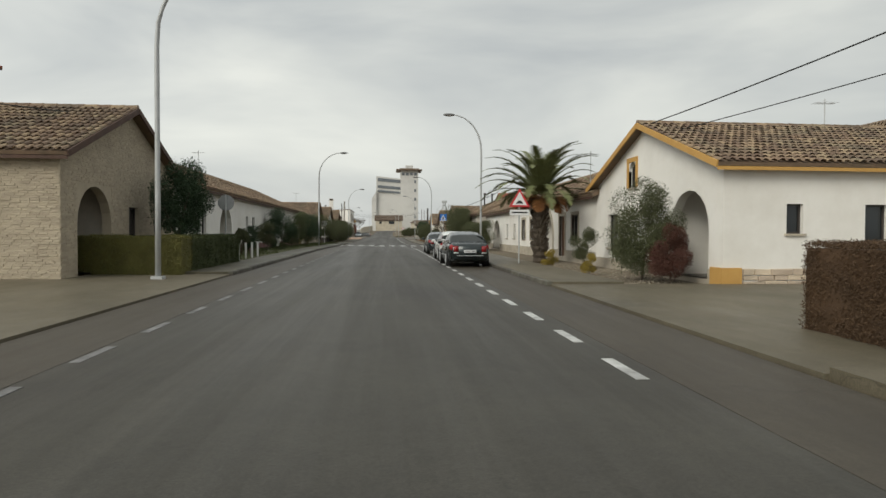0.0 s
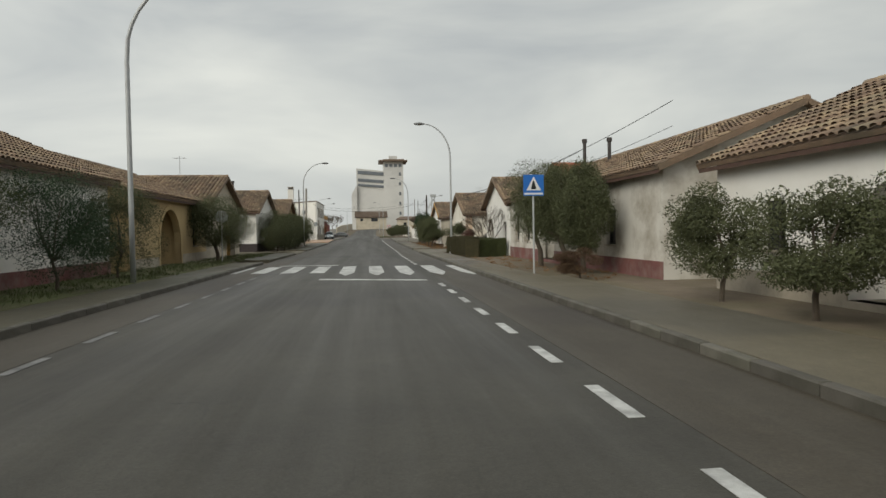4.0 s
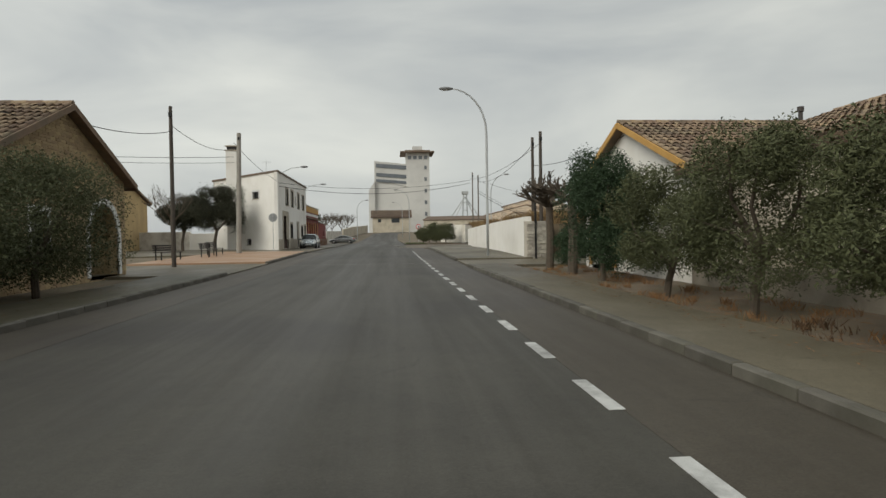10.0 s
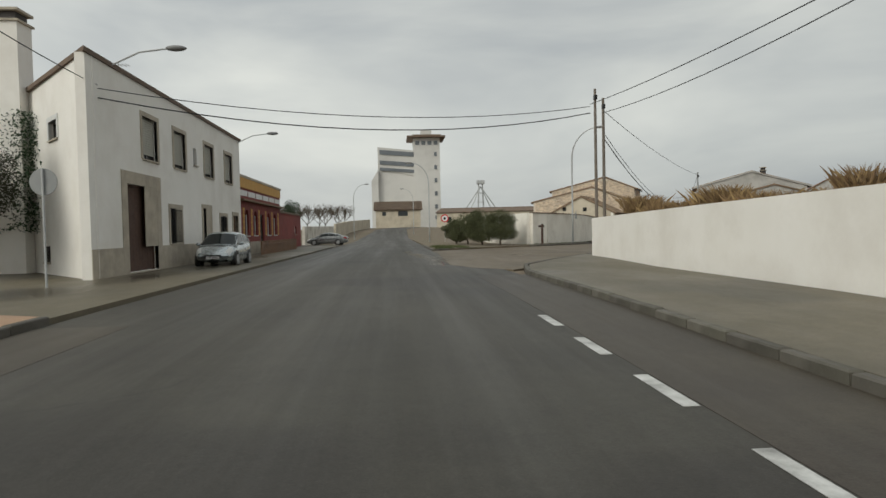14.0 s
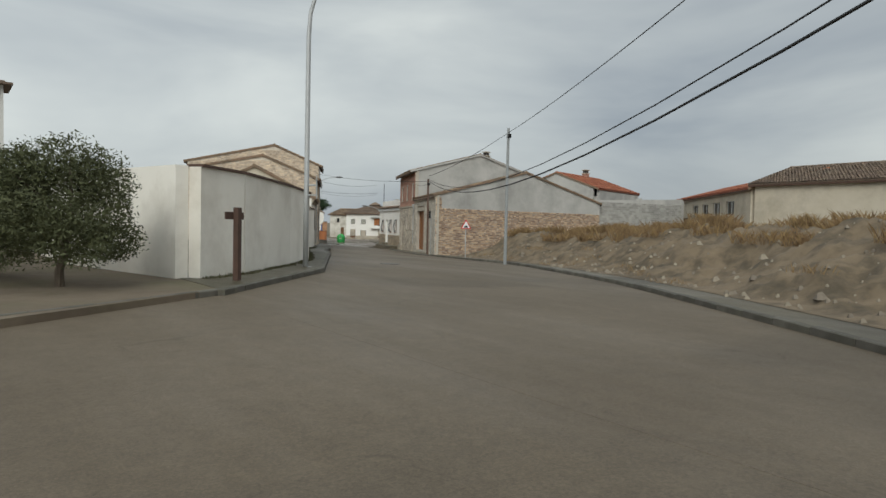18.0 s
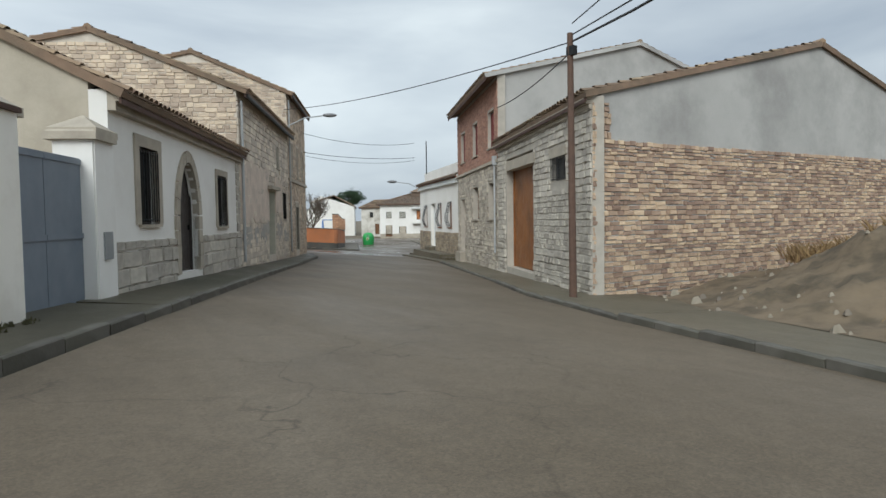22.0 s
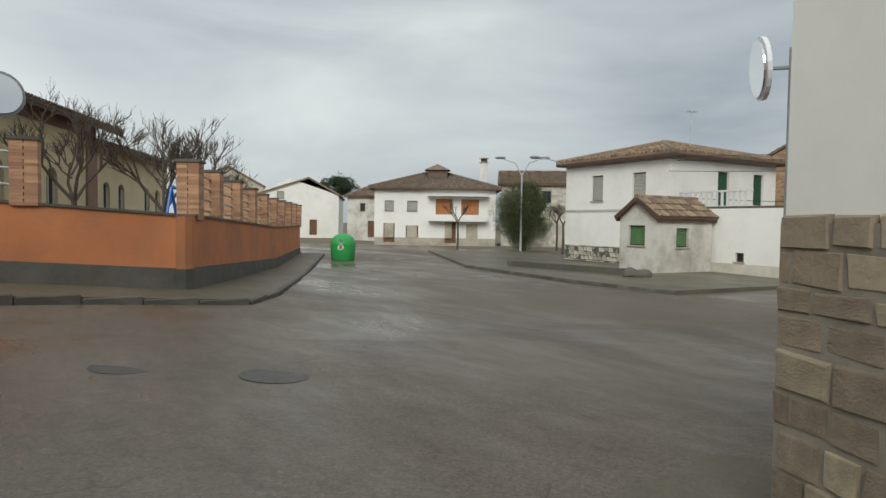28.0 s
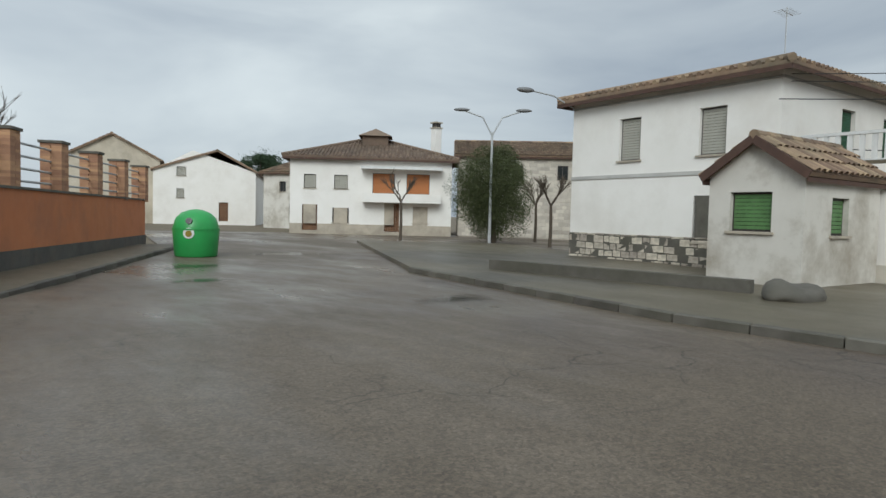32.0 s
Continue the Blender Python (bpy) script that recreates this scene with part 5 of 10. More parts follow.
tall = house("house", "taller stone house with plain upper windows and a teal door", lane_l(21.02, 28.4, 13), 8.1, 10.0, "u", ("pale_mortar",) * 4,
             {0: [door(2.7, 3.8, 0.15, 2.5, leaf="teal_door", surround="dressed", surround_w=0.24), win(5.3, 5.85, 1.75, 2.6), win(1.2, 2.1, 4.1, 5.8, blind="blind"), win(3.4, 4.3, 4.1, 5.8, blind="blind"), win(5.5, 6.4, 4.1, 5.8, blind="blind")]}, base=-0.45, ridge_at=0.346, verge="tile", verge_h=0.02, gable_over=0.06)

rw = Frame((51.0, 243.6), (47.3, 233.65))
gw = Frame((47.2, 233.5), (38.35, 215.5))


def lane_r(fr, a, b, depth, turn=0.0):
    p, q = fr.at(a, 0, 0), fr.at(b, 0, 0)
    v = fr.v
    c, s = math.cos(turn), math.sin(turn)
    v = Vector((v.x * c - v.y * s, v.x * s + v.y * c, 0))
    return [(p.x, p.y), (q.x, q.y), (q.x + v.x * depth, q.y + v.y * depth), (p.x + v.x * depth, p.y + v.y * depth)]


barn = house("garage_house", "stone faced barn with a tall varnished timber gate", lane_r(gw, 10.02, gw.length, 19.3, 0.4), 4.75, 7.1, "u", ("mortar", "grey_render", "grey_render", "grey_render"),
             {0: [door(1.35, 4.95, 0.08, 4.05, leaf="gate_wood", boards=16, depth=0.3), win(6.9, 8.1, 2.9, 3.65, bars="iron", sill=False)]}, base=-0.6, category="barn", over=0.25, verge="tile", verge_h=0.02, gable_over=0.06)
brick_house = house("house", "stone and red brick house with dark framed windows", lane_r(gw, 0, 10.0, 15, 0.35), 7.7, 9.7, "u", ("mortar", "grey_render", "grey_render", "grey_render"),
                    {0: [door(0.9, 2.2, 0.35, 3.1, leaf="gate_wood", step=True, depth=0.28), win(4.5, 5.9, 2.05, 3.55, blind="shutter_wood", depth=0.26), win(8.1, 9.5, 2.05, 3.55, blind="shutter_wood", depth=0.26),
                         win(1.2, 2.4, 5.0, 6.5, blind="red_paint"), win(4.6, 5.8, 5.0, 6.5, blind="red_paint"), win(8.1, 9.3, 5.0, 6.5, blind="red_paint")]}, base=-0.8, over=0.6, verge="grey_render", verge_h=0.03, gable_over=0.1)
white_lane = house("house", "white one-storey house with bowed window bars and tiled cornice", lane_r(rw, 0, rw.length, 11, 0.0), 4.55, 4.75, "u", ("white",) * 4,
                   {0: [win(1.6, 2.4, 1.75, 3.2, bars="grey_iron", bow=0.2, sill_mat="shutter_wood", blind="shutter_wood"), door(3.5, 4.9, 0.5, 3.25, leaf="frame_white", depth=0.24), win(5.7, 6.55, 1.75, 3.25, bars="grey_iron", bow=0.2, sill_mat="shutter_wood", blind="shutter_wood"), win(8.2, 9.1, 1.75, 3.25, bars="grey_iron", bow=0.2, sill_mat="shutter_wood", blind="shutter_wood")],
                    3: [win(8.9, 9.7, 1.9, 3.3, frame="wood", surround="wood", surround_w=0.1)]}, base=-0.95, plinth=("old_plinth", 1.4, (0, 3)), tile="red_tile", tiled=(False, False), over=0.12, fascia="frame_white", verge="frame_white")
house("warehouse", "red roofed block behind the barn", [(75.3, 222.7), (64.0, 219.8), (61.6, 229.3), (72.9, 232.2)], 7.1, 8.9, "u", ("grey_render",) * 4, tile="red_tile", base=-0.9, category="building")
house("warehouse", "long sand coloured shed with a row of upper windows", [(78.0, 219.0), (58.2, 200.0), (66.0, 192.0), (86.0, 211.0)], 5.5, 7.0, "u", ("cream",) * 4,
      {0: [win(a, a + 2.3, 3.4, 4.7, frame="frame_white") for a in (9.0, 12.8, 16.8, 21.0)] + [door(4.5, 7.4, 0.2, 3.4, leaf="eave")]}, tile="red_tile", base=-0.2, category="building")
house("barn", "old ochre plastered barn beside the shed", [(58.0, 199.6), (56.6, 184.0), (68.0, 183.0), (69.4, 198.6)], 5.6, 7.2, "u", ("cream",) * 4, tile="brown_tile", base=0.0, category="barn", tiled=(True, False))
bw_pts = [(68.6, 212.5), (63.2, 213.9), (58.0, 215.2)]
bw = plain_wall("block_wall", "grey concrete block wall with pillars behind the bank", bw_pts, 6.8, "grey_render", h2=6.35)
for px, py in bw_pts:
    bm = bmesh.new()
    box(bm, px - 0.22, px + 0.22, py - 0.3, py + 0.1, -2.2, 4.95)
    part("pillar", bm, "grey_render", bw)

# ---------------------------------------------------------------- the square
plain_wall("school_wall", "orange rendered wall with a grey base", [(62.6, 281.9), (56.6, 269.2), (50.7, 258.0)], 1.85, "orange", thick=0.35)
plain_wall("school_wall", "orange rendered wall with a grey base beside the lane", [(50.6, 257.9), (45.4, 258.7), (37.4, 259.9)], 1.85, "orange", thick=0.35)
house("townhouse", "white two-storey house with stone base and brown eaves", [(75.1, 269.6), (74.6, 261.8), (83.2, 261.2), (83.7, 269.0)], 5.9, 7.0, "u", ("white",) * 4,
      {0: [win(2.2, 3.1, 3.55, 5.0, blind="blind"), win(5.3, 6.2, 3.55, 5.0, blind="blind"), win(5.2, 6.0, 0.85, 2.3, blind="blind")], 1: [win(3.6, 4.5, 3.2, 5.1, blind="dark_green"), win(6.6, 7.5, 3.4, 5.1, blind="dark_green")]},
      base=-1.72, plinth=("kerb", 0.98, (0, 1)), over=0.45, hip=True)
house("shed", "small plastered lean-to hut with green shutters", [(70.85, 261.75), (70.65, 259.5), (74.2, 259.2), (74.4, 261.4)], 2.55, 3.3, "v", ("old_white",) * 4,
      {0: [win(0.55, 1.55, 1.25, 2.15, blind="green_blind")], 1: [win(1.2, 2.0, 1.2, 2.05, blind="green_blind")]}, base=-1.68, over=0.18, verge="eave", category="hut")
house("annex", "white annex wall with a roof terrace", [(74.4, 261.3), (74.3, 254.4), (85.4, 253.9), (85.4, 260.9)], 3.0, 3.05, "u", ("white",) * 4, {0: [win(3.2, 3.6, 0.6, 1.0)]}, base=-1.7, tile="concrete", tiled=(False, False), over=0.0, plinth=("stone_mass", 0.5, (0,)), category="building")
house("house", "ochre brick gabled house behind the annex", [(88.6, 264.4), (86.8, 252.6), (99.2, 250.4), (101.2, 262.4)], 6.9, 9.4, "v", ("warm_brick", "grey_render", "grey_render", "grey_render"), {0: [win(7.6, 8.5, 5.6, 6.8)]}, base=-1.7, verge="tile", verge_h=0.03, over=0.2)
house("house", "white house with orange blinds and a balcony on the square", [(76.4, 297.0), (86.1, 290.2), (91.4, 298.0), (81.7, 304.8)], 5.6, 7.3, "u", ("white",) * 4,
      {0: [door(0.9, 2.0, 0.2, 2.1, leaf="wood"), win(3.1, 4.3, 0.8, 1.9, blind="frame_dark"), win(1.0, 1.9, 3.3, 4.3, blind="blind"), win(3.2, 4.2, 3.3, 4.3, blind="blind"), door(6.9, 8.0, 0.2, 2.3, leaf="wood"), win(9.0, 10.1, 0.9, 2.1, blind="orange_blind"),
           win(6.0, 7.6, 3.0, 4.5, blind="orange_blind"), win(8.5, 10.2, 3.0, 4.5, blind="orange_blind")]}, base=-1.7, tile="brown_tile", over=0.5, plinth=("dressed", 0.7, (0,)), hip=True)
house("house", "pale gabled house at the corner of the square", [(74.6, 327.3), (84.2, 322.5), (93.0, 340.0), (83.4, 344.8)], 5.6, 7.8, "v", ("white",) * 4, {0: [win(2.4, 3.4, 5.0, 6.0, blind="blind"), win(2.4, 3.2, 2.6, 3.6, blind="blind"), door(6.8, 7.8, 0.1, 2.2, leaf="wood")]}, base=-1.5, tile="tile", ridge_at=0.38, over=0.2, verge="tile", verge_h=0.03)
house("house", "pale house with tiled roof at the square's end", [(66.5, 331.0), (75.5, 327.9), (78.5, 338.0), (69.5, 341.0)], 6.6, 9.2, "v", ("cream",) * 4, base=-1.5, tile="tile", over=0.2, verge="tile", verge_h=0.03)
house("house", "row of old houses with weathered tiled roofs", [(81.8, 314.6), (86.6, 304.6), (95.4, 309.4), (90.6, 319.8)], 5.2, 6.6, "u", ("old_white",) * 4, {0: [win(2, 2.8, 3.3, 4.3), win(5, 5.8, 3.3, 4.3), door(3.2, 4.2, 0.1, 2.1, leaf="wood"), win(7.6, 8.4, 3.3, 4.3)]}, base=-1.5, tile="tile")
house("house", "brown stone house with small windows behind the trees", [(87.6, 291.2), (97.0, 282.6), (103.4, 290.4), (94.0, 299.0)], 6.2, 7.7, "u", ("mortar",) * 4, {0: [win(4, 4.9, 4.3, 5.5), win(7.5, 8.3, 4.4, 5.5)]}, base=-1.7, tile="tile")
school = house("school", "cream school building with brown pilasters and wide dark eaves", [(44.9, 263.4), (50.4, 274.45), (39.6, 279.85), (34.1, 268.8)], 5.8, 7.5, "u", ("school_cream",) * 4,
               {0: [win(a, a + 0.9, 1.3, 3.6, arch=True, frame="frame_white") for a in (4.0, 5.9, 7.8)]}, base=-1.2, tile="brown_tile", over=0.9, category="building")
sch = Frame((44.9, 263.4), (50.4, 274.45), -1.2)
for u0, u1 in ((0.02, 0.9), (2.6, 3.2), (11.3, 12.3)):
    bm = bmesh.new()
    sch.box(bm, u0, u1, -0.1, 0.0, -0.3, 5.2)
    part("pilaster", bm, "brown_render", school)
bm = bmesh.new()
sch.box(bm, 0.02, 12.3, -0.06, 0.0, 5.2, 5.75)
part("frieze", bm, "brown_render", school)
house("school_wing", "lower cream wing of the school with wide dark eaves", [(50.2, 274.8), (55.33, 285.0), (44.9, 290.2), (39.8, 280.0)], 5.1, 6.4, "u", ("school_cream",) * 4,
      {0: [win(a, a + 0.9, 1.3, 3.4, arch=True, frame="frame_white") for a in (1.4, 3.3, 7.2, 9.1)]}, base=-1.2, tile="brown_tile", over=0.8, category="building")



# ---------------------------------------------------------------- plants
def leaves(points, size, rng, flat=0.35, aspect=2.4):
    """Small leaf blades at points: four corners each, turned at random."""
    n = len(points)
    a = rng.normal(size=(n, 3))
    a[:, 2] *= 0.8
    a /= np.linalg.norm(a, axis=1, keepdims=True)
    b = np.cross(a, rng.normal(size=(n, 3)))
    b /= np.linalg.norm(b, axis=1, keepdims=True) + 1e-9
    s = size * rng.uniform(0.6, 1.35, (n, 1))
    la, wb = a * s, b * s / aspect
    q = np.stack([points - la * 0.5 - wb * 0.5, points - la * 0.4 + wb * 0.5, points + la * 0.5], 1)
    return q.reshape(-1, 3), [(3 * i, 3 * i + 1, 3 * i + 2) for i in range(n)]


def cloud(centres, radii, n, rng, shell=0.55):
    """Points spread through clumps, thicker towards their outsides."""
    k = rng.integers(0, len(centres), n)
    d = rng.normal(size=(n, 3))
    d /= np.linalg.norm(d, axis=1, keepdims=True)
    r = rng.uniform(0, 1, (n, 1)) ** (1 / 3 * shell + 0.02)
    r = r * rng.uniform(0.8, 1.12, (n, 1))
    return np.array(centres)[k] + d * r * np.array(radii)[k]


def crown_clumps(x, y, z0, z1, rx, ry, m, rng):
    cs, rs = [], []
    zc, rz = (z0 + z1) / 2, (z1 - z0) / 2
    for i in range(m):
        a, t = rng.uniform(0, 2 * math.pi), rng.uniform(-0.9, 0.95)
        w = math.sqrt(max(0.0, 1 - t * t)) * rng.uniform(0.35, 0.86)
        cs.append((x + rx * w * math.cos(a), y + ry * w * math.sin(a), zc + rz * t * 0.78))
        f = rng.uniform(0.3, 0.46)
        rs.append((rx * f, ry * f, rz * f * 0.95))
    return cs, rs


def limbs(x, y, z, tips, r, rng, sway=0.25):
    """A leaning trunk that forks into limbs towards tips."""
    vf = []
    fork = Vector((x + rng.uniform(-sway, sway), y + rng.uniform(-sway, sway), z + (tips[0][2] - z) * 0.35))
    vf.append(tube([(x, y, z - 0.15), (x + rng.uniform(-0.06, 0.06), y, z + (fork.z - z) * 0.5), fork], r, r * 0.75, seg=8))
    for t in tips:
        t = Vector(t)
        mid = fork.lerp(t, 0.5) + Vector((rng.uniform(-sway, sway), rng.uniform(-sway, sway), 0.1))
        vf.append(tube([fork, mid, t], r * 0.6, r * 0.15, seg=6))
    return merge(*vf)


def bush(name, label, x, y, rx, ry, h, mat="olive", n=7000, leaf=0.085, low=0.25, m=22, trunk=0.09, category="tree", seed=0, group=""):
    rng = np.random.default_rng(int(abs(x) * 101 + abs(y) * 37 + seed))
    z = ground(x, y)
    t = thing(name, x, y, z, label, category, group)
    cs, rs = crown_clumps(x, y, z + low, z + h, rx, ry, m, rng)
    tips = [cs[i] for i in range(min(6, len(cs)))]
    tips.sort(key=lambda p: -p[2])
    part("trunk", limbs(x, y, z, tips, trunk, rng), "bark", t)
    leaf = leaf * 0.82
    pts = cloud(cs, rs, int(n * 3.2), rng)
    # loose sprays that break the outline
    extra = np.array(cs)[rng.integers(0, len(cs), n // 6)]
    d = rng.normal(size=extra.shape)
    d[:, 2] = np.abs(d[:, 2]) * 1.2
    d /= np.linalg.norm(d, axis=1, keepdims=True)
    ex = extra + d * np.array([rx, ry, h * 0.5]) * rng.uniform(0.14, 0.36, (len(extra), 1))
    pts = np.concatenate([pts, ex])
    pts = pts[pts[:, 2] > z + 0.05]
    part("crown", leaves(pts, leaf, rng), mat, t)
    return t


def hedge(label, pts, width, h, mat="hedge", dens=900, leaf=0.05, seed=0):
    """A clipped hedge along points."""
    rng = np.random.default_rng(seed + 5)
    x0, y0 = pts[0]
    t = thing("hedge", x0, y0, ground(x0, y0), label, "hedge")
    P, core = [], bmesh.new()
    for a, b in zip(pts, pts[1:]):
        fr = Frame(a, b)
        L = fr.length
        n = int(dens * L * (width + 2 * h))
        face = rng.choice(3, n, p=[h / (2 * h + width), h / (2 * h + width), width / (2 * h + width)])
        u = rng.uniform(-0.05, L + 0.05, n)
        zz = rng.uniform(0.02, h, n)
        vv = rng.uniform(0, width, n)
        wob = 0.05 * np.sin(u * 3.1 + seed) + 0.04 * np.sin(u * 7.7) + 0.03 * np.sin(zz * 9)
        jit = rng.normal(0, 0.022, n) + wob * 0.4
        vv = np.where(face == 0, -jit * 1.0, np.where(face == 1, width + jit, vv))
        zz = np.where(face == 2, h + jit, zz)
        g = np.array([ground(*fr.at(q, 0, 0).xy) for q in (0, L)])
        base = g[0] + (g[1] - g[0]) * u / L
        pos = np.array(fr.o)[None] + np.outer(u, fr.u) + np.outer(vv, fr.v)
        pos[:, 2] = base + zz
        P.append(pos)
        fr.box(core, -0.02, L + 0.02, 0.03, width - 0.03, min(g) - 0.1, min(g) + h - 0.04)
        ends = rng.uniform(0, 1, (int(dens * width * h), 2))
        for uu in (0.0, L):
            e = np.array(fr.o)[None] + np.array(fr.u) * uu + np.outer(ends[:, 0] * width, fr.v) + rng.normal(0, 0.03, (len(ends), 3))
            e[:, 2] = g[0] + ends[:, 1] * h
            P.append(e)
    part("foliage", leaves(np.concatenate(P), leaf, rng), mat, t)
    part("inner_foliage", core, mat, t)
    return t


def bare_tree(label, x, y, h, spread, seed=1, mat="bark", levels=4, trunk=0.11, fork=0.35, up=0.5, twigs=4, name="bare_tree", arms=4):
    rng = random.Random(seed)
    z = ground(x, y)
    t = thing(name, x, y, z, label, "tree")
    vf = []

    def grow(p, d, ln, r, lv):
        q = p + d * ln
        mid = p.lerp(q, 0.5) + Vector((rng.uniform(-1, 1), rng.uniform(-1, 1), rng.uniform(-0.3, 0.6))) * ln * 0.08
        vf.append(tube([p, mid, q], r, r * 0.62, seg=6 if lv > 1 else 4, caps=False))
        if lv == 0:
            return
        for i in range(twigs if lv > 1 else 3):
            nd = (d + Vector((rng.uniform(-1, 1), rng.uniform(-1, 1), rng.uniform(-0.25, 1) * up * 1.6)) * spread).normalized()
            grow(p.lerp(q, rng.uniform(0.55, 1.0)), nd, ln * rng.uniform(0.5, 0.75), r * 0.58, lv - 1)

    top = Vector((x, y, z + h * fork))
    part("trunk", tube([(x, y, z - 0.1), (x + 0.04, y, z + h * fork * 0.5), top], trunk, trunk * 0.8, seg=8), mat, t)
    for i in range(arms):
        a = 2 * math.pi * i / arms + rng.uniform(-0.4, 0.4)
        grow(top, Vector((math.cos(a) * spread, math.sin(a) * spread, up * 1.4)).normalized(), h * (1 - fork) * 0.42, trunk * 0.55, levels - 1)
    part("crown", merge(*vf), mat, t)
    return t


def palm_tree(x, y, trunk_h, reach):
    rng = np.random.default_rng(11)
    z = ground(x, y)
    t = thing("palm_tree", x, y, z, "date palm with rough trunk and arching green fronds", "palm")
    vf = []
    for i in range(22):
        a, b = z - 0.1 + (trunk_h + 0.1) * i / 22, z - 0.1 + (trunk_h + 0.1) * (i + 1) / 22
        vf.append(tube([(x, y, a), (x, y, b + 0.03)], 0.27 + 0.05 * (i % 2), 0.33 + 0.05 * ((i + 1) % 2), seg=10))
    part("trunk", merge(*vf), "bark", t)
    vf = []
    for i in range(170):
        a, hh = rng.uniform(0, 2 * math.pi), rng.uniform(0.15, 1.0) * trunk_h
        p = Vector((x + 0.33 * math.cos(a), y + 0.33 * math.sin(a), z + hh))
        vf.append(tube([p, p + Vector((math.cos(a) * 0.13, math.sin(a) * 0.13, 0.16))], 0.06, 0.02, seg=4))
    part("stub_collar", merge(*vf), "bark", t)
    for i in range(66):
        a = i * 2.39996 + rng.uniform(-0.15, 0.15)
        lift = 1.4 - 1.55 * (i / 65) ** 0.9 + rng.uniform(-0.12, 0.12)
        dead = i > 51
        ln = reach * rng.uniform(0.85, 1.1) * (0.42 if dead else 1.0)
        c = Vector((x, y, z + trunk_h + 0.15))
        pts = []
        for k in range(9):
            s = k / 8
            el = lift - 1.15 * s * s
            d = Vector((math.cos(a) * math.cos(el), math.sin(a) * math.cos(el), math.sin(el)))
            pts.append((pts[-1] if pts else c) + d * (ln / 8 if k else 0.25))
        rib = tube(pts, 0.03, 0.008, seg=4)
        verts, faces = [], []
        for k in range(58):
            s = 0.12 + 0.88 * k / 57
            j = min(7, int(s * 8))
            p = pts[j].lerp(pts[j + 1], s * 8 - j)
            along = (pts[j + 1] - pts[j]).normalized()
            side = along.cross(Vector((0, 0, 1))).normalized()
            upv = side.cross(along)
            w = 0.52 * (math.sin(math.pi * (0.12 + 0.86 * s)) ** 0.7) * rng.uniform(0.8, 1.1)
            for sg in (-1, 1):
                tip = p + side * sg * w * 0.8 + along * w * 0.62 + upv * (0.16 * w) - Vector((0, 0, 0.12 * w))
                b = len(verts)
                verts += [p, p + along * 0.052, tip, p - along * 0.008]
                faces.append((b, b + 1, b + 2, b + 3))
        part("frond", merge(rib, ([tuple(v) for v in verts], faces)), "dead_palm" if dead else "palm", t)
    return t


def tuft_field(name, label, spots, n_each, h, mat, seed=3, width=0.014):
    """Grass or weed blades in tufts at spots, one object."""
    rng = np.random.default_rng(seed)
    P, F = [], []
    for (x, y, zz, rad) in spots:
        n = n_each
        a, r = rng.uniform(0, 2 * np.pi, n), rad * np.sqrt(rng.uniform(0, 1, n))
        bx, by = x + r * np.cos(a), y + r * np.sin(a)
        ln = h * rng.uniform(0.4, 1.15, n)
        lean = rng.normal(0, 0.38, (n, 2))
        for i in range(n):
            k = len(P)
            dx, dy = lean[i] * ln[i]
            c, s = math.cos(a[i] * 7), math.sin(a[i] * 7)
            P += [(bx[i] - c * width, by[i] - s * width, zz), (bx[i] + c * width, by[i] + s * width, zz),
                  (bx[i] + dx * 0.5 + c * width * 0.7, by[i] + dy * 0.5 + s * width * 0.7, zz + ln[i] * 0.65), (bx[i] + dx, by[i] + dy, zz + ln[i])]
            F += [(k, k + 1, k + 2, k + 3)]
    return tagged(part(name, (P, F), mat), label, "weeds", kind="stuff")


OL = "grey-green olive tree clipped into a dense round crown"
palm_tree(7.9, 28.2, 3.05, 3.1)
bush("olive_tree", "young grey-green olive beside the white house", 8.5, 17.3, 1.2, 1.1, 3.2, "olive", 13000, 0.07, low=0.05, m=34, trunk=0.05)
bush("shrub", "dark red leaved shrub at the porch", 8.9, 16.2, 0.75, 0.6, 1.75, "photinia", 7500, 0.055, low=0.02, m=20, trunk=0.03, category="shrub")
bush("shrub", "small dark evergreen shrub on the gravel", 8.6, 23.4, 0.7, 0.7, 1.7, "olive", 3000, 0.06, m=12, trunk=0.03, category="shrub")
bush("shrub", "low yellow flowering bush on the gravel", 7.1, 23.6, 0.42, 0.42, 0.8, "broom", 1500, 0.05, low=0.05, m=8, trunk=0.02, category="shrub")
bush("shrub", "low yellow flowering bush beside a pot", 7.5, 19.4, 0.4, 0.4, 0.75, "broom", 1500, 0.05, low=0.05, m=8, trunk=0.02, category="shrub")
bush("shrub", "small evergreen bush beside the porch", 9.0, 20.3, 0.45, 0.45, 1.3, "olive", 1800, 0.055, m=10, trunk=0.02, category="shrub")
bush("laurel_tree", "dark evergreen laurel behind the hedge", -7.4, 22.9, 1.25, 1.25, 4.1, "laurel", 8000, 0.1, low=0.9, m=26, trunk=0.1)
hedge("clipped evergreen hedge round the corner garden", [(-10.8, 19.0), (-6.1, 18.7)], 0.9, 1.25, "yellow_hedge", 2600, seed=1)
hedge("clipped evergreen hedge beside the pavement", [(-6.0, 19.7), (-5.95, 26.2)], 0.95, 1.25, "hedge", 2400, seed=2)
hedge("clipped reddish-brown hedge at the side street's corner", [(6.7, 6.9), (6.7, 1.5)], 1.3, 1.35, "brown_hedge", 3000, leaf=0.04, seed=3)
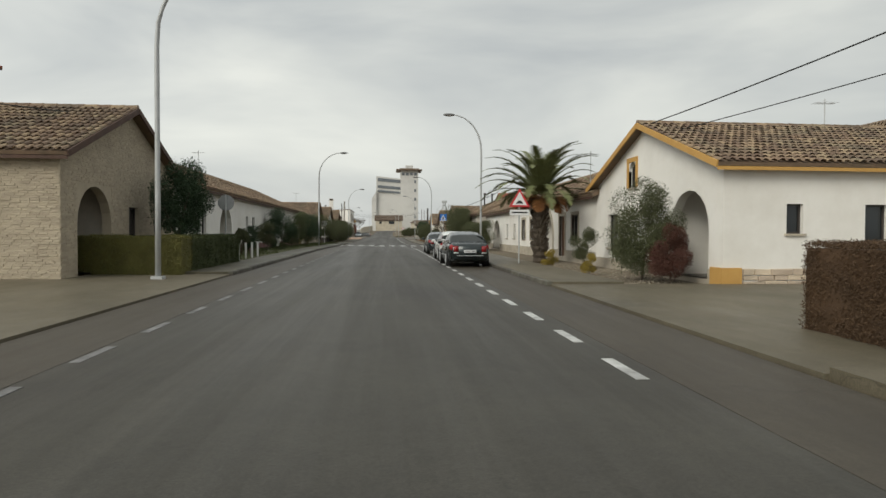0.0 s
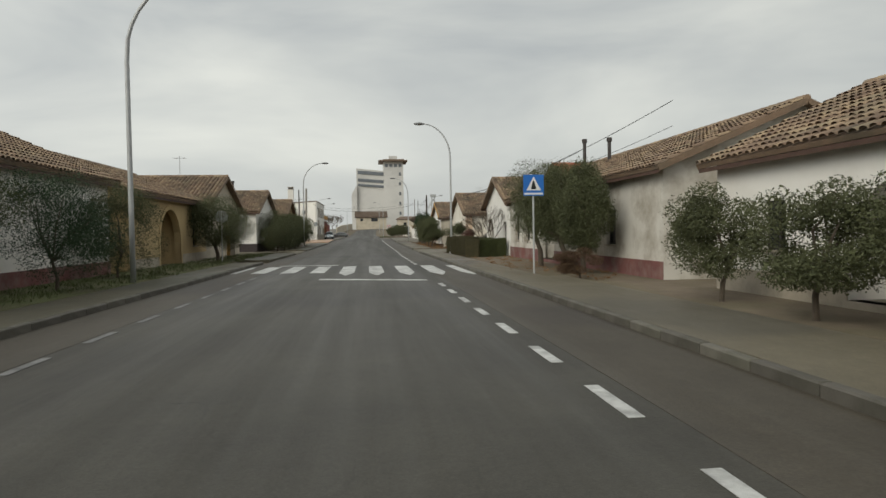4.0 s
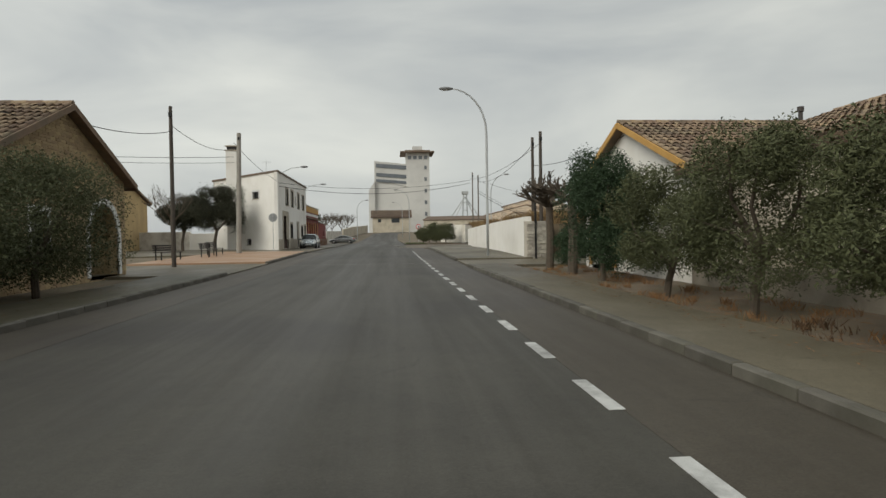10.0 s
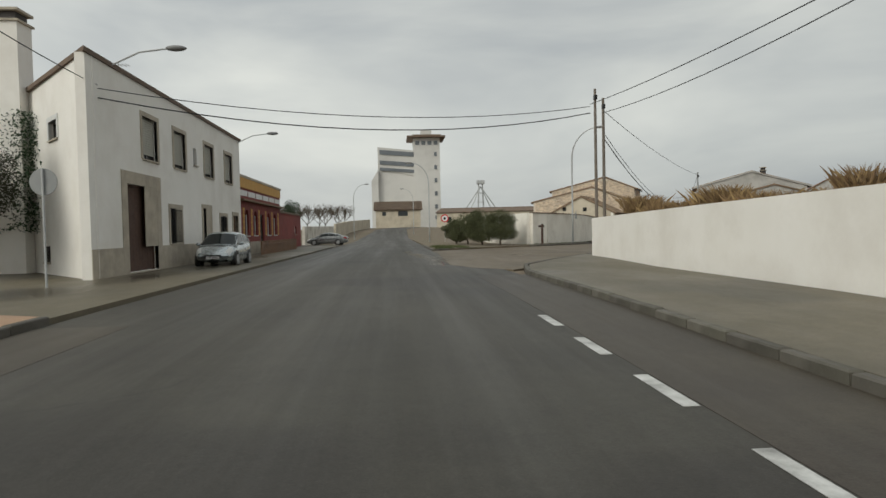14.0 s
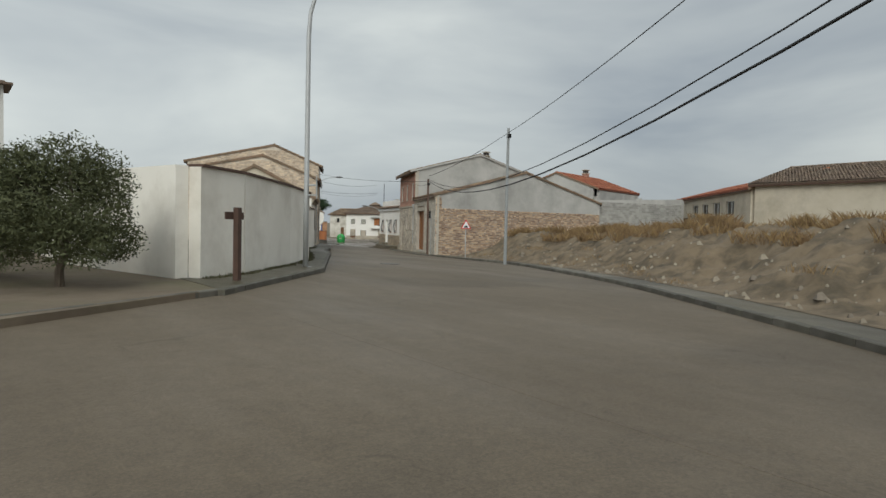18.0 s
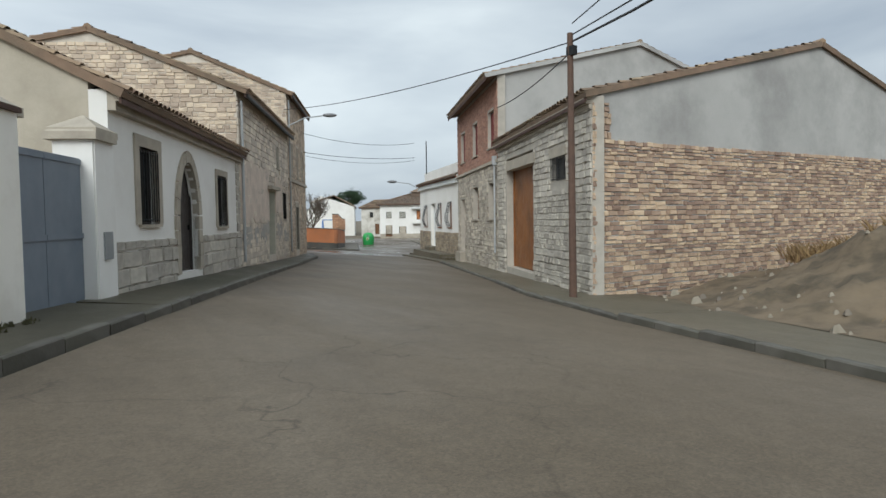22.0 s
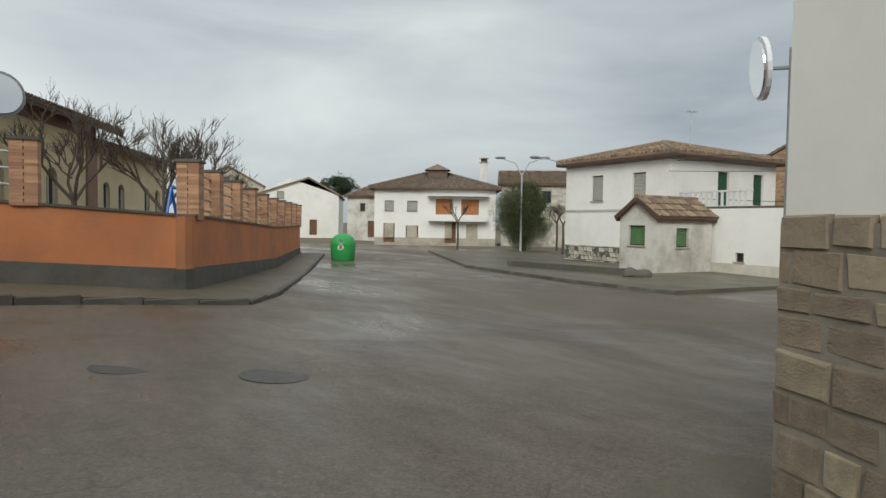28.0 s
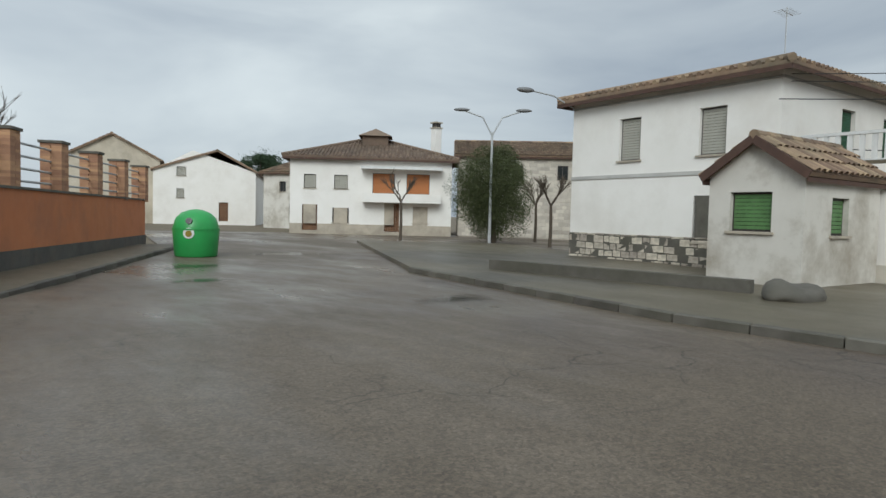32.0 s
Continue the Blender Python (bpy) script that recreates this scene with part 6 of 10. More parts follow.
# west garden strip
for i, (x, y, r, h, mt) in enumerate(((-7.6, 36.4, 0.6, 1.8, "laurel"), (-7.5, 41.2, 0.75, 2.0, "olive"), (-7.7, 44.0, 0.7, 1.7, "laurel"), (-7.5, 47.8, 1.3, 3.3, "laurel"), (-7.3, 51.0, 0.8, 2.2, "olive"),
                                       (-7.4, 55.6, 1.5, 3.2, "hedge"), (-7.2, 59.6, 1.6, 3.4, "laurel"), (-7.6, 64.8, 1.6, 3.3, "olive"), (-7.5, 33.6, 0.4, 1.6, "olive"))):
    bush("shrub", "dense evergreen garden shrub before the white house", x, y, r, r, h, mt, 4500 if r < 1 else 9000, 0.065, m=18, trunk=0.05, category="shrub", seed=i)
bush("shrub", "low green cushion plant on the verge", -6.9, 43.2, 0.45, 0.45, 0.6, "hedge", 1200, 0.06, low=0.0, m=6, trunk=0.02, category="shrub")
bush("olive_tree", OL, -7.7, 79.6, 2.1, 2.3, 3.9, "olive", 13000, 0.09, low=0.7, m=34, trunk=0.12, group="street olives")
for i, y in enumerate((101.6, 105.8, 110.3, 114.8, 119.2)):
    bush("olive_tree", OL, -7.4 + 0.1 * (i % 2), y, 1.9, 2.6, 3.7 - 0.1 * (i % 3), "olive", 13000, 0.09, low=0.1, m=38, trunk=0.1, seed=i, group="street olives")
# east side
bush("olive_tree", "dense dark olive behind the crossing sign", 8.6, 64.0, 1.1, 1.5, 4.0, "olive", 11000, 0.085, low=0.5, m=30, trunk=0.1, seed=9, group="street olives")
bush("shrub", "low brown leaved shrub on the verge", 7.6, 61.6, 0.75, 0.9, 0.95, "brown_hedge", 3500, 0.06, low=0.05, m=14, trunk=0.03, category="shrub")
for i, (x, y, r, h) in enumerate(((8.6, 69.7, 1.9, 4.5), (8.7, 66.6, 1.8, 4.3))):
    bush("olive_tree", "spreading olive tree with forked trunk before the row house", x, y, r, r + 0.3, h, "olive", 13000, 0.085, low=1.0, m=34, trunk=0.13, seed=i, group="street olives")
for x, y, h in ((8.2, 48.6, 2.5), (8.2, 51.6, 2.2), (8.3, 54.6, 2.4)):
    bush("olive_tree", "small olive before the long white house", x, y, 1.2, 1.4, h, "olive", 6000, 0.085, low=0.4, m=20, trunk=0.06, group="street olives")
hedge("low brownish clipped hedge round a front garden", [(6.9, 90.2), (6.9, 81.2)], 0.9, 1.2, "olive_brown_hedge", 2200, seed=4)
hedge("low dark hedge closing the front garden", [(7.8, 81.4), (9.7, 81.9)], 0.7, 1.1, "hedge", 2200, seed=6)
bush("shrub", "loose olive shrub at the garden's corner", 7.6, 90.3, 1.0, 0.9, 2.3, "olive", 4500, 0.075, m=16, trunk=0.04, category="shrub")
bush("shrub", "reddish shrub in the front garden", 8.6, 88.4, 0.8, 0.9, 1.8, "photinia", 3000, 0.07, m=12, trunk=0.04, category="shrub")
bare_tree("small bare fruit tree in the front garden", 8.6, 84.8, 3.1, 0.75, 5, levels=4, trunk=0.06)
for i, (x, y) in enumerate(((7.7, 109.6), (7.6, 112.8), (7.6, 116.2))):
    bush("olive_tree", OL, x, y, 1.4, 1.4, 2.9 + 0.3 * (i % 2), "olive", 9000, 0.085, low=0.45, m=30, trunk=0.09, seed=i, group="street olives")
bush("olive_tree", "tall loose evergreen beside the pavement", 7.9, 121.2, 1.4, 1.7, 3.9, "laurel", 19000, 0.09, low=0.2, m=44, trunk=0.09)
bush("shrub", "evergreen shrub under the pollarded trees", 8.2, 125.6, 0.8, 1.0, 1.7, "laurel", 5500, 0.07, m=12, trunk=0.04, category="shrub")
bare_tree("gnarled pollarded tree with knotty spreading arms", 7.8, 127.3, 4.4, 1.0, 21, levels=4, trunk=0.17, fork=0.56, up=0.3, twigs=4, name="pollarded_tree", arms=7)
bare_tree("gnarled pollarded tree with knotty spreading arms", 7.9, 124.5, 4.5, 1.0, 22, levels=4, trunk=0.18, fork=0.56, up=0.3, twigs=4, name="pollarded_tree", arms=7)
# forecourt
bush("evergreen_tree", "dark pruned evergreen with bare stem on the forecourt", -14.3, 161.5, 2.8, 2.8, 5.9, "dark_evergreen", 17000, 0.14, low=1.9, m=34, trunk=0.17)
bush("evergreen_tree", "dark pruned evergreen with bare stem on the forecourt", -17.6, 163.0, 2.4, 2.4, 5.2, "dark_evergreen", 13000, 0.14, low=1.9, m=26, trunk=0.15)
bare_tree("bare climbing shrub with many thin stems by the white house", 9.0, 83.8, 3.9, 0.7, 13, levels=5, trunk=0.05, fork=0.15, up=0.8)
bare_tree("young bare tree on the forecourt", -12.3, 144.0, 5.2, 0.6, 9, levels=4, trunk=0.07, fork=0.4)
# fork
for i, (x, y, r, h) in enumerate(((9.2, 188.9, 1.6, 2.8), (8.1, 191.0, 1.7, 3.0), (7.2, 194.0, 1.6, 2.7), (6.6, 197.4, 1.3, 2.2))):
    bush("olive_tree", "dark olive bush by the fork", x, y, r, r, h, "olive", 9000, 0.095, low=0.3, m=26, trunk=0.09, seed=i, group="olives at the fork")
for i, (x, y) in enumerate(((-16, 300), (-12, 306), (-26, 312), (-21, 304), (-18.5, 309), (-24, 301), (-14, 312), (-29, 305))):
    bare_tree("leafless bushy tree at the far end of the road", x, y, 8.0, 0.8, 30 + i, levels=5, trunk=0.16, fork=0.2, up=0.6)
bush("cypress_tree", "narrow dark cypress beyond the outbuilding", -13.5, 216.5, 0.8, 0.8, 7.0, "laurel", 3500, 0.12, low=0.5, m=26, trunk=0.12)
bush("cypress_tree", "ragged dark evergreen beyond the outbuilding", -12.0, 223.0, 1.4, 1.2, 5.6, "laurel", 3500, 0.12, low=1.6, m=12, trunk=0.12)
# square
bush("evergreen_tree", "broad dark green cypress-like tree on the square", 81.4, 280.6, 2.5, 2.5, 5.6, "hedge", 22000, 0.12, low=0.2, m=60, trunk=0.2)
for i, (x, y, h) in enumerate(((77.8, 284.8, 4.6), (81.6, 276.4, 4.4), (85.8, 281.4, 4.6))):
    bare_tree("small pollarded bare tree on the square", x, y, h, 0.55, 50 + i, levels=4, trunk=0.1, fork=0.5)
for i, (x, y, h) in enumerate(((53.4, 270.8, 6.4), (56.2, 276.4, 5.8), (49.0, 265.8, 6.2), (51.6, 265.0, 6.0))):
    bare_tree("bare tree behind the orange wall", x, y, h, 0.75, 60 + i, levels=5, trunk=0.11, fork=0.35, up=0.7)
bush("pine_tree", "dark round pine far behind the roofs", 94.6, 347.6, 4.0, 3.4, 10.4, "laurel", 5000, 0.3, low=6.6, m=22, trunk=0.3)


# ---------------------------------------------------------------- street furniture
def street_lamp(x, y, toward, h=9.4, reach=2.0, label="tall galvanised street lamp with a curved arm", group="street lamps"):
    """A tapered post that bends over the road; toward: unit direction of the arm."""
    z = ground(x, y) + 0.1
    t = thing("street_lamp", x, y, z, label, "street lamp", group)
    pts = [(x, y, z)] + [(x, y, z + h * k) for k in (0.25, 0.5, 0.72)]
    for i in range(1, 9):
        a = math.pi / 2 * i / 8
        pts.append((x + toward[0] * reach * (1 - math.cos(a)), y + toward[1] * reach * (1 - math.cos(a)), z + h * 0.74 + h * 0.26 * math.sin(a)))
    smooth_shade(part("post", tube(pts, 0.08, 0.035, seg=10), "galv", t))
    bm = bmesh.new()
    box(bm, x - 0.16, x + 0.16, y - 0.16, y + 0.16, z - 0.1, z + 0.03)
    part("base_plate", bm, "galv", t)
    hx, hy, hz = pts[-1]
    bm = bmesh.new()
    m = Matrix.Translation((hx + toward[0] * 0.25, hy + toward[1] * 0.25, hz)) @ Matrix.Rotation(math.atan2(toward[1], toward[0]), 4, "Z") @ Matrix.Diagonal((0.42, 0.16, 0.1, 1))
    bmesh.ops.create_uvsphere(bm, u_segments=14, v_segments=8, radius=1, matrix=m)
    head = smooth_shade(part("head", bm, "lamp_head", t))
    bm = bmesh.new()
    bmesh.ops.create_uvsphere(bm, u_segments=12, v_segments=6, radius=1, matrix=Matrix.Translation((0, 0, -0.05)) @ m @ Matrix.Diagonal((0.7, 0.75, 0.7, 1)))
    smooth_shade(part("lens", bm, "frame_white", head))
    return t


for y in (41.4, 88.3, 138.0):
    street_lamp(7.0, y, (-1, 0))
for y in (17.0, 62.2, 114.4):
    street_lamp(-6.2, y, (1, 0), h=9.3, reach=2.2)
street_lamp(16.2, 193.1, (0.85, -0.5), h=9.7, reach=2.2)
street_lamp(5.0, 212.0, (-1, 0), h=9.0)
street_lamp(-5.6, 246.0, (1, 0), h=9.0)
street_lamp(5.0, 268.0, (-1, 0), h=9.0)


def wall_lamp(x, y, z, d):
    t = thing("wall_lamp", x, y, z, "street lamp on an arm fixed to a house wall", "street lamp", "wall lamps")
    e = (x + d[0] * 1.9, y + d[1] * 1.9, z + 0.55)
    part("arm", tube([(x, y, z), (x + d[0] * 0.9, y + d[1] * 0.9, z + 0.42), e], 0.03, seg=6), "galv", t)
    bm = bmesh.new()
    m = Matrix.Translation((e[0] + d[0] * 0.2, e[1] + d[1] * 0.2, e[2])) @ Matrix.Rotation(math.atan2(d[1], d[0]), 4, "Z") @ Matrix.Diagonal((0.36, 0.14, 0.1, 1))
    bmesh.ops.create_uvsphere(bm, u_segments=12, v_segments=8, radius=1, matrix=m)
    smooth_shade(part("head", bm, "lamp_head", t))


wall_lamp(-8.35, 162.0, 7.5, (1, 0))
wall_lamp(-8.4, 179.2, 7.3, (1, 0))
wall_lamp(50.9, 243.3, 3.4, (-0.95, 0.3))
wall_lamp(38.3, 235.6, 6.0, (0.88, -0.47))
wall_lamp(75.05, 269.55, 3.9, (-0.9, 0.35))


M["pole_concrete"] = material("pole_concrete", (0.36, 0.34, 0.3), (0.26, 0.245, 0.22), 3.0, 0.9, 0.4, 20)


def pole(x, y, h, mat="pole_wood", r=0.11, label="dark wooden cable pole", lean=(0, 0)):
    z = ground(x, y)
    t = thing("utility_pole", x, y, z, label, "pole", "cable poles")
    part("shaft", tube([(x, y, z - 0.3), (x + lean[0] * h, y + lean[1] * h, z + h)], r, r * 0.75, seg=9), mat, t)
    bm = bmesh.new()
    box(bm, x + lean[0] * h - 0.06, x + lean[0] * h + 0.06, y - 0.16, y + 0.06, z + h - 0.5, z + h - 0.3)
    part("insulator", bm, "iron", t)
    return t


pole(-8.7, 133.4, 7.6)
pole(-9.3, 149.0, 8.7, "pole_concrete", 0.2, "tall concrete cable pole with brackets", (0.02, 0))
pole(10.0, 139.6, 7.0)
pole(9.6, 136.0, 6.8)
pole(10.25, 168.5, 7.7, "grey_wood", 0.08, "weathered grey wooden cable pole")
pole(11.0, 169.6, 7.5, "grey_wood", 0.085, "weathered grey wooden cable pole")
pole(30.2, 198.9, 7.0, "sign_back", 0.09, "grey steel cable pole on the bank")
pole(37.4, 215.2, 6.0, "rust_pole", 0.09, "rusty brown cable pole before the stone barn", (-0.012, 0))


def cable(a, b, sag=0.6, r=0.012, label="black overhead cable between poles and houses"):
    a, b = Vector(a), Vector(b)
    pts = [a.lerp(b, i / 14) - Vector((0, 0, sag * 4 * (i / 14) * (1 - i / 14))) for i in range(15)]
    t = part("cable", tube(pts, r, seg=5), "cable")
    return tagged(t, label, "cable", "overhead cables")


cable((9.9, 20.6, 5.5), (16, -14, 9.0), 0.5, 0.02)
cable((10.2, 20.4, 5.1), (20, -12, 7.8), 0.4, 0.015)
cable((-8.9, 22.0, 5.6), (-30, 8, 7.6), 0.5, 0.02)
cable((-8.9, 22.0, 4.9), (-30, 6, 6.2), 0.5, 0.012)
cable((-8.9, 87.0, 5.5), (-10.5, 105, 4.9), 0.6, 0.016)
cable((-8.9, 87.0, 5.3), (-10.5, 105, 4.4), 0.7, 0.013)
cable((-8.9, 105.0, 5.6), (-9.5, 124, 5.4), 0.5, 0.016)
cable((-9.2, 124.0, 5.6), (-8.7, 133.4, 6.6), 0.3, 0.016)
cable((-8.7, 133.4, 6.9), (-9.4, 148.6, 7.9), 0.5, 0.016)
cable((-30, 128, 6.9), (-9.4, 148.6, 7.3), 0.7, 0.016)
cable((-30, 124, 6.3), (-9.4, 148.6, 6.9), 0.7, 0.013)
cable((-9.4, 148.6, 8.3), (-8.4, 161, 6.6), 0.3, 0.016)
cable((-8.4, 161, 6.2), (10.05, 168.6, 7.0), 0.9, 0.022)
cable((-8.4, 161, 6.5), (10.05, 168.6, 7.3), 0.7, 0.016)
cable((10.05, 168.6, 7.4), (9.6, 136.0, 6.4), 0.5, 0.015)
cable((11.0, 169.6, 7.2), (10.0, 139.6, 6.8), 0.7, 0.015)
cable((11.0, 169.6, 6.0), (37.4, 215.2, 5.2), 2.2, 0.024)
cable((11.0, 169.6, 6.25), (37.4, 215.2, 5.35), 2.1, 0.015)
cable((30.2, 198.9, 6.6), (11.0, 169.6, 7.3), 0.4, 0.014)
cable((30.2, 198.9, 6.6), (37.4, 215.2, 5.6), 0.2, 0.014)
cable((37.4, 215.2, 5.0), (44.2, 227.0, 6.0), 0.25, 0.016)
cable((37.4, 215.2, 5.2), (38.2, 236.2, 6.9), 0.3, 0.014)
cable((9.9, 85.5, 5.1), (9.9, 104.8, 5.0), 0.6, 0.016)
cable((9.9, 104.8, 5.1), (17, 74, 8.4), 0.7, 0.02)
cable((9.9, 104.8, 4.9), (18, 76, 7.4), 0.7, 0.014)
cable((9.9, 124.6, 5.0), (10.0, 139.6, 5.6), 0.3, 0.014)
cable((9.9, 105.4, 5.2), (16, 86, 7.2), 0.4, 0.016)
cable((41.0, 240.4, 6.4), (50.2, 243.0, 6.6), 0.35, 0.014)
cable((41.0, 240.4, 5.3), (50.2, 243.0, 5.6), 0.2, 0.016)
cable((41.0, 240.4, 5.1), (50.2, 243.0, 5.4), 0.3, 0.012)
cable((74.4, 261.8, 3.2), (91, 242, 4.6), 0.5, 0.014)
cable((74.4, 261.8, 1.9), (91, 240, 2.4), 0.5, 0.014)


def sign_post(x, y, h, d=(0, -1), kind="triangle", label="", size=0.42, name="traffic_sign"):
    """A sign on a steel post; d: the way its face looks."""
    z = ground(x, y) + 0.05
    t = thing(name, x, y, z, label, "sign")
    part("post", tube([(x, y, z - 0.2), (x, y, z + h)], 0.03, seg=8), "galv", t)
    side = Vector((-d[1], d[0], 0))
    f = Vector((d[0], d[1], 0))

    def plate(pts, off, mat, nm, thick=0.012, parent=t):
        bm = bmesh.new()
        a = [bm.verts.new(Vector((x, y, z)) + side * p[0] + Vector((0, 0, p[1])) + f * off) for p in pts]
        face = bm.faces.new(a)
        ext = bmesh.ops.extrude_face_region(bm, geom=[face])
        bmesh.ops.translate(bm, verts=[v for v in ext["geom"] if isinstance(v, bmesh.types.BMVert)], vec=-f * thick)
        bmesh.ops.recalc_face_normals(bm, faces=bm.faces)
        return part(nm, bm, mat, parent)

    def tri(r, zc):
        return [(r * math.sin(a), zc + r * math.cos(a)) for a in (0, 2 * math.pi / 3, 4 * math.pi / 3)]

    if kind == "triangle":
        zc = h - size * 0.95
        p = plate(tri(size, zc), 0.06, "sign_red", "plate")
        plate(tri(size * 0.72, zc), 0.066, "sign_white", "face", 0.004, p)
        plate([(-0.16, zc - 0.12), (0.16, zc - 0.12), (0.1, zc - 0.04), (0.03, zc + 0.02), (-0.05, zc + 0.0)], 0.07, "sign_black", "symbol", 0.003, p)
        if size > 0.5:
            q = plate([(-0.42, zc - 0.62), (0.42, zc - 0.62), (0.42, zc - 0.38), (-0.42, zc - 0.38)], 0.06, "sign_white", "lower_plate")
            plate([(-0.34, zc - 0.53), (0.34, zc - 0.53), (0.34, zc - 0.47), (-0.34, zc - 0.47)], 0.066, "sign_black", "bar", 0.003, q)
    elif kind == "square":
        s = size
        p = plate([(-s, h - 2 * s), (s, h - 2 * s), (s, h), (-s, h)], 0.06, "blue", "plate")
        plate([(-s * 0.9, h - 1.9 * s), (s * 0.9, h - 1.9 * s), (s * 0.9, h - 1.72 * s), (-s * 0.9, h - 1.72 * s)], 0.064, "sign_white", "stripe", 0.003, p)
        plate([(-s * 0.72, h - 1.5 * s), (s * 0.72, h - 1.5 * s), (0, h - 0.18 * s)], 0.066, "sign_white", "triangle", 0.004, p)
        plate([(-s * 0.26, h - 1.38 * s), (s * 0.26, h - 1.38 * s), (s * 0.04, h - 0.55 * s), (-s * 0.1, h - 0.6 * s)], 0.07, "sign_black", "symbol", 0.003, p)
    else:
        pts = [(size * math.sin(a * math.pi / 12), h - size + size * math.cos(a * math.pi / 12)) for a in range(24)]
        front = kind == "limit"
        p = plate(pts, 0.06, "sign_red" if front else "sign_back", "plate", 0.02)
        if front:
            plate([(q[0] * 0.72, h - size + (q[1] - h + size) * 0.72) for q in pts], 0.066, "sign_white", "face", 0.004, p)
            plate([(-0.12, h - size - 0.13), (0.12, h - size - 0.13), (0.12, h - size + 0.13), (-0.12, h - size + 0.13)], 0.07, "sign_black", "bar", 0.003, p)
    return t


sign_post(6.1, 24.6, 3.25, label="red and white triangular speed hump sign on a post", size=0.52)
sign_post(6.3, 62.3, 3.3, kind="square", label="blue square pedestrian crossing sign on a post", size=0.34)
sign_post(-7.2, 78.6, 2.9, (0, 1), "back", "grey back of a round sign on a post", 0.34)
sign_post(-6.2, 24.9, 2.9, (0, 1), "back", "grey back of a round sign on a post", 0.33)
sign_post(-8.4, 157.6, 3.2, (0, 1), "back", "grey back of a round sign on a post", 0.36)
sign_post(6.3, 206.5, 3.0, (0, -1), "limit", "round red rimmed limit sign on a post", 0.42)
sign_post(34.7, 207.4, 2.6, (-0.5, -0.86), label="triangular warning sign on the bank", size=0.42)
sign_post(53.6, 244.9, 4.2, (0.55, -0.83), "back", "galvanised post with a round mirror beside the white house", 0.4)

for i, y in enumerate((26.8, 28.2, 29.6, 31.0)):
    b = thing("bollard", -6.1, y, ground(-6.1, y) + 0.13, "thin white bollard on the pavement", "bollard", "white bollards")
    part("stem", tube([(-6.1, y, ground(-6.1, y) + 0.1), (-6.1, y, ground(-6.1, y) + 0.9)], 0.05, seg=8), "frame_white", b)


# bottle bank
def bottle_bank(x, y):
    z = ground(x, y)
    t = thing("recycling_bank", x, y, z, "bright green domed plastic bottle bank", "container")
    bm = bmesh.new()
    prof = [(0.0, 0.62), (0.06, 0.66), (0.85, 0.72), (1.0, 0.7), (1.25, 0.62), (1.42, 0.45), (1.52, 0.2), (1.54, 0.01)]
    rings = []
    for h, r in prof:
        rings.append([bm.verts.new((x + r * math.cos(a * math.pi / 12), y + r * math.sin(a * math.pi / 12), z + h)) for a in range(24)])
    for a, b in zip(rings, rings[1:]):
        for i in range(24):
            bm.faces.new((a[i], a[(i + 1) % 24], b[(i + 1) % 24], b[i]))
    bm.faces.new(rings[0][::-1]), bm.faces.new(rings[-1])
    smooth_shade(part("body", bm, "plastic_green", t))
    bm = bmesh.new()
    disc(bm, (x - 0.4, y - 0.56, z + 0.78), (-0.58, -0.8, 0.05), 0.17, 0.06)
    p = part("label_disc", bm, "sign_white", t, "round pale sticker")
    bm = bmesh.new()
    disc(bm, (x - 0.41, y - 0.58, z + 0.76), (-0.58, -0.8, 0.05), 0.1, 0.06)
    part("emblem", bm, "broom", p)
    bm = bmesh.new()
    disc(bm, (x - 0.38, y - 0.52, z + 1.16), (-0.55, -0.8, 0.3), 0.1, 0.1)
    part("opening", bm, "sign_black", t)
    bm = bmesh.new()
    disc(bm, (x, y, z + 0.9), (0, 0, 1), 0.735, 0.05, 24)
    part("rim", bm, "plastic_green", t)
    return t


bottle_bank(62.8, 274.8)


def bench(x, y, turn):
    z = ground(x, y) + 0.13
    t = thing("bench", 0, 0, 0, "dark slatted park bench on the forecourt", "bench", "forecourt benches")
    for i in range(4):
        bm = bmesh.new()
        box(bm, -0.8, 0.8, -0.22 + i * 0.12, -0.12 + i * 0.12, 0.42, 0.46)
        part("seat_slat", bm, "frame_dark", t)
    for i in range(3):
        bm = bmesh.new()
        box(bm, -0.8, 0.8, 0.26 + i * 0.03, 0.29 + i * 0.03, 0.52 + i * 0.12, 0.61 + i * 0.12)
        part("back_slat", bm, "frame_dark", t)
    for sx in (-0.65, 0.65):
        for yy in (-0.2, 0.24):
            bm = bmesh.new()
            box(bm, sx - 0.025, sx + 0.025, yy - 0.025, yy + 0.025, 0, 0.42 if yy < 0 else 0.86)
            part("leg", bm, "iron", t)
    t.matrix_basis = pose(x, y, z, 0, 0, turn)
    return t


bench(-10.2, 146.2, 80)
bench(-10.9, 139.2, 60)
bench(-9.6, 142.6, 85)


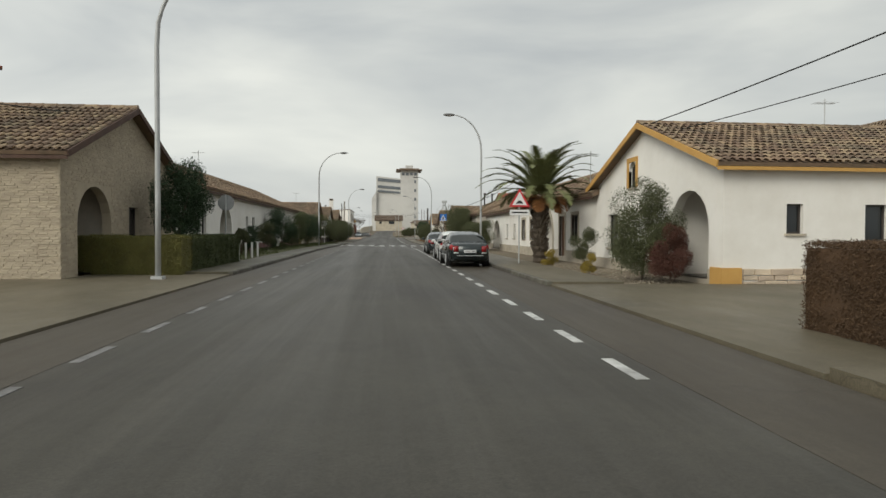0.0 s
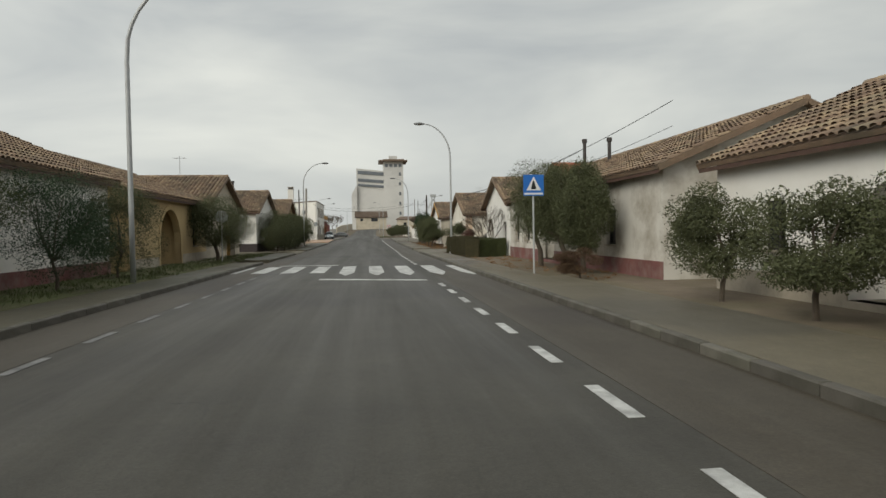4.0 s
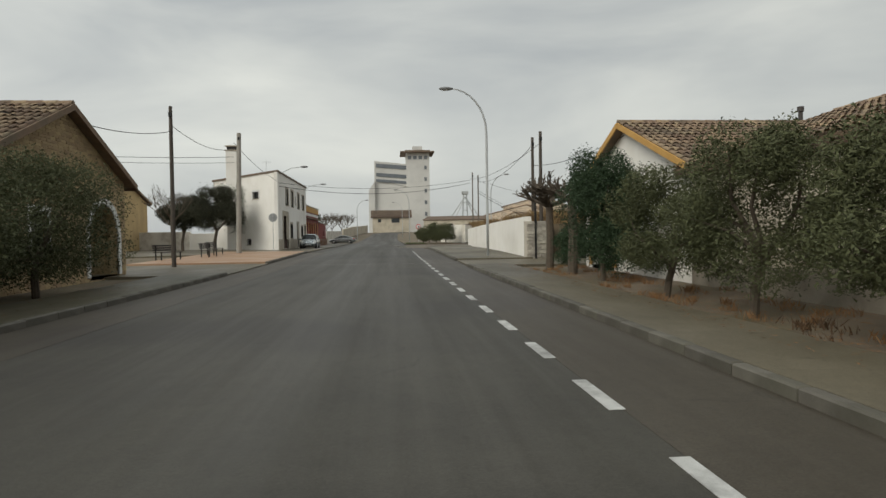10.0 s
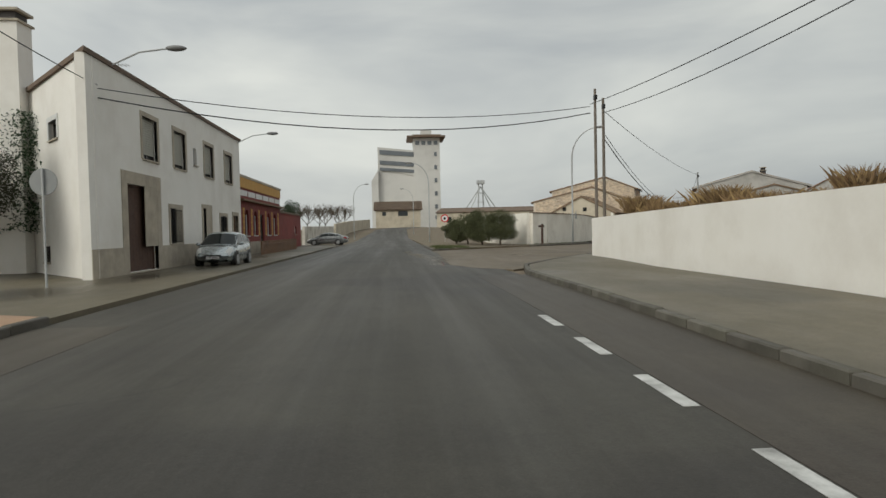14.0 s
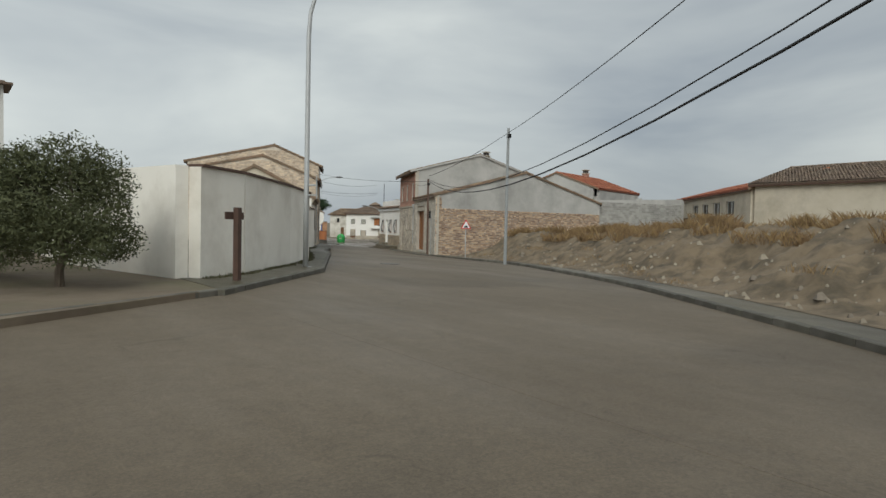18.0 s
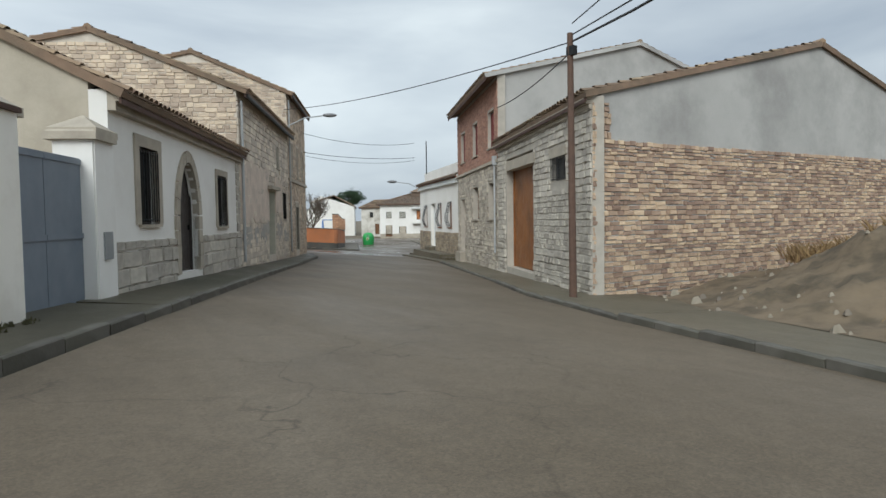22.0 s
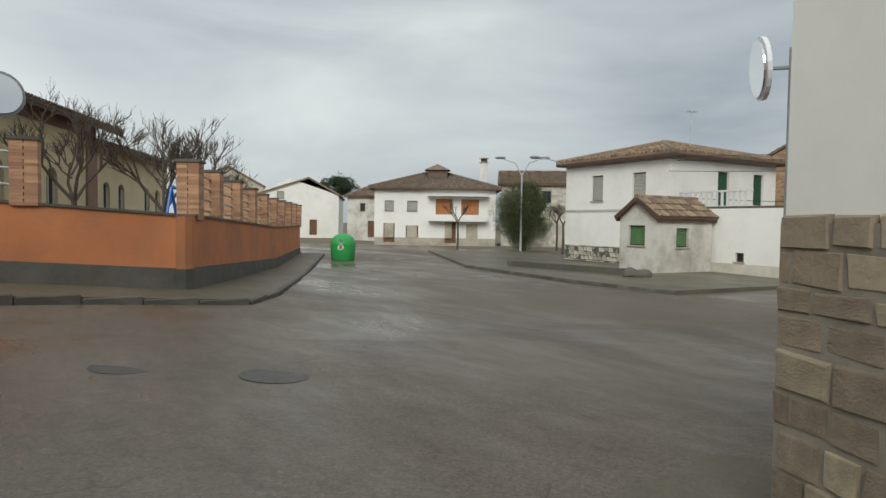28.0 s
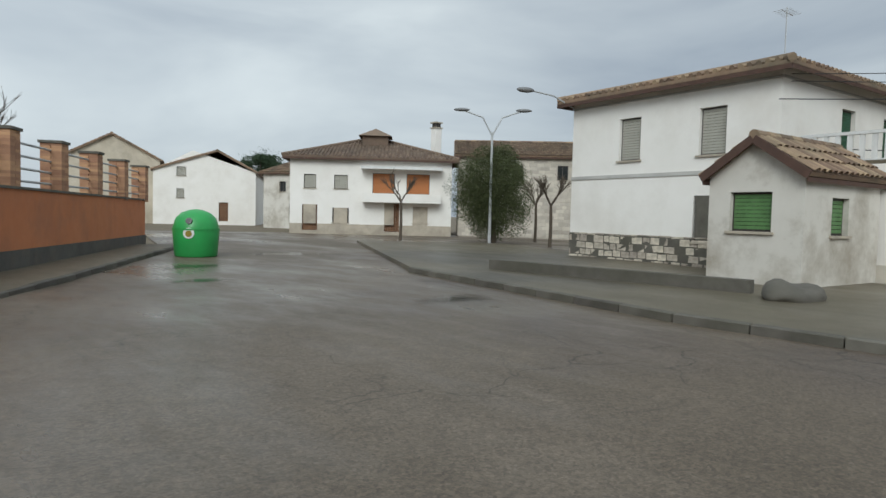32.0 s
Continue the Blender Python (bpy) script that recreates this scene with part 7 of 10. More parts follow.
# ---------------------------------------------------------------- cars
def car(label, x, y, turn, L, W, H, paint, style="saloon", strip="galv"):
    """A parked car lofted from stations: body, cabin, glass, lamps and wheels. It points along +y before turning."""
    z = ground(x, y) + 0.004
    t = thing("parked_car", 0, 0, 0, label, "car", "parked cars")
    hw, hl = W / 2, L / 2
    hatch = style == "hatch"
    if hatch:
        st = [(-hl, 0.84, 0.36, 0.93), (-hl + 0.1, 0.93, 0.26, 1.0), (-hl + 0.45, 0.985, 0.2, 1.0), (-hl * 0.3, 1, 0.18, 0.96), (0.2, 1, 0.18, 0.93), (hl * 0.48, 0.99, 0.18, 0.92), (hl * 0.74, 0.95, 0.2, 0.84), (hl - 0.2, 0.88, 0.24, 0.7), (hl, 0.72, 0.34, 0.56)]
        cb = [(-hl + 0.1, 0.98, 1.02), (-hl + 0.5, 0.98, H - 0.09), (-hl * 0.2, 0.95, H), (hl * 0.14, 0.93, H - 0.03), (hl * 0.6, 0.88, 0.9)]
    else:
        st = [(-hl, 0.8, 0.36, 0.84), (-hl + 0.12, 0.92, 0.26, 0.96), (-hl + 0.5, 0.98, 0.2, 0.985), (-hl * 0.35, 1, 0.18, 0.95), (0.2, 1, 0.18, 0.92), (hl * 0.45, 0.99, 0.18, 0.9), (hl * 0.75, 0.95, 0.2, 0.8), (hl - 0.2, 0.88, 0.24, 0.68), (hl, 0.74, 0.34, 0.56)]
        cb = [(-hl + 0.5, 0.97, 0.99), (-hl * 0.48, 0.96, H - 0.13), (-hl * 0.08, 0.94, H), (hl * 0.14, 0.92, H - 0.045), (hl * 0.58, 0.88, 0.9)]

    def col(table, k, yy):
        ys_, vs_ = [q[0] for q in table], [q[k] for q in table]
        return sum(np.interp(yy + d, ys_, vs_) for d in (-0.1, -0.05, 0, 0.05, 0.1)) / 5

    def mirror_ring(half):
        return half + [(-px, pz) for px, pz in half[-2::-1]]

    def body_ring(yy):
        w, s, tp = col(st, 1, yy) * hw, col(st, 2, yy), col(st, 3, yy)
        m_ = (s + tp) / 2
        return mirror_ring([(-0.78 * w, s), (-0.94 * w, s + 0.05), (-0.985 * w, s + 0.16), (-1.0 * w, m_ + 0.02), (-0.985 * w, tp - 0.14), (-0.945 * w, tp - 0.05), (-0.86 * w, tp), (-0.5 * w, tp + 0.028), (0.0, tp + 0.036)])

    def cabin_ring(yy):
        be, rz = col(cb, 1, yy), col(cb, 2, yy)
        k_ = max(0.0, min(1.0, (rz - be) / (H - 0.95)))
        wb, wr = hw * 0.9, hw * (0.9 - 0.2 * k_)
        return mirror_ring([(-wb, be - 0.05), (-(wb * 0.72 + wr * 0.28) - 0.012, be * 0.68 + rz * 0.32), (-(wb * 0.36 + wr * 0.64) - 0.012, be * 0.34 + rz * 0.66), (-wr, rz - 0.055 * k_), (-wr * 0.86, rz - 0.008), (-wr * 0.45, rz + 0.018), (0.0, rz + 0.024)])

    def at(ring, yy, k):
        r_ = ring(yy)
        k = max(0.0, min(len(r_) - 1.0, k))
        i = min(int(k), len(r_) - 2)
        f = k - i
        return Vector((r_[i][0] * (1 - f) + r_[i + 1][0] * f, yy, r_[i][1] * (1 - f) + r_[i + 1][1] * f))

    def loft(ring, y0, y1, n, name, cap):
        vs, fs = [], []
        m_ = len(ring(0))
        for i in range(n):
            vs += [at(ring, y0 + (y1 - y0) * i / (n - 1), k) for k in range(m_)]
        for i in range(n - 1):
            for k in range(m_ - 1):
                fs.append((i * m_ + k, (i + 1) * m_ + k, (i + 1) * m_ + k + 1, i * m_ + k + 1))
            if cap:
                fs.append((i * m_ + m_ - 1, (i + 1) * m_ + m_ - 1, (i + 1) * m_, i * m_))
        if cap:
            fs += [tuple(range(m_)), tuple((n - 1) * m_ + k for k in range(m_))[::-1]]
        return smooth_shade(part(name, ([tuple(v) for v in vs], fs), paint, t))

    def patch(ring, name, ya, yb, k0, k1, mat, off=0.007, nu=8, nv=6, parent=t):
        """A panel on the lofted skin; ya and yb give its ends at k0 and k1."""
        vs, fs = [], []
        for i in range(nu):
            for j in range(nv):
                f, g = i / (nu - 1), j / (nv - 1)
                yy = (ya[0] * (1 - g) + ya[1] * g) * (1 - f) + (yb[0] * (1 - g) + yb[1] * g) * f
                k = k0 + (k1 - k0) * g
                p = at(ring, yy, k)
                d1 = at(ring, yy + 0.03, k) - at(ring, yy - 0.03, k)
                d2 = at(ring, yy, k + 0.1) - at(ring, yy, k - 0.1)
                nrm = d1.cross(d2).normalized()
                if nrm.dot(p - Vector((0, yy * 0.6, 0.75))) < 0:
                    nrm = -nrm
                vs.append(tuple(p + nrm * off))
        for i in range(nu - 1):
            for j in range(nv - 1):
                a = i * nv + j
                fs.append((a, a + nv, a + nv + 1, a + 1))
        return smooth_shade(part(name, (vs, fs), mat, parent))

    loft(body_ring, -hl, hl, 34, "body", True)
    loft(cabin_ring, cb[0][0], cb[-1][0], 30, "cabin", False)
    nk = 12
    r0, r1 = cb[1][0], cb[3][0]
    mid = (r0 + r1) / 2 + 0.12
    for sd in (0, 1):
        def ks(a, b):
            return (a, b) if sd == 0 else (nk - a, nk - b)
        a, b = ks(0.55, 2.75)
        patch(cabin_ring, "side_window", (mid + 0.05, mid + 0.03), (cb[4][0] - 0.34, r1 + 0.02), a, b, "car_glass")
        patch(cabin_ring, "side_window", (r0 + (0.16 if hatch else 0.02), r0 + 0.12), (mid - 0.05, mid - 0.03), a, b, "car_glass")
        if hatch:
            patch(cabin_ring, "side_window", (cb[0][0] + 0.32, r0 + 0.0), (r0 + 0.1, r0 + 0.05), a, b, "car_glass")
        else:
            patch(cabin_ring, "side_window", (cb[0][0] + 0.3, r0 - 0.06), (r0 - 0.06, r0 + 0.03), a, b, "car_glass")
        a, b = ks(0.3, 0.48)
        patch(cabin_ring, "trim_strip", (cb[0][0] + 0.3, cb[0][0] + 0.3), (cb[4][0] - 0.3, cb[4][0] - 0.3), a, b, strip, 0.012, 20, 2)
        kb = 16
        a, b = (2.56, 2.66) if sd == 0 else (kb - 2.56, kb - 2.66)
        patch(body_ring, "side_strip", (-hl * 0.4, -hl * 0.4), (hl * 0.42, hl * 0.42), a, b, strip if not hatch else "sign_black", 0.01, 14, 2)
        a, b = (3.7, 5.4) if sd == 0 else (kb - 3.7, kb - 5.4)
        patch(body_ring, "tail_lamp", (-hl + 0.015, -hl + 0.015), (-hl + (0.26 if hatch else 0.3), -hl + (0.2 if hatch else 0.24)), a, b, "lamp_red", 0.008, 6, 5)
        a, b = (4.2, 6.4) if sd == 0 else (kb - 4.2, kb - 6.4)
        patch(body_ring, "headlamp", (hl - 0.36, hl - 0.46), (hl - 0.05, hl - 0.08), a, b, "frame_white", 0.008, 6, 6)
        sx = -1 if sd == 0 else 1
        w0 = hw * (0.84 if hatch else 0.8)
        if hatch:
            a, b = ks(0.2, 2.5)
            patch(cabin_ring, "tail_lamp", (cb[0][0] + 0.01, cb[0][0] + 0.2), (cb[0][0] + 0.2, cb[0][0] + 0.36), a, b, "lamp_red", 0.014, 6, 6)
        else:
            for nm, z0_, z1_, mt_ in (("rear_lamp", 0.63, 0.88, "lamp_red"), ("reverse_lamp", 0.56, 0.625, "frame_white")):
                bm = bmesh.new()
                box(bm, min(sx * w0 * 0.66, sx * w0 * 0.98), max(sx * w0 * 0.66, sx * w0 * 0.98), -hl - 0.016, -hl + 0.05, z0_, z1_)
                bmesh.ops.bevel(bm, geom=bm.edges[:], offset=0.018, segments=3, affect="EDGES")
                smooth_shade(part(nm, bm, mt_, t))
        for yy in (-hl * 0.58, hl * 0.61):
            r = 0.315
            bm = bmesh.new()
            disc(bm, (sx * (hw - 0.09), yy, r), (1, 0, 0), r + 0.045, 0.2, 28)
            part("wheel_arch", bm, "sign_black", t)
            bm = bmesh.new()
            disc(bm, (sx * (hw - 0.09), yy, r), (1, 0, 0), r, 0.23, 28)
            bmesh.ops.bevel(bm, geom=[e for e in bm.edges if len(e.link_faces) == 2 and any(len(f.verts) > 4 for f in e.link_faces)], offset=0.03, segments=2, affect="EDGES")
            wheel = part("tyre", bm, "rubber", t)
            bm = bmesh.new()
            disc(bm, (sx * (hw + 0.02), yy, r), (1, 0, 0), 0.06, 0.03, 14)
            for q in range(6):
                ang = 2 * math.pi * q / 6
                c_, s_ = math.cos(ang), math.sin(ang)
                e0, e1 = Vector((0, c_, s_)), Vector((0, -s_, c_))
                c0 = Vector((sx * (hw + 0.028), yy, r))
                quad = [c0 + e0 * 0.03 + e1 * 0.035, c0 + e0 * 0.03 - e1 * 0.035, c0 + e0 * 0.2 - e1 * 0.022, c0 + e0 * 0.2 + e1 * 0.022]
                hexa(bm, quad + [p + Vector((sx * 0.012, 0, 0)) for p in quad])
            bmesh.ops.recalc_face_normals(bm, faces=bm.faces)
            part("rim", bm, "galv", wheel)
            ringpts = [(sx * (hw + 0.026), yy + 0.205 * math.cos(2 * math.pi * q / 24), r + 0.205 * math.sin(2 * math.pi * q / 24)) for q in range(25)]
            part("rim_edge", tube(ringpts, 0.016, seg=6), "galv", wheel)
        bm = bmesh.new()
        bmesh.ops.create_uvsphere(bm, u_segments=12, v_segments=8, radius=1, matrix=Matrix.Translation((sx * (hw + 0.08), cb[4][0] - 0.42, 0.98)) @ Matrix.Diagonal((0.11, 0.06, 0.075, 1)))
        smooth_shade(part("door_mirror", bm, paint, t))
        for yy in (mid - 0.62, mid + 0.28):
            bm = bmesh.new()
            box(bm, sx * hw * 0.985 - 0.02, sx * hw * 0.985 + 0.02, yy - 0.09, yy + 0.09, 0.79, 0.82)
            part("door_handle", bm, paint, t)
    patch(cabin_ring, "rear_window", (cb[0][0] + 0.07, cb[0][0] + 0.07), (r0 - (0.1 if hatch else 0.08), r0 - (0.1 if hatch else 0.08)), 2.2, 9.8, "car_glass", 0.008, 8, 14)
    patch(cabin_ring, "windscreen", (r1 + 0.1, r1 + 0.1), (cb[4][0] - 0.07, cb[4][0] - 0.07), 2.2, 9.8, "car_glass", 0.008, 10, 14)
    for e, nm in ((-1, "number_plate"), (1, "front_plate")):
        bm = bmesh.new()
        zp = 0.66 if e < 0 else 0.42
        box(bm, -0.25, 0.25, min(e * (hl - 0.01), e * (hl + 0.012)), max(e * (hl - 0.01), e * (hl + 0.012)), zp - 0.055, zp + 0.055)
        pl = part(nm, bm, "sign_white", t)
        bm = bmesh.new()
        for q in range(7):
            xq = -0.2 + q * 0.058 + (0.03 if q > 3 else 0.0)
            box(bm, xq, xq + 0.034, min(e * (hl + 0.01), e * (hl + 0.014)), max(e * (hl + 0.01), e * (hl + 0.014)), zp - 0.028, zp + 0.028)
        part("bars", bm, "sign_black", pl)
    bm = bmesh.new()
    box(bm, -hw * 0.62, hw * 0.62, -hl - 0.014, -hl + 0.02, 0.47, 0.49)
    part("bumper_strip", bm, strip, t)
    bm = bmesh.new()
    box(bm, -hw * 0.42, hw * 0.42, hl - 0.02, hl + 0.008, 0.46, 0.54)
    part("grille", bm, "sign_black", t)
    t.matrix_basis = pose(x, y, z, 0, 0, turn)
    return t


M["lamp_red"] = material("tail_lamp_red", (0.3, 0.012, 0.014), (0.22, 0.01, 0.012), 8.0, 0.2, 0.0)
M["rubber"] = material("tyre_rubber", (0.022, 0.022, 0.022), (0.016, 0.016, 0.016), 8.0, 0.75, 0.2, 60)


def car_paint(name, c, rough=0.25, metal=0.3):
    m = material(name, c, tuple(v * 0.92 for v in c), 2.0, rough, 0.0, metal=metal)
    m.node_tree.nodes["Principled BSDF"].inputs["Coat Weight"].default_value = 0.6
    return m


car("dark green saloon parked at the kerb", 3.85, 25.9, 0, 4.7, 1.76, 1.46, car_paint("dark_green_car_paint", (0.014, 0.022, 0.024)))
car("white hatchback parked at the kerb", 3.95, 31.0, 0, 4.26, 1.77, 1.46, car_paint("white_car_paint", (0.72, 0.72, 0.7), metal=0.0), "hatch")
car("dark blue-grey saloon parked at the kerb", 4.0, 40.8, 0, 4.5, 1.76, 1.42, car_paint("blue_grey_car_paint", (0.03, 0.042, 0.046)))
car("silver hatchback parked before the white building", -6.7, 169.0, 180, 3.75, 1.68, 1.5, car_paint("silver_car_paint", (0.42, 0.46, 0.47), metal=0.7), "hatch")
car("grey old saloon parked before the outbuilding", -6.4, 211.0, 84, 4.4, 1.7, 1.4, car_paint("grey_car_paint", (0.2, 0.21, 0.21)))
car("dark hatchback parked in the side street", 11.6, 95.4, 100, 4.0, 1.7, 1.5, car_paint("black_car_paint", (0.012, 0.013, 0.014)), "hatch")


# ---------------------------------------------------------------- masonry
def block_mesh(seed):
    """A rough unit block with a slightly uneven front, 1 x 1 x 1 about its centre (front at -y)."""
    rng = random.Random(seed)
    v = []
    for zz in (-0.5, 0.5):
        for xx in (-0.5, 0.5):
            v.append((xx, 0.5, zz))
    for zz in (-0.44, 0.44):
        for xx in (-0.46, 0.46):
            v.append((xx + rng.uniform(-0.03, 0.03), -0.5 + rng.uniform(-0.25, 0.2), zz + rng.uniform(-0.05, 0.05)))
    for zz in (-0.5, 0.5):
        for xx in (-0.5, 0.5):
            v.append((xx, -0.1, zz))
    f = [(4, 5, 7, 6), (8, 9, 5, 4), (10, 6, 7, 11), (8, 4, 6, 10), (9, 11, 7, 5), (0, 1, 9, 8), (2, 10, 11, 3), (0, 8, 10, 2), (1, 3, 11, 9)]
    return v, f


BLOCKS = [block_mesh(i) for i in range(8)]


def masonry(host, fr, z0, z1, openings, mat, mass, course=(0.16, 0.26), length=(0.25, 0.6), depth=0.07, single=220, near=None, top=None, name="stone", seed=1, gap=0.012):
    """Courses of blocks over a wall's face. The first blocks inside near (a stretch of u) are objects of their own, the rest one mesh."""
    rng = random.Random(seed)
    if name == "stone":
        depth = depth * 0.6
    wall = host
    meshes = []
    for i, (v, f) in enumerate(BLOCKS):
        me = bpy.data.meshes.new(name)
        me.from_pydata(v, [], f)
        me.materials.append(M[mat])
        meshes.append(me)
    V, F = [], []
    rot = Matrix((fr.u, fr.v, Vector((0, 0, 1)))).transposed().to_4x4()
    off = host.location
    count = 0
    z = z0
    near = near or (0, fr.length)
    while z < z1 - 0.06:
        h = min(rng.uniform(*course), z1 - z)
        zm = z + h / 2
        blocked = []
        for o in openings:
            if o["z0"] - 0.03 < z + h and z < o["z1"] + 0.03:
                t = o.get("surround_w", 0.2) if o.get("surround") else 0.02
                blocked.append((o["u0"] - t, o["u1"] + t))
        u = rng.uniform(-0.3, 0)
        while u < fr.length:
            w = rng.uniform(*length)
            a, b = max(0.0, u), min(fr.length, u + w)
            u += w
            for s0, s1 in blocked:
                if a < s1 and b > s0:
                    if s0 - a > 0.1:
                        b = s0
                    elif b - s1 > 0.1:
                        a = s1
                    else:
                        b = a
            if b - a < 0.08:
                continue
            if top is not None and z + h > top((a + b) / 2) - 0.02:
                continue
            c = fr.at((a + b) / 2, -depth * 0.3 + rng.uniform(-0.008, 0.012), zm)
            if name == "stone":
                c.z += rng.uniform(-0.012, 0.012)
                m = Matrix.Translation(c) @ rot @ Matrix.Rotation(rng.uniform(-0.035, 0.035), 4, "Y") @ Matrix.Diagonal((b - a - gap * rng.uniform(1, 2.6), depth * rng.uniform(0.8, 1.25), h - gap * rng.uniform(0.6, 3.0), 1))
            else:
                m = Matrix.Translation(c) @ rot @ Matrix.Diagonal((b - a - gap, depth, h - gap, 1))
            k = rng.randrange(8)
            if count < single and near[0] <= a and b <= near[1]:
                ob = new(name, meshes[k])
                ob.parent = wall
                ob.matrix_local = Matrix.Translation(-off) @ m
                count += 1
            else:
                n = len(V)
                V += [tuple(m @ Vector(q)) for q in BLOCKS[k][0]]
                F += [tuple(i + n for i in q) for q in BLOCKS[k][1]]
        z += h
    if V:
        tagged(part("masonry", (V, F), mass, wall), kind="stuff")


bz = -0.6
g_fr = Frame(gw.at(10.02, 0, 0).xy, gw.at(gw.length, 0, 0).xy, bz)
masonry(barn, g_fr, -0.2, 1.1, [door(1.25, 5.05, -1, 4.2)], "stone", "stone_mass", (0.13, 0.24), (0.25, 0.7), 0.13, 150, near=(4.5, 10.2), seed=3)
masonry(barn, g_fr, 1.1, 4.5, [door(1.25, 5.05, -1, 4.2), win(6.85, 8.15, 2.85, 3.7)], "stone", "stone_mass", (0.15, 0.2), (0.17, 0.36), 0.08, 150, near=(5, 10.2), seed=4)
bm = bmesh.new()
g_fr.box(bm, 1.45, 5.25, -0.05, 0.3, 3.62, 3.95)
g_fr.box(bm, 6.75, 8.25, -0.05, 0.2, 3.56, 3.82)
part("lintel", bm, "dressed", barn)
bm = bmesh.new()
for k in range(3):
    g_fr.box(bm, 0, g_fr.length, -0.08 - 0.07 * k, 0.0, 4.46 + 0.1 * k, 4.55 + 0.1 * k)
part("cornice", bm, "dressed", barn)
side_dir = Vector((0.998, -0.057, 0))
sp = gw.at(gw.length, 0, 0)
s_fr = Frame(sp.xy, (sp + side_dir * 19.3).xy, bz)
masonry(barn, s_fr, -0.3, 3.75, [], "pink_single", "pink_stone", (0.08, 0.15), (0.12, 0.4), 0.08, 290, near=(0, 6), seed=5)
masonry(barn, Frame(s_fr.at(0, 0, 0).xy, s_fr.at(0.6, 0, 0).xy, bz), 3.75, 4.6, [], "pink_single", "pink_stone", (0.12, 0.2), (0.18, 0.4), 0.09, 20, seed=6)

r_fr = Frame(gw.at(0, 0, 0).xy, gw.at(10.0, 0, 0).xy, -0.8)
r_ops = [door(0.9, 2.2, -0.2, 3.1), win(4.5, 5.9, 2.05, 3.55), win(8.1, 9.5, 2.05, 3.55)]
masonry(brick_house, r_fr, -0.2, 1.25, r_ops, "grey_stone", "grey_stone_mass", (0.13, 0.24), (0.25, 0.65), 0.12, 90, near=(2.3, 10), seed=7)
masonry(brick_house, r_fr, 1.25, 4.3, r_ops, "grey_stone", "grey_stone_mass", (0.12, 0.18), (0.16, 0.34), 0.06, 150, near=(5.5, 10), seed=8)
masonry(brick_house, r_fr, 4.42, 7.6, [win(1.2, 2.4, 5.0, 6.5), win(4.6, 5.8, 5.0, 6.5), win(8.1, 9.3, 5.0, 6.5)], "red_brick", "red_brick", (0.07, 0.075), (0.24, 0.26), 0.03, 0, seed=9, name="brick", gap=0.008)
bm = bmesh.new()
r_fr.box(bm, -0.03, 10.0, -0.1, 0.0, 4.3, 4.42)
part("string_course", bm, "dressed", brick_house)
bm = bmesh.new()
disc(bm, r_fr.at(9.8, -0.12, 2.5), (0, 0, 1), 0.04, 3.6, 10)
r_fr.box(bm, 9.7, 9.9, -0.2, -0.04, 4.2, 4.55)
part("downpipe", bm, "galv", brick_house)

o_fr = Frame(lw.at(9.92, 0, 0).xy, lw.at(21.0, 0, 0).xy, -0.25)
masonry(old, o_fr, -0.2, 5.6, [door(5.3, 7.15, -0.5, 3.0), win(9.2, 10.1, 1.6, 2.9), win(7.6, 8.4, 3.9, 4.9)], "pale_stone", "pale_stone_mass", (0.14, 0.26), (0.2, 0.6), 0.07, 260, near=(3.5, 11.1), seed=10)
sd = Frame(lw.at(9.92, 12.8, 0).xy, lw.at(9.92, 0, 0).xy, -0.25)
masonry(old, sd, 3.0, 7.3, [], "tan_stone", "tan_stone_mass", (0.1, 0.17), (0.15, 0.42), 0.06, 0, seed=11, top=lambda u: 5.8 + 1.8 * (u / 8.3 if u < 8.3 else (12.8 - u) / 4.5))
t_fr = Frame(lw.at(21.02, 0, 0).xy, lw.at(28.4, 0, 0).xy, -0.45)
masonry(tall, t_fr, -0.2, 7.9, [door(2.46, 4.04, -0.5, 2.7), win(5.3, 5.85, 1.75, 2.6), win(1.2, 2.1, 4.1, 5.8), win(3.4, 4.3, 4.1, 5.8), win(5.5, 6.4, 4.1, 5.8)], "tan_stone", "tan_stone_mass", (0.12, 0.2), (0.16, 0.42), 0.07, 280, near=(0, 7.4), seed=12)
te = Frame(lw.at(21.02, 12.8, 0).xy, lw.at(21.02, 0, 0).xy, -0.45)
masonry(tall, te, 5.6, 9.6, [], "tan_stone", "tan_stone_mass", (0.1, 0.17), (0.15, 0.42), 0.06, 0, seed=13, top=lambda u: 8.1 + 1.9 * (u / 8.3 if u < 8.3 else (12.8 - u) / 4.5))
bm = bmesh.new()
t_fr.box(bm, 0, 7.38, -0.12, 0.0, 3.75, 3.9)
part("string_course", bm, "dressed", tall)
for fr_, host_, L_ in ((o_fr, old, 11.0), (t_fr, tall, 7.3)):
    part("downpipe", tube([fr_.at(0.25, -0.1, 0.2), fr_.at(0.25, -0.1, 5.5 if host_ is old else 7.8)], 0.045, seg=8), "galv", host_)
    part("gutter", tube([fr_.at(0, -0.32, 5.62 if host_ is old else 7.92), fr_.at(L_, -0.32, 5.62 if host_ is old else 7.92)], 0.07, seg=8), "iron", host_)
c_fr = Frame(lw.at(0, 0, 0).xy, lw.at(9.9, 0, 0).xy, 0.0)
masonry(cot, c_fr, -0.4, 0.95, [door(3.35, 5.35, -0.5, 2.9)], "stone", "stone_mass", (0.24, 0.34), (0.4, 0.9), 0.12, 80, seed=14)
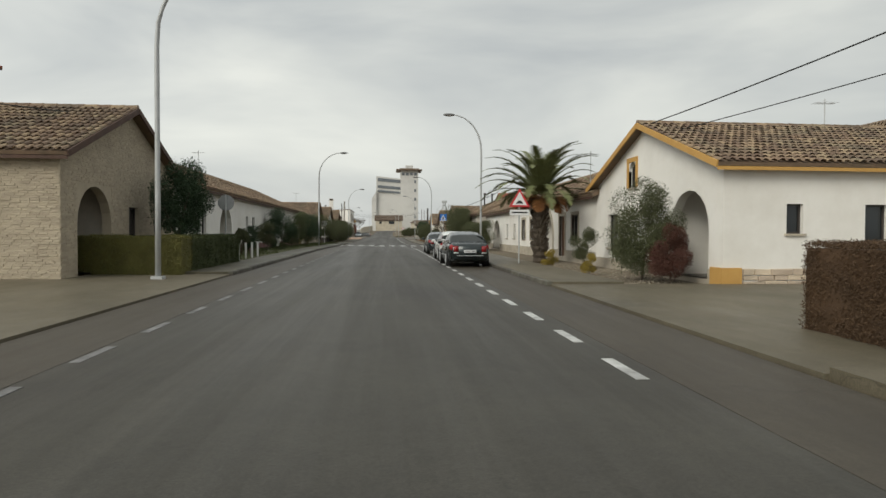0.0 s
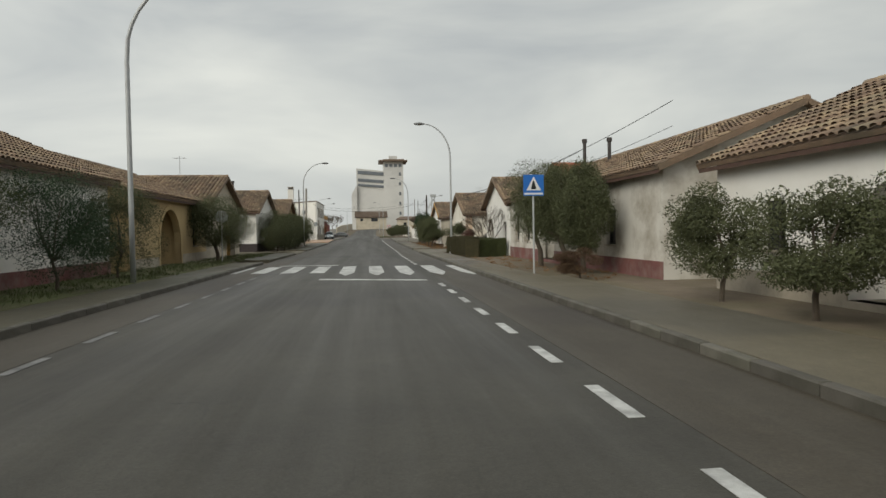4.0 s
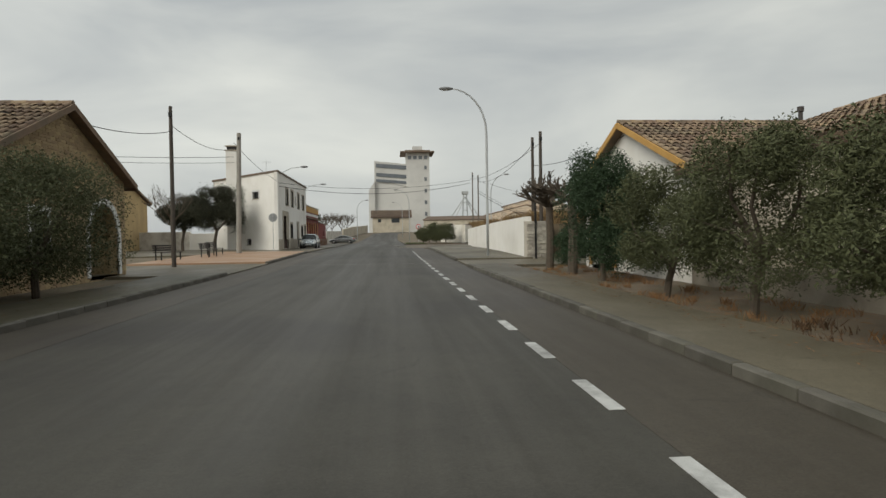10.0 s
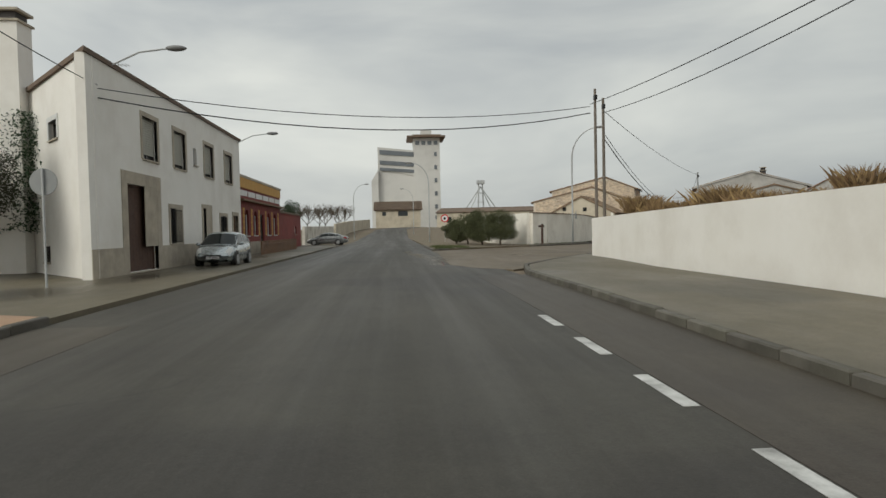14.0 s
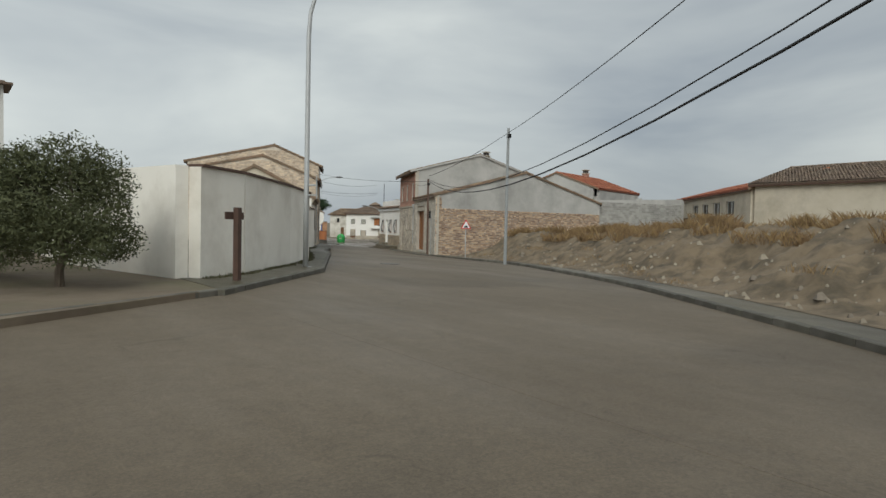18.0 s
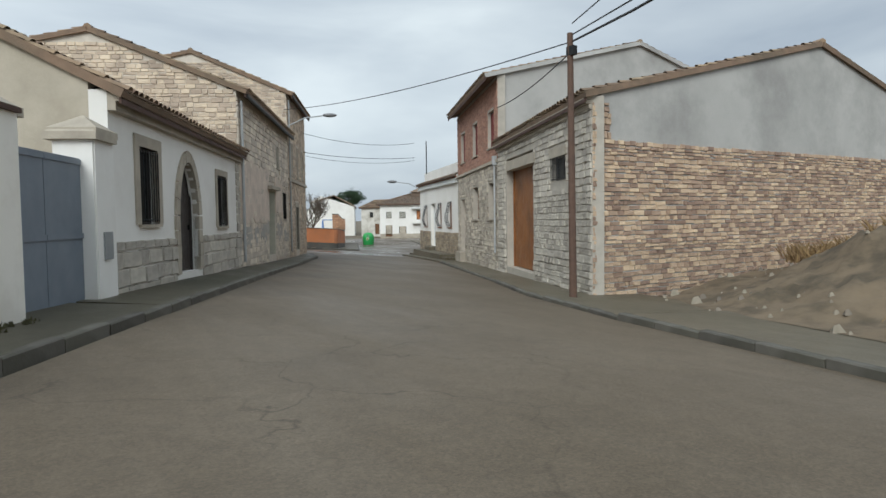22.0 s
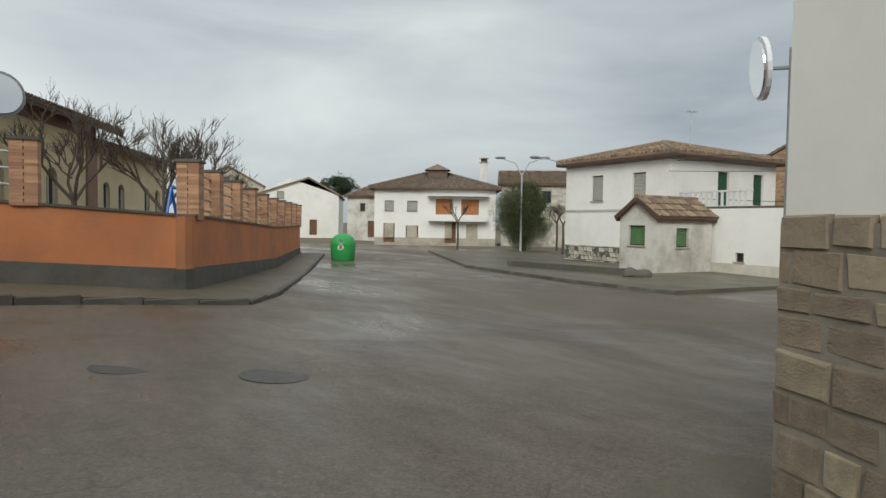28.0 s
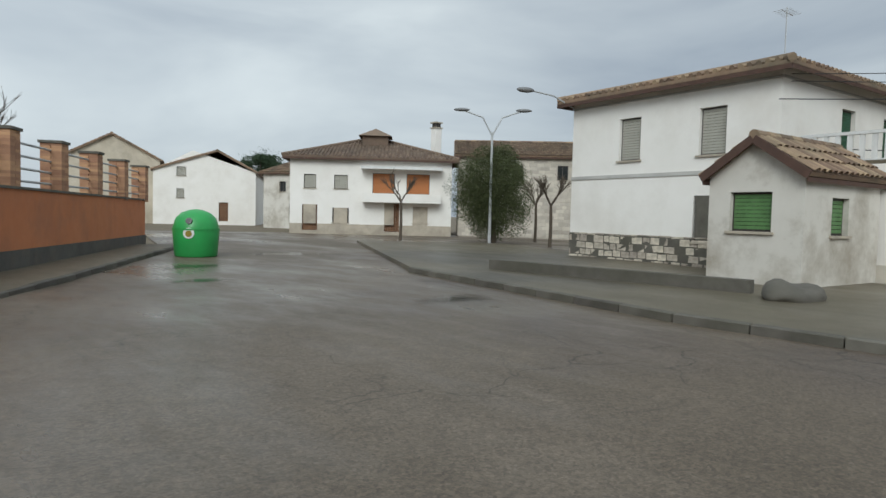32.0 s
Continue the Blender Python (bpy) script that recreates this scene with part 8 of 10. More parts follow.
masonry(cot, Frame(c_fr.at(9.45, 0, 0).xy, c_fr.at(9.88, 0, 0).xy, 0.0), 0.95, 3.3, [], "stone", "stone_mass", (0.2, 0.3), (0.3, 0.5), 0.08, 20, seed=15)
bm = bmesh.new()
c_fr.box(bm, 0, 9.9, -0.14, 0.0, 3.2, 3.36)
c_fr.box(bm, 0, 9.9, -0.22, 0.0, 3.36, 3.5)
part("cornice", bm, "dressed", cot)
w_fr = Frame(rw.at(0, 0, 0).xy, rw.at(rw.length, 0, 0).xy, -0.95)
masonry(white_lane, w_fr, -0.3, 1.45, [door(3.5, 4.9, -0.5, 3.3)], "brown_stone", "brown_stone_mass", (0.12, 0.24), (0.16, 0.42), 0.1, 220, seed=16)
e_fr = Frame((rw.at(0, 10.9, 0)).xy, rw.at(0, 0, 0).xy, -0.95)
masonry(white_lane, e_fr, -0.3, 1.25, [], "brown_stone", "brown_stone_mass", (0.12, 0.24), (0.16, 0.42), 0.1, 220, seed=17)
bm = bmesh.new()
w_fr.box(bm, -0.1, w_fr.length, -0.16, 0.0, 4.25, 4.4)
part("cornice", bm, "frame_white", white_lane)
vf = []
for i in range(int(w_fr.length / 0.2)):
    vf.append(tube([w_fr.at(0.1 + i * 0.2, -0.3, 4.62), w_fr.at(0.1 + i * 0.2, 0.1, 4.78)], 0.085, 0.075, seg=7))
tagged(part("cornice_tiles", merge(*vf), "brown_tile", white_lane), kind="stuff")
bm = bmesh.new()
w_fr.box(bm, 0.0, w_fr.length, 0.35, 0.6, 4.6, 5.5)
part("parapet", bm, "white", white_lane)
part("mast", tube([w_fr.at(0.9, 0.3, 5.4), w_fr.at(0.9, 0.3, 7.7)], 0.04, seg=6), "iron", white_lane)
bm = bmesh.new()
w_fr.box(bm, 2.4, w_fr.length - 0.5, -1.0, -0.12, -0.6, 0.24)
tagged(part("raised_step", bm, "concrete"), "raised concrete platform before the white house", "step", kind="structure")
bm = bmesh.new()
w_fr.box(bm, 3.5, 4.9, -0.45, -0.1, 0.27, 0.46)
tagged(part("doorstep", bm, "concrete"), "concrete step at the white house's door", "step", kind="structure")

# stone gate pier and steel gate beside the cottage
for q, nm in ((-0.55, "gate_pier"), (-3.35, "gate_pier")):
    p = lw.at(q, 0.05, 0)
    t = thing(nm, p.x, p.y, 0.0, "white gate pier with a pointed stone cap", "pier", "gate piers")
    fr_ = Frame(lw.at(q - 0.3, -0.1, 0).xy, lw.at(q + 0.3, -0.1, 0).xy, 0.0)
    bm = bmesh.new()
    fr_.box(bm, 0, fr_.length, 0, 0.6, -0.6, 2.6)
    part("shaft", bm, "white", t)
    bm = bmesh.new()
    fr_.box(bm, -0.1, fr_.length + 0.1, -0.1, 0.7, 2.6, 2.72)
    c = fr_.at(fr_.length / 2, 0.3, 3.0)
    base = [bm.verts.new(fr_.at(u, v, 2.72)) for u, v in ((-0.08, -0.08), (fr_.length + 0.08, -0.08), (fr_.length + 0.08, 0.68), (-0.08, 0.68))]
    tip = bm.verts.new(c)
    for i in range(4):
        bm.faces.new((base[i], base[(i + 1) % 4], tip))
    part("cap", bm, "dressed", t)
t = thing("yard_gate", lw.at(-2, 0.2, 0).x, lw.at(-2, 0.2, 0).y, 0.0, "plain blue-grey sheet steel yard gate, closed", "gate")
fr_ = Frame(lw.at(-3.05, 0.1, 0).xy, lw.at(-0.85, 0.1, 0).xy, 0.0)
M["gate_steel"] = material("blue_grey_gate_paint", (0.2, 0.23, 0.27), (0.16, 0.185, 0.22), 1.5, 0.5, 0.1, 25)
for a, b in ((0, 1.09), (1.11, 2.2)):
    bm = bmesh.new()
    fr_.box(bm, a, b, 0, 0.05, -0.1, 2.3)
    leaf = part("leaf", bm, "gate_steel", t)
    bm = bmesh.new()
    for zz in (-0.08, 1.05, 2.2):
        fr_.box(bm, a, b, -0.02, 0.0, zz, zz + 0.08)
    part("rail", bm, "gate_steel", leaf)

# ---------------------------------------------------------------- plaster courses and brick on the street gables
lh = Frame((-8.9, 17.01), (-8.9, 26.79), ground(-8.9, 21.9))
lh_house = [o for o in scene.objects if o.get("label") == "grey brick gabled house with an arched porch"][0]
ops = [porch(1.0, 3.4, 2.85), door(4.9, 5.8, 0.2, 2.3), win(7.4, 8.2, 1.0, 2.2)]
masonry(lh_house, lh, -0.1, 5.6, ops, "grey_brick", "grey_brick", (0.068, 0.072), (0.25, 0.27), 0.018, 0, top=lambda u: 3.7 + 2.05 * (1 - abs(u - 4.89) / 4.89), name="brick", seed=20, gap=0.006)
masonry(lh_house, Frame((-17.8, 17.01), (-8.9, 17.01), ground(-8.9, 21.9)), -0.1, 3.6, [], "grey_brick", "grey_brick", (0.068, 0.072), (0.25, 0.27), 0.018, 0, name="brick", seed=21, gap=0.006)
oc_house = [o for o in scene.objects if o.get("label") == "ochre brick gabled house with white rimmed arch"][0]
masonry(oc_house, Frame((-8.9, 119.21), (-8.9, 128.39), ground(-8.9, 123.8)), -0.1, 5.5, [porch(5.9, 8.8, 2.95), win(2.4, 3.7, 1.0, 2.5)], "ochre_brick", "ochre_brick", (0.1, 0.105), (0.3, 0.34), 0.03, 0, top=lambda u: 3.6 + 2.05 * (1 - abs(u - 4.59) / 4.59), name="brick", seed=22, gap=0.012)
pz_house = [o for o in scene.objects if o.get("label") == "white two-storey house with stone base and brown eaves"][0]
masonry(pz_house, Frame((75.1, 269.6), (74.6, 261.8), -1.72), -0.1, 1.0, [], "grey_stone", "grey_stone_mass", (0.2, 0.28), (0.25, 0.5), 0.08, 120, seed=23)
br_house = [o for o in scene.objects if o.get("label") == "brown stone house with small windows behind the trees"][0]
masonry(br_house, Frame((87.6, 291.2), (97.0, 282.6), -1.7), 0, 6.1, [win(4, 4.9, 4.3, 5.5), win(7.5, 8.3, 4.4, 5.5)], "stone_mass", "stone_mass", (0.22, 0.3), (0.3, 0.7), 0.05, 0, seed=24)

# ---------------------------------------------------------------- bank beside the lane
def bank_height(d, s):
    """Rise of the bank above the pavement at d metres from its edge."""
    n = noise.noise((d * 0.35, s * 0.3, 0.0)) * 0.45 + noise.noise((d * 0.9, s * 0.8, 3.0)) * 0.34 - abs(noise.noise((d * 1.9, s * 1.6, 5.0))) * 0.3 + noise.noise((d * 4.3, s * 3.7, 9.0)) * 0.1
    return 1.75 * smooth(d / 5.6) + n * smooth(d / 1.8) + 0.12


edge = [(10.9, 168.4), (24.9, 186.9), (32.9, 200.0), (37.7, 211.6), (39.5, 214.9)]
seg = []
for (a, b) in zip(edge, edge[1:]):
    n = max(2, int(math.dist(a, b) / 0.22))
    for i in range(n):
        seg.append((a[0] + (b[0] - a[0]) * i / n, a[1] + (b[1] - a[1]) * i / n))
seg.append(edge[-1])
BV, BF, tufts, low_tufts = [], [], [], []
rng = random.Random(8)
ND = 84
for i, (x, y) in enumerate(seg):
    s = i * 0.22
    k = i / (len(seg) - 1)
    dx, dy = 0.85 + 0.12 * k, -0.52 + 0.5 * k
    q = math.hypot(dx, dy)
    for j in range(ND):
        d = 24 * (j / (ND - 1)) ** 1.5
        px, py = x + dx / q * d, y + dy / q * d
        lim = smooth((len(seg) - 1 - i) / 26) * 0.75 + 0.25
        z = ground(x, y) + bank_height(d, s) * lim + 0.02
        BV.append((px, py, z))
        if j > 3 and rng.random() < (0.021 if d > 3.9 else 0.004):
            (tufts if d > 3.9 else low_tufts).append((px, py, z - 0.05, rng.uniform(0.35, 0.95)))
for i in range(len(seg) - 1):
    for j in range(ND - 1):
        a = i * ND + j
        BF.append((a, a + 1, a + ND + 1, a + ND))
tagged(smooth_shade(part("earth_bank", (BV, BF), "sand")), "rough sandy earth bank with stones and dry weeds", "bank", kind="structure")
tuft_field("dry_weeds", "dry straw-coloured weed clumps on the bank", tufts, 240, 0.5, "dry", 4, 0.008)
ST, SF = [], []
for i in range(1500):
    vx, vy, vz = BV[rng.randrange(len(BV))]
    q = rng.uniform(0.03, 0.12) * (1 if rng.random() < 0.85 else 1.8)
    k = len(ST)
    ST += [(vx - q, vy, vz - 0.02), (vx, vy - q * 0.8, vz - 0.02), (vx + q, vy, vz - 0.02), (vx, vy + q * 0.8, vz - 0.02), (vx + q * 0.2, vy, vz + q * 0.7), (vx - q * 0.4, vy + q * 0.2, vz + q * 0.6)]
    SF += [(k, k + 1, k + 5), (k + 1, k + 4, k + 5), (k + 1, k + 2, k + 4), (k + 2, k + 3, k + 4), (k + 3, k + 5, k + 4), (k + 3, k, k + 5)]
tagged(part("loose_stones", (ST, SF), "litter"), "loose pale stones scattered on the bank", "stones", kind="stuff")
tuft_field("dry_weeds", "short dry weeds on the bank's slope", low_tufts, 60, 0.22, "dry", 5, 0.007)
# brush on top of the whitewashed wall
brush = [(9.9 + rng.uniform(0, 1.8), y, ground(9, y) + 1.5 + 0.02 * (150 - y) * -1 * 0.4, rng.uniform(0.3, 0.7)) for y in np.arange(136.5, 164.0, 0.55) if noise.noise((y * 0.45, 1.0, 0)) > -0.05]
brush += [(9.6 + rng.uniform(-0.3, 0.6), y, ground(9, y) + 1.75 + rng.uniform(-0.05, 0.15), rng.uniform(0.3, 0.6)) for y in np.arange(140.0, 166.0, 0.6) if noise.noise((y * 0.6, 4.0, 0)) > 0.1]
tuft_field("dry_brush", "dry brown brush hanging over the whitewashed wall", brush, 420, 0.6, "dry", 6, 0.007)
bm = bmesh.new()
hexa(bm, [(9.2, 136, -0.2), (10.4, 164.4, -0.2), (24, 164.4, -0.2), (24, 136, -0.2), (9.2, 136, 2.0), (9.75, 164.4, 1.9), (24, 164.4, 2.5), (24, 136, 2.7)])
tagged(part("raised_ground", bm, "sand"), "raised earth behind the whitewashed wall", "ground", kind="structure")

# verge weeds and fallen leaves
spots = [(rng.uniform(7.0, 9.6), y + rng.uniform(-0.4, 0.4), ground(8, y) - 0.03, rng.uniform(0.1, 0.35)) for y in np.arange(100, 129, 0.35)]
tuft_field("dry_weeds", "dry weeds and grass along the house fronts", spots, 46, 0.15, "fallen", 7, 0.006)
spots = [(rng.uniform(7.0, 9.7), y, ground(8, y) - 0.03, rng.uniform(0.1, 0.3)) for y in np.arange(61, 81, 0.4)]
tuft_field("weeds", "patchy weeds on the bare verge", spots, 34, 0.1, "fallen", 8, 0.006)
spots = [(rng.uniform(-8.8, -6.2), y, ground(-7, y) + 0.1, rng.uniform(0.2, 0.5)) for y in np.arange(28, 92, 0.16)]
tuft_field("grass", "green grass of the garden strip", spots, 26, 0.16, "grass", 9)
LV = []
lr = np.random.default_rng(12)
for (x0, x1, y0, y1, n) in ((5.0, 9.6, 61, 80, 2200), (5.8, 9.6, 99, 128, 4200), (-6.4, -5.0, 98, 124, 300), (15.0, 24.0, 193.5, 206, 260), (6.9, 9.7, 14, 30, 350)):
    p = np.stack([lr.uniform(x0, x1, n), lr.uniform(y0, y1, n), np.zeros(n)], 1)
    p[:, 2] = [ground(a, b) + (0.15 if a < 6.9 else 0.0) for a, b in p[:, :2]]
    LV.append(p)
LV = np.concatenate(LV)
v, f = leaves(LV, 0.09, lr)
v[:, 2] = np.repeat(LV[:, 2], 3) + np.abs(v[:, 2] - np.repeat(LV[:, 2], 3)) * 0.25 + 0.012
tagged(part("fallen_leaves", (v, f), "fallen"), "brown fallen leaves on pavements and verges", "leaves", kind="stuff")
# gravel bed by the white corner house
GVv, GVf = [], []
for i in range(1500):
    x, y, s = rng.uniform(7.0, 9.7), rng.uniform(16, 30), rng.uniform(0.02, 0.06)
    z = ground(x, y) - 0.04
    k = len(GVv)
    GVv += [(x - s, y, z), (x, y - s, z), (x + s, y, z), (x, y + s, z), (x + s * 0.2, y, z + s * 0.8)]
    GVf += [(k, k + 1, k + 4), (k + 1, k + 2, k + 4), (k + 2, k + 3, k + 4), (k + 3, k, k + 4)]
tagged(part("gravel", (GVv, GVf), "litter"), "pale loose gravel in the garden bed", "gravel", kind="stuff")

# ---------------------------------------------------------------- kerbs
kerb_me = bpy.data.meshes.new("kerb_stone")
kb = bmesh.new()
box(kb, -0.075, 0.075, -0.49, 0.49, -0.25, 0.0)
bmesh.ops.bevel(kb, geom=[e for e in kb.edges if all(abs(v.co.z) < 1e-6 for v in e.verts)], offset=0.02, segments=1, affect="EDGES")
kb.to_mesh(kerb_me)
kb.free()
kerb_me.materials.append(M["kerb"])


def kerb_line(label, pts, h=0.14):
    x0, y0 = pts[0]
    t = thing("kerb", x0, y0, ground(x0, y0), label, "kerb")
    t["kind"] = "structure"
    r = random.Random(int(x0 + y0))
    for a, b in zip(pts, pts[1:]):
        fr_ = Frame(a, b)
        n = max(1, int(fr_.length))
        for i in range(n):
            p = fr_.at((i + 0.5) * fr_.length / n, 0, 0)
            ob = new("kerb_stone", kerb_me)
            ob.parent = t
            z = ground(p.x, p.y) + h + r.uniform(-0.008, 0.008)
            ob.matrix_local = Matrix.Translation(Vector((p.x, p.y, z)) - t.location) @ Matrix.Rotation(math.atan2(fr_.u.y, fr_.u.x) - math.pi / 2 + r.uniform(-0.01, 0.01), 4, "Z") @ Matrix.Diagonal((1, fr_.length / n, 1, 1))


kerb_line("grey kerb stones along the east pavement", [(4.87, 14.8), (4.87, 90.5)])
kerb_line("grey kerb stones along the east pavement", [(4.87, 98.4), (4.87, 129.8)])
kerb_line("grey kerb stones along the east pavement", [(4.87, 134.8), (4.87, 158.4), (5.4, 161.4), (7.3, 165.0), (9.6, 168.4)])
kerb_line("grey kerb stones along the west pavement", [(-4.62, 19.0), (-4.62, 76.0)])
kerb_line("grey kerb stones along the west pavement", [(-4.62, 99.5), (-4.62, 126.5)])
kerb_line("grey kerb stones along the forecourt", [(-4.72, 135.0), (-4.72, 150.5)])
kerb_line("worn kerb stones along the bank", [(9.8, 168.6), (24.0, 187.5), (32.0, 200.5), (35.5, 212.2)])
kerb_line("worn kerb stones along the barn", [(35.5, 212.2), (37.2, 216.5), (39.2, 220.2)], 0.1)
kerb_line("worn kerb stones sunk before the barn's gate", [(39.3, 220.3), (41.8, 225.4)], 0.09)
kerb_line("worn kerb stones along the brick house", [(41.8, 225.4), (43.0, 227.9), (45.0, 232.0)], 0.1)
kerb_line("worn kerb stones along the compound wall", [(11.6, 187.2), (16.4, 192.4), (22.6, 203.6), (25.2, 209.0), (28.8, 215.2)])
kerb_line("worn kerb stones along the old houses", [(28.8, 215.2), (34.4, 226.0), (40.6, 237.8), (41.8, 241.5)])
kerb_line("kerb stones round the fork's triangle", [(12.0, 187.6), (7.5, 184.9), (3.5, 181.7), (3.5, 196.0)], 0.13)
kerb_line("kerb stones of the square's island", [(65.0, 254.4), (64.8, 258.9), (66.0, 267.3)], 0.15)
kerb_line("kerb stones before the orange wall", [(40.0, 255.2), (51.6, 255.4), (53.0, 257.6), (63.8, 279.9)], 0.14)

# ---------------------------------------------------------------- orange wall: base, piers, rails
M["dark_base"] = material("damp_cement_base", (0.12, 0.115, 0.1), (0.07, 0.068, 0.06), 1.5, 0.9, 0.4, 20, stain=(0.16, 0.12, 0.09), sscale=1.4)


def school_fence():
    runs = [(Frame((62.6, 281.9), (50.7, 258.0)), (0.0, 3.0, 6.0, 9.0, 12.0, 15.0, 18.0, 21.0, 24.0, 26.3)), (Frame((50.6, 257.9), (37.4, 259.9)), (3.0, 6.0))]
    for fr_, at_ in runs:
        prev = None
        for u in at_:
            p = fr_.at(u, 0.15, 0)
            g = ground(p.x, p.y)
            t = thing("brick_pier", p.x, p.y, g + 1.8, "orange brick fence pier with a flat cap", "pier", "piers of the school fence")
            r = random.Random(int(u * 10))
            for k in range(20):
                z0 = g + 1.8 + k * 0.07
                for (a, b, c, d) in (((-0.26, -0.01, -0.1, 0.42), (0.01, 0.26, -0.1, 0.42)) if k % 2 else ((-0.26, 0.26, -0.1, 0.15), (-0.26, 0.26, 0.17, 0.42))):
                    bm = bmesh.new()
                    fr_.box(bm, u + a, u + b, c, d, z0, z0 + 0.067)
                    part("brick", bm, "pillar_brick", t)
            bm = bmesh.new()
            fr_.box(bm, u - 0.3, u + 0.3, -0.14, 0.46, g + 3.2, g + 3.27)
            part("cap", bm, "kerb", t)
            if prev is not None:
                q = fr_.at(prev, 0.15, 0)
                rt = thing("railing", (p.x + q.x) / 2, (p.y + q.y) / 2, g + 1.8, "galvanised tube railing between brick piers", "railing", "railings of the school fence")
                for zz in ((0.3, 0.6, 0.9, 1.2) if len(at_) > 2 else (0.45, 0.8, 1.15)):
                    part("rail", tube([fr_.at(prev + 0.26, 0.15, ground(q.x, q.y) + 1.8 + zz), fr_.at(u - 0.26, 0.15, g + 1.8 + zz)], 0.03, seg=8), "galv", rt)
            prev = u
    legs = ((62.6, 281.9, 56.6, 269.2, 0.45, 0.52), (56.6, 269.2, 50.7, 258.0, 0.52, 0.62), (50.6, 257.9, 45.4, 258.7, 0.62, 0.62), (45.4, 258.7, 37.4, 259.9, 0.62, 0.62))
    for x0, y0, x1, y1, h0, h1 in legs:
        fr_ = Frame((x0, y0), (x1, y1))
        ga, gb = ground(x0, y0), ground(x1, y1)
        bm = bmesh.new()
        fr_.wedge(bm, 0, fr_.length, 0.352, 0.39, ga - 0.3, gb - 0.3, ga + h0, gb + h1)
        fr_.wedge(bm, 0, fr_.length, -0.04, -0.002, ga - 0.3, gb - 0.3, ga + h0, gb + h1)
        tagged(part("wall_base", bm, "dark_base"), "grey cement base of the orange wall", "wall", kind="structure")
        bm = bmesh.new()
        fr_.wedge(bm, 0, fr_.length, -0.05, 0.4, ga + 1.852, gb + 1.852, ga + 1.91, gb + 1.91)
        tagged(part("wall_coping", bm, "kerb"), "thin dark coping of the orange wall", "wall", kind="structure")


school_fence()
# mirror and post at the corner, blue play frame behind the wall
t = thing("traffic_mirror", 46.85, 255.8, ground(47, 256), "round traffic mirror on a post at the corner", "mirror")
part("post", tube([(46.85, 255.8, -1.6), (46.85, 255.8, 2.9)], 0.04, seg=8), "galv", t)
bm = bmesh.new()
disc(bm, (47.2, 255.7, 2.62), (0.25, -0.95, 0.1), 0.42, 0.06, 24)
part("rim", bm, "sign_back", t)
bm = bmesh.new()
disc(bm, (47.21, 255.66, 2.62), (0.25, -0.95, 0.1), 0.36, 0.06, 24)
mm = bpy.data.materials.new("mirror_glass")
mm.use_nodes = True
mm.node_tree.nodes["Principled BSDF"].inputs["Metallic"].default_value = 1.0
mm.node_tree.nodes["Principled BSDF"].inputs["Roughness"].default_value = 0.05
part("mirror_face", bm, mm, t)
gz1 = ground(45.5, 255.7)
t = thing("sign_post", 45.5, 255.7, gz1, "short brown post with a red sign board", "sign")
part("post", tube([(45.5, 255.7, gz1 - 0.2), (45.5, 255.7, gz1 + 1.1)], 0.045, seg=8), "rust_pole", t)
bm = bmesh.new()
box(bm, 45.3, 45.7, 255.62, 255.66, gz1 + 0.9, gz1 + 1.95)
part("board", bm, "sign_red", t)
bm = bmesh.new()
disc(bm, (45.5, 255.6, gz1 + 1.6), (0, -1, 0), 0.15, 0.012, 20)
part("emblem", bm, "sign_white", t)
bm = bmesh.new()
box(bm, 45.38, 45.62, 255.6, 255.615, gz1 + 1.08, gz1 + 1.16)
part("bar", bm, "sign_white", t)
# dirt pile and plate stones beside the stone house's step
bo = bmesh.new()
for k in range(5):
    mt = Matrix.Translation((48.3 + 0.16 * k - 0.3, 234.5 + 0.12 * (k % 3), ground(48.3, 234.5) + 0.2 + 0.05 * k)) @ Matrix.Rotation(k * 0.9, 4, "Z") @ Matrix.Diagonal((0.3, 0.2, 0.06, 1))
    bmesh.ops.create_icosphere(bo, subdivisions=2, radius=1.0, matrix=mt)
tagged(part("rubble_pile", bo, "kerb"), "small heap of broken slabs at the pavement's edge", "rubble", kind="stuff")
t = thing("swing_frame", 51.4, 261.6, ground(51, 262), "blue painted swing frame in the school yard", "swing")
for a, b in (((50.6, 260.9), (51.2, 261.6)), ((51.8, 262.2), (51.2, 261.6)), ((53.0, 263.4), (53.5, 264.2)), ((54.1, 264.8), (53.5, 264.2))):
    part("leg", tube([(a[0], a[1], -1.6), (b[0], b[1], 1.35)], 0.045, seg=7), "blue", t)
part("top_bar", tube([(51.2, 261.6, 1.35), (53.5, 264.2, 1.35)], 0.045, seg=7), "blue", t)

# ---------------------------------------------------------------- square: balcony, terrace, lamps, stones
fh = [o for o in scene.objects if o.get("label") == "white house with orange blinds and a balcony on the square"][0]
fq = Frame((76.4, 297.0), (86.1, 290.2), -1.7)
bm = bmesh.new()
fq.box(bm, 5.3, 11.0, -0.9, 0.0, 2.35, 2.55)
fq.box(bm, 5.3, 11.0, -0.9, -0.8, 2.55, 3.0)
fq.box(bm, 5.3, 5.4, -0.8, 0.0, 2.55, 3.0)
fq.box(bm, 10.9, 11.0, -0.8, 0.0, 2.55, 3.0)
part("balcony", bm, "white", fh)
bm = bmesh.new()
fq.box(bm, 5.2, 11.1, -1.0, 0.0, 4.75, 4.95)
part("canopy", bm, "frame_white", fh)
bm = bmesh.new()
fq.box(bm, 5.0, 7.0, 3.2, 5.2, 6.6, 7.6)
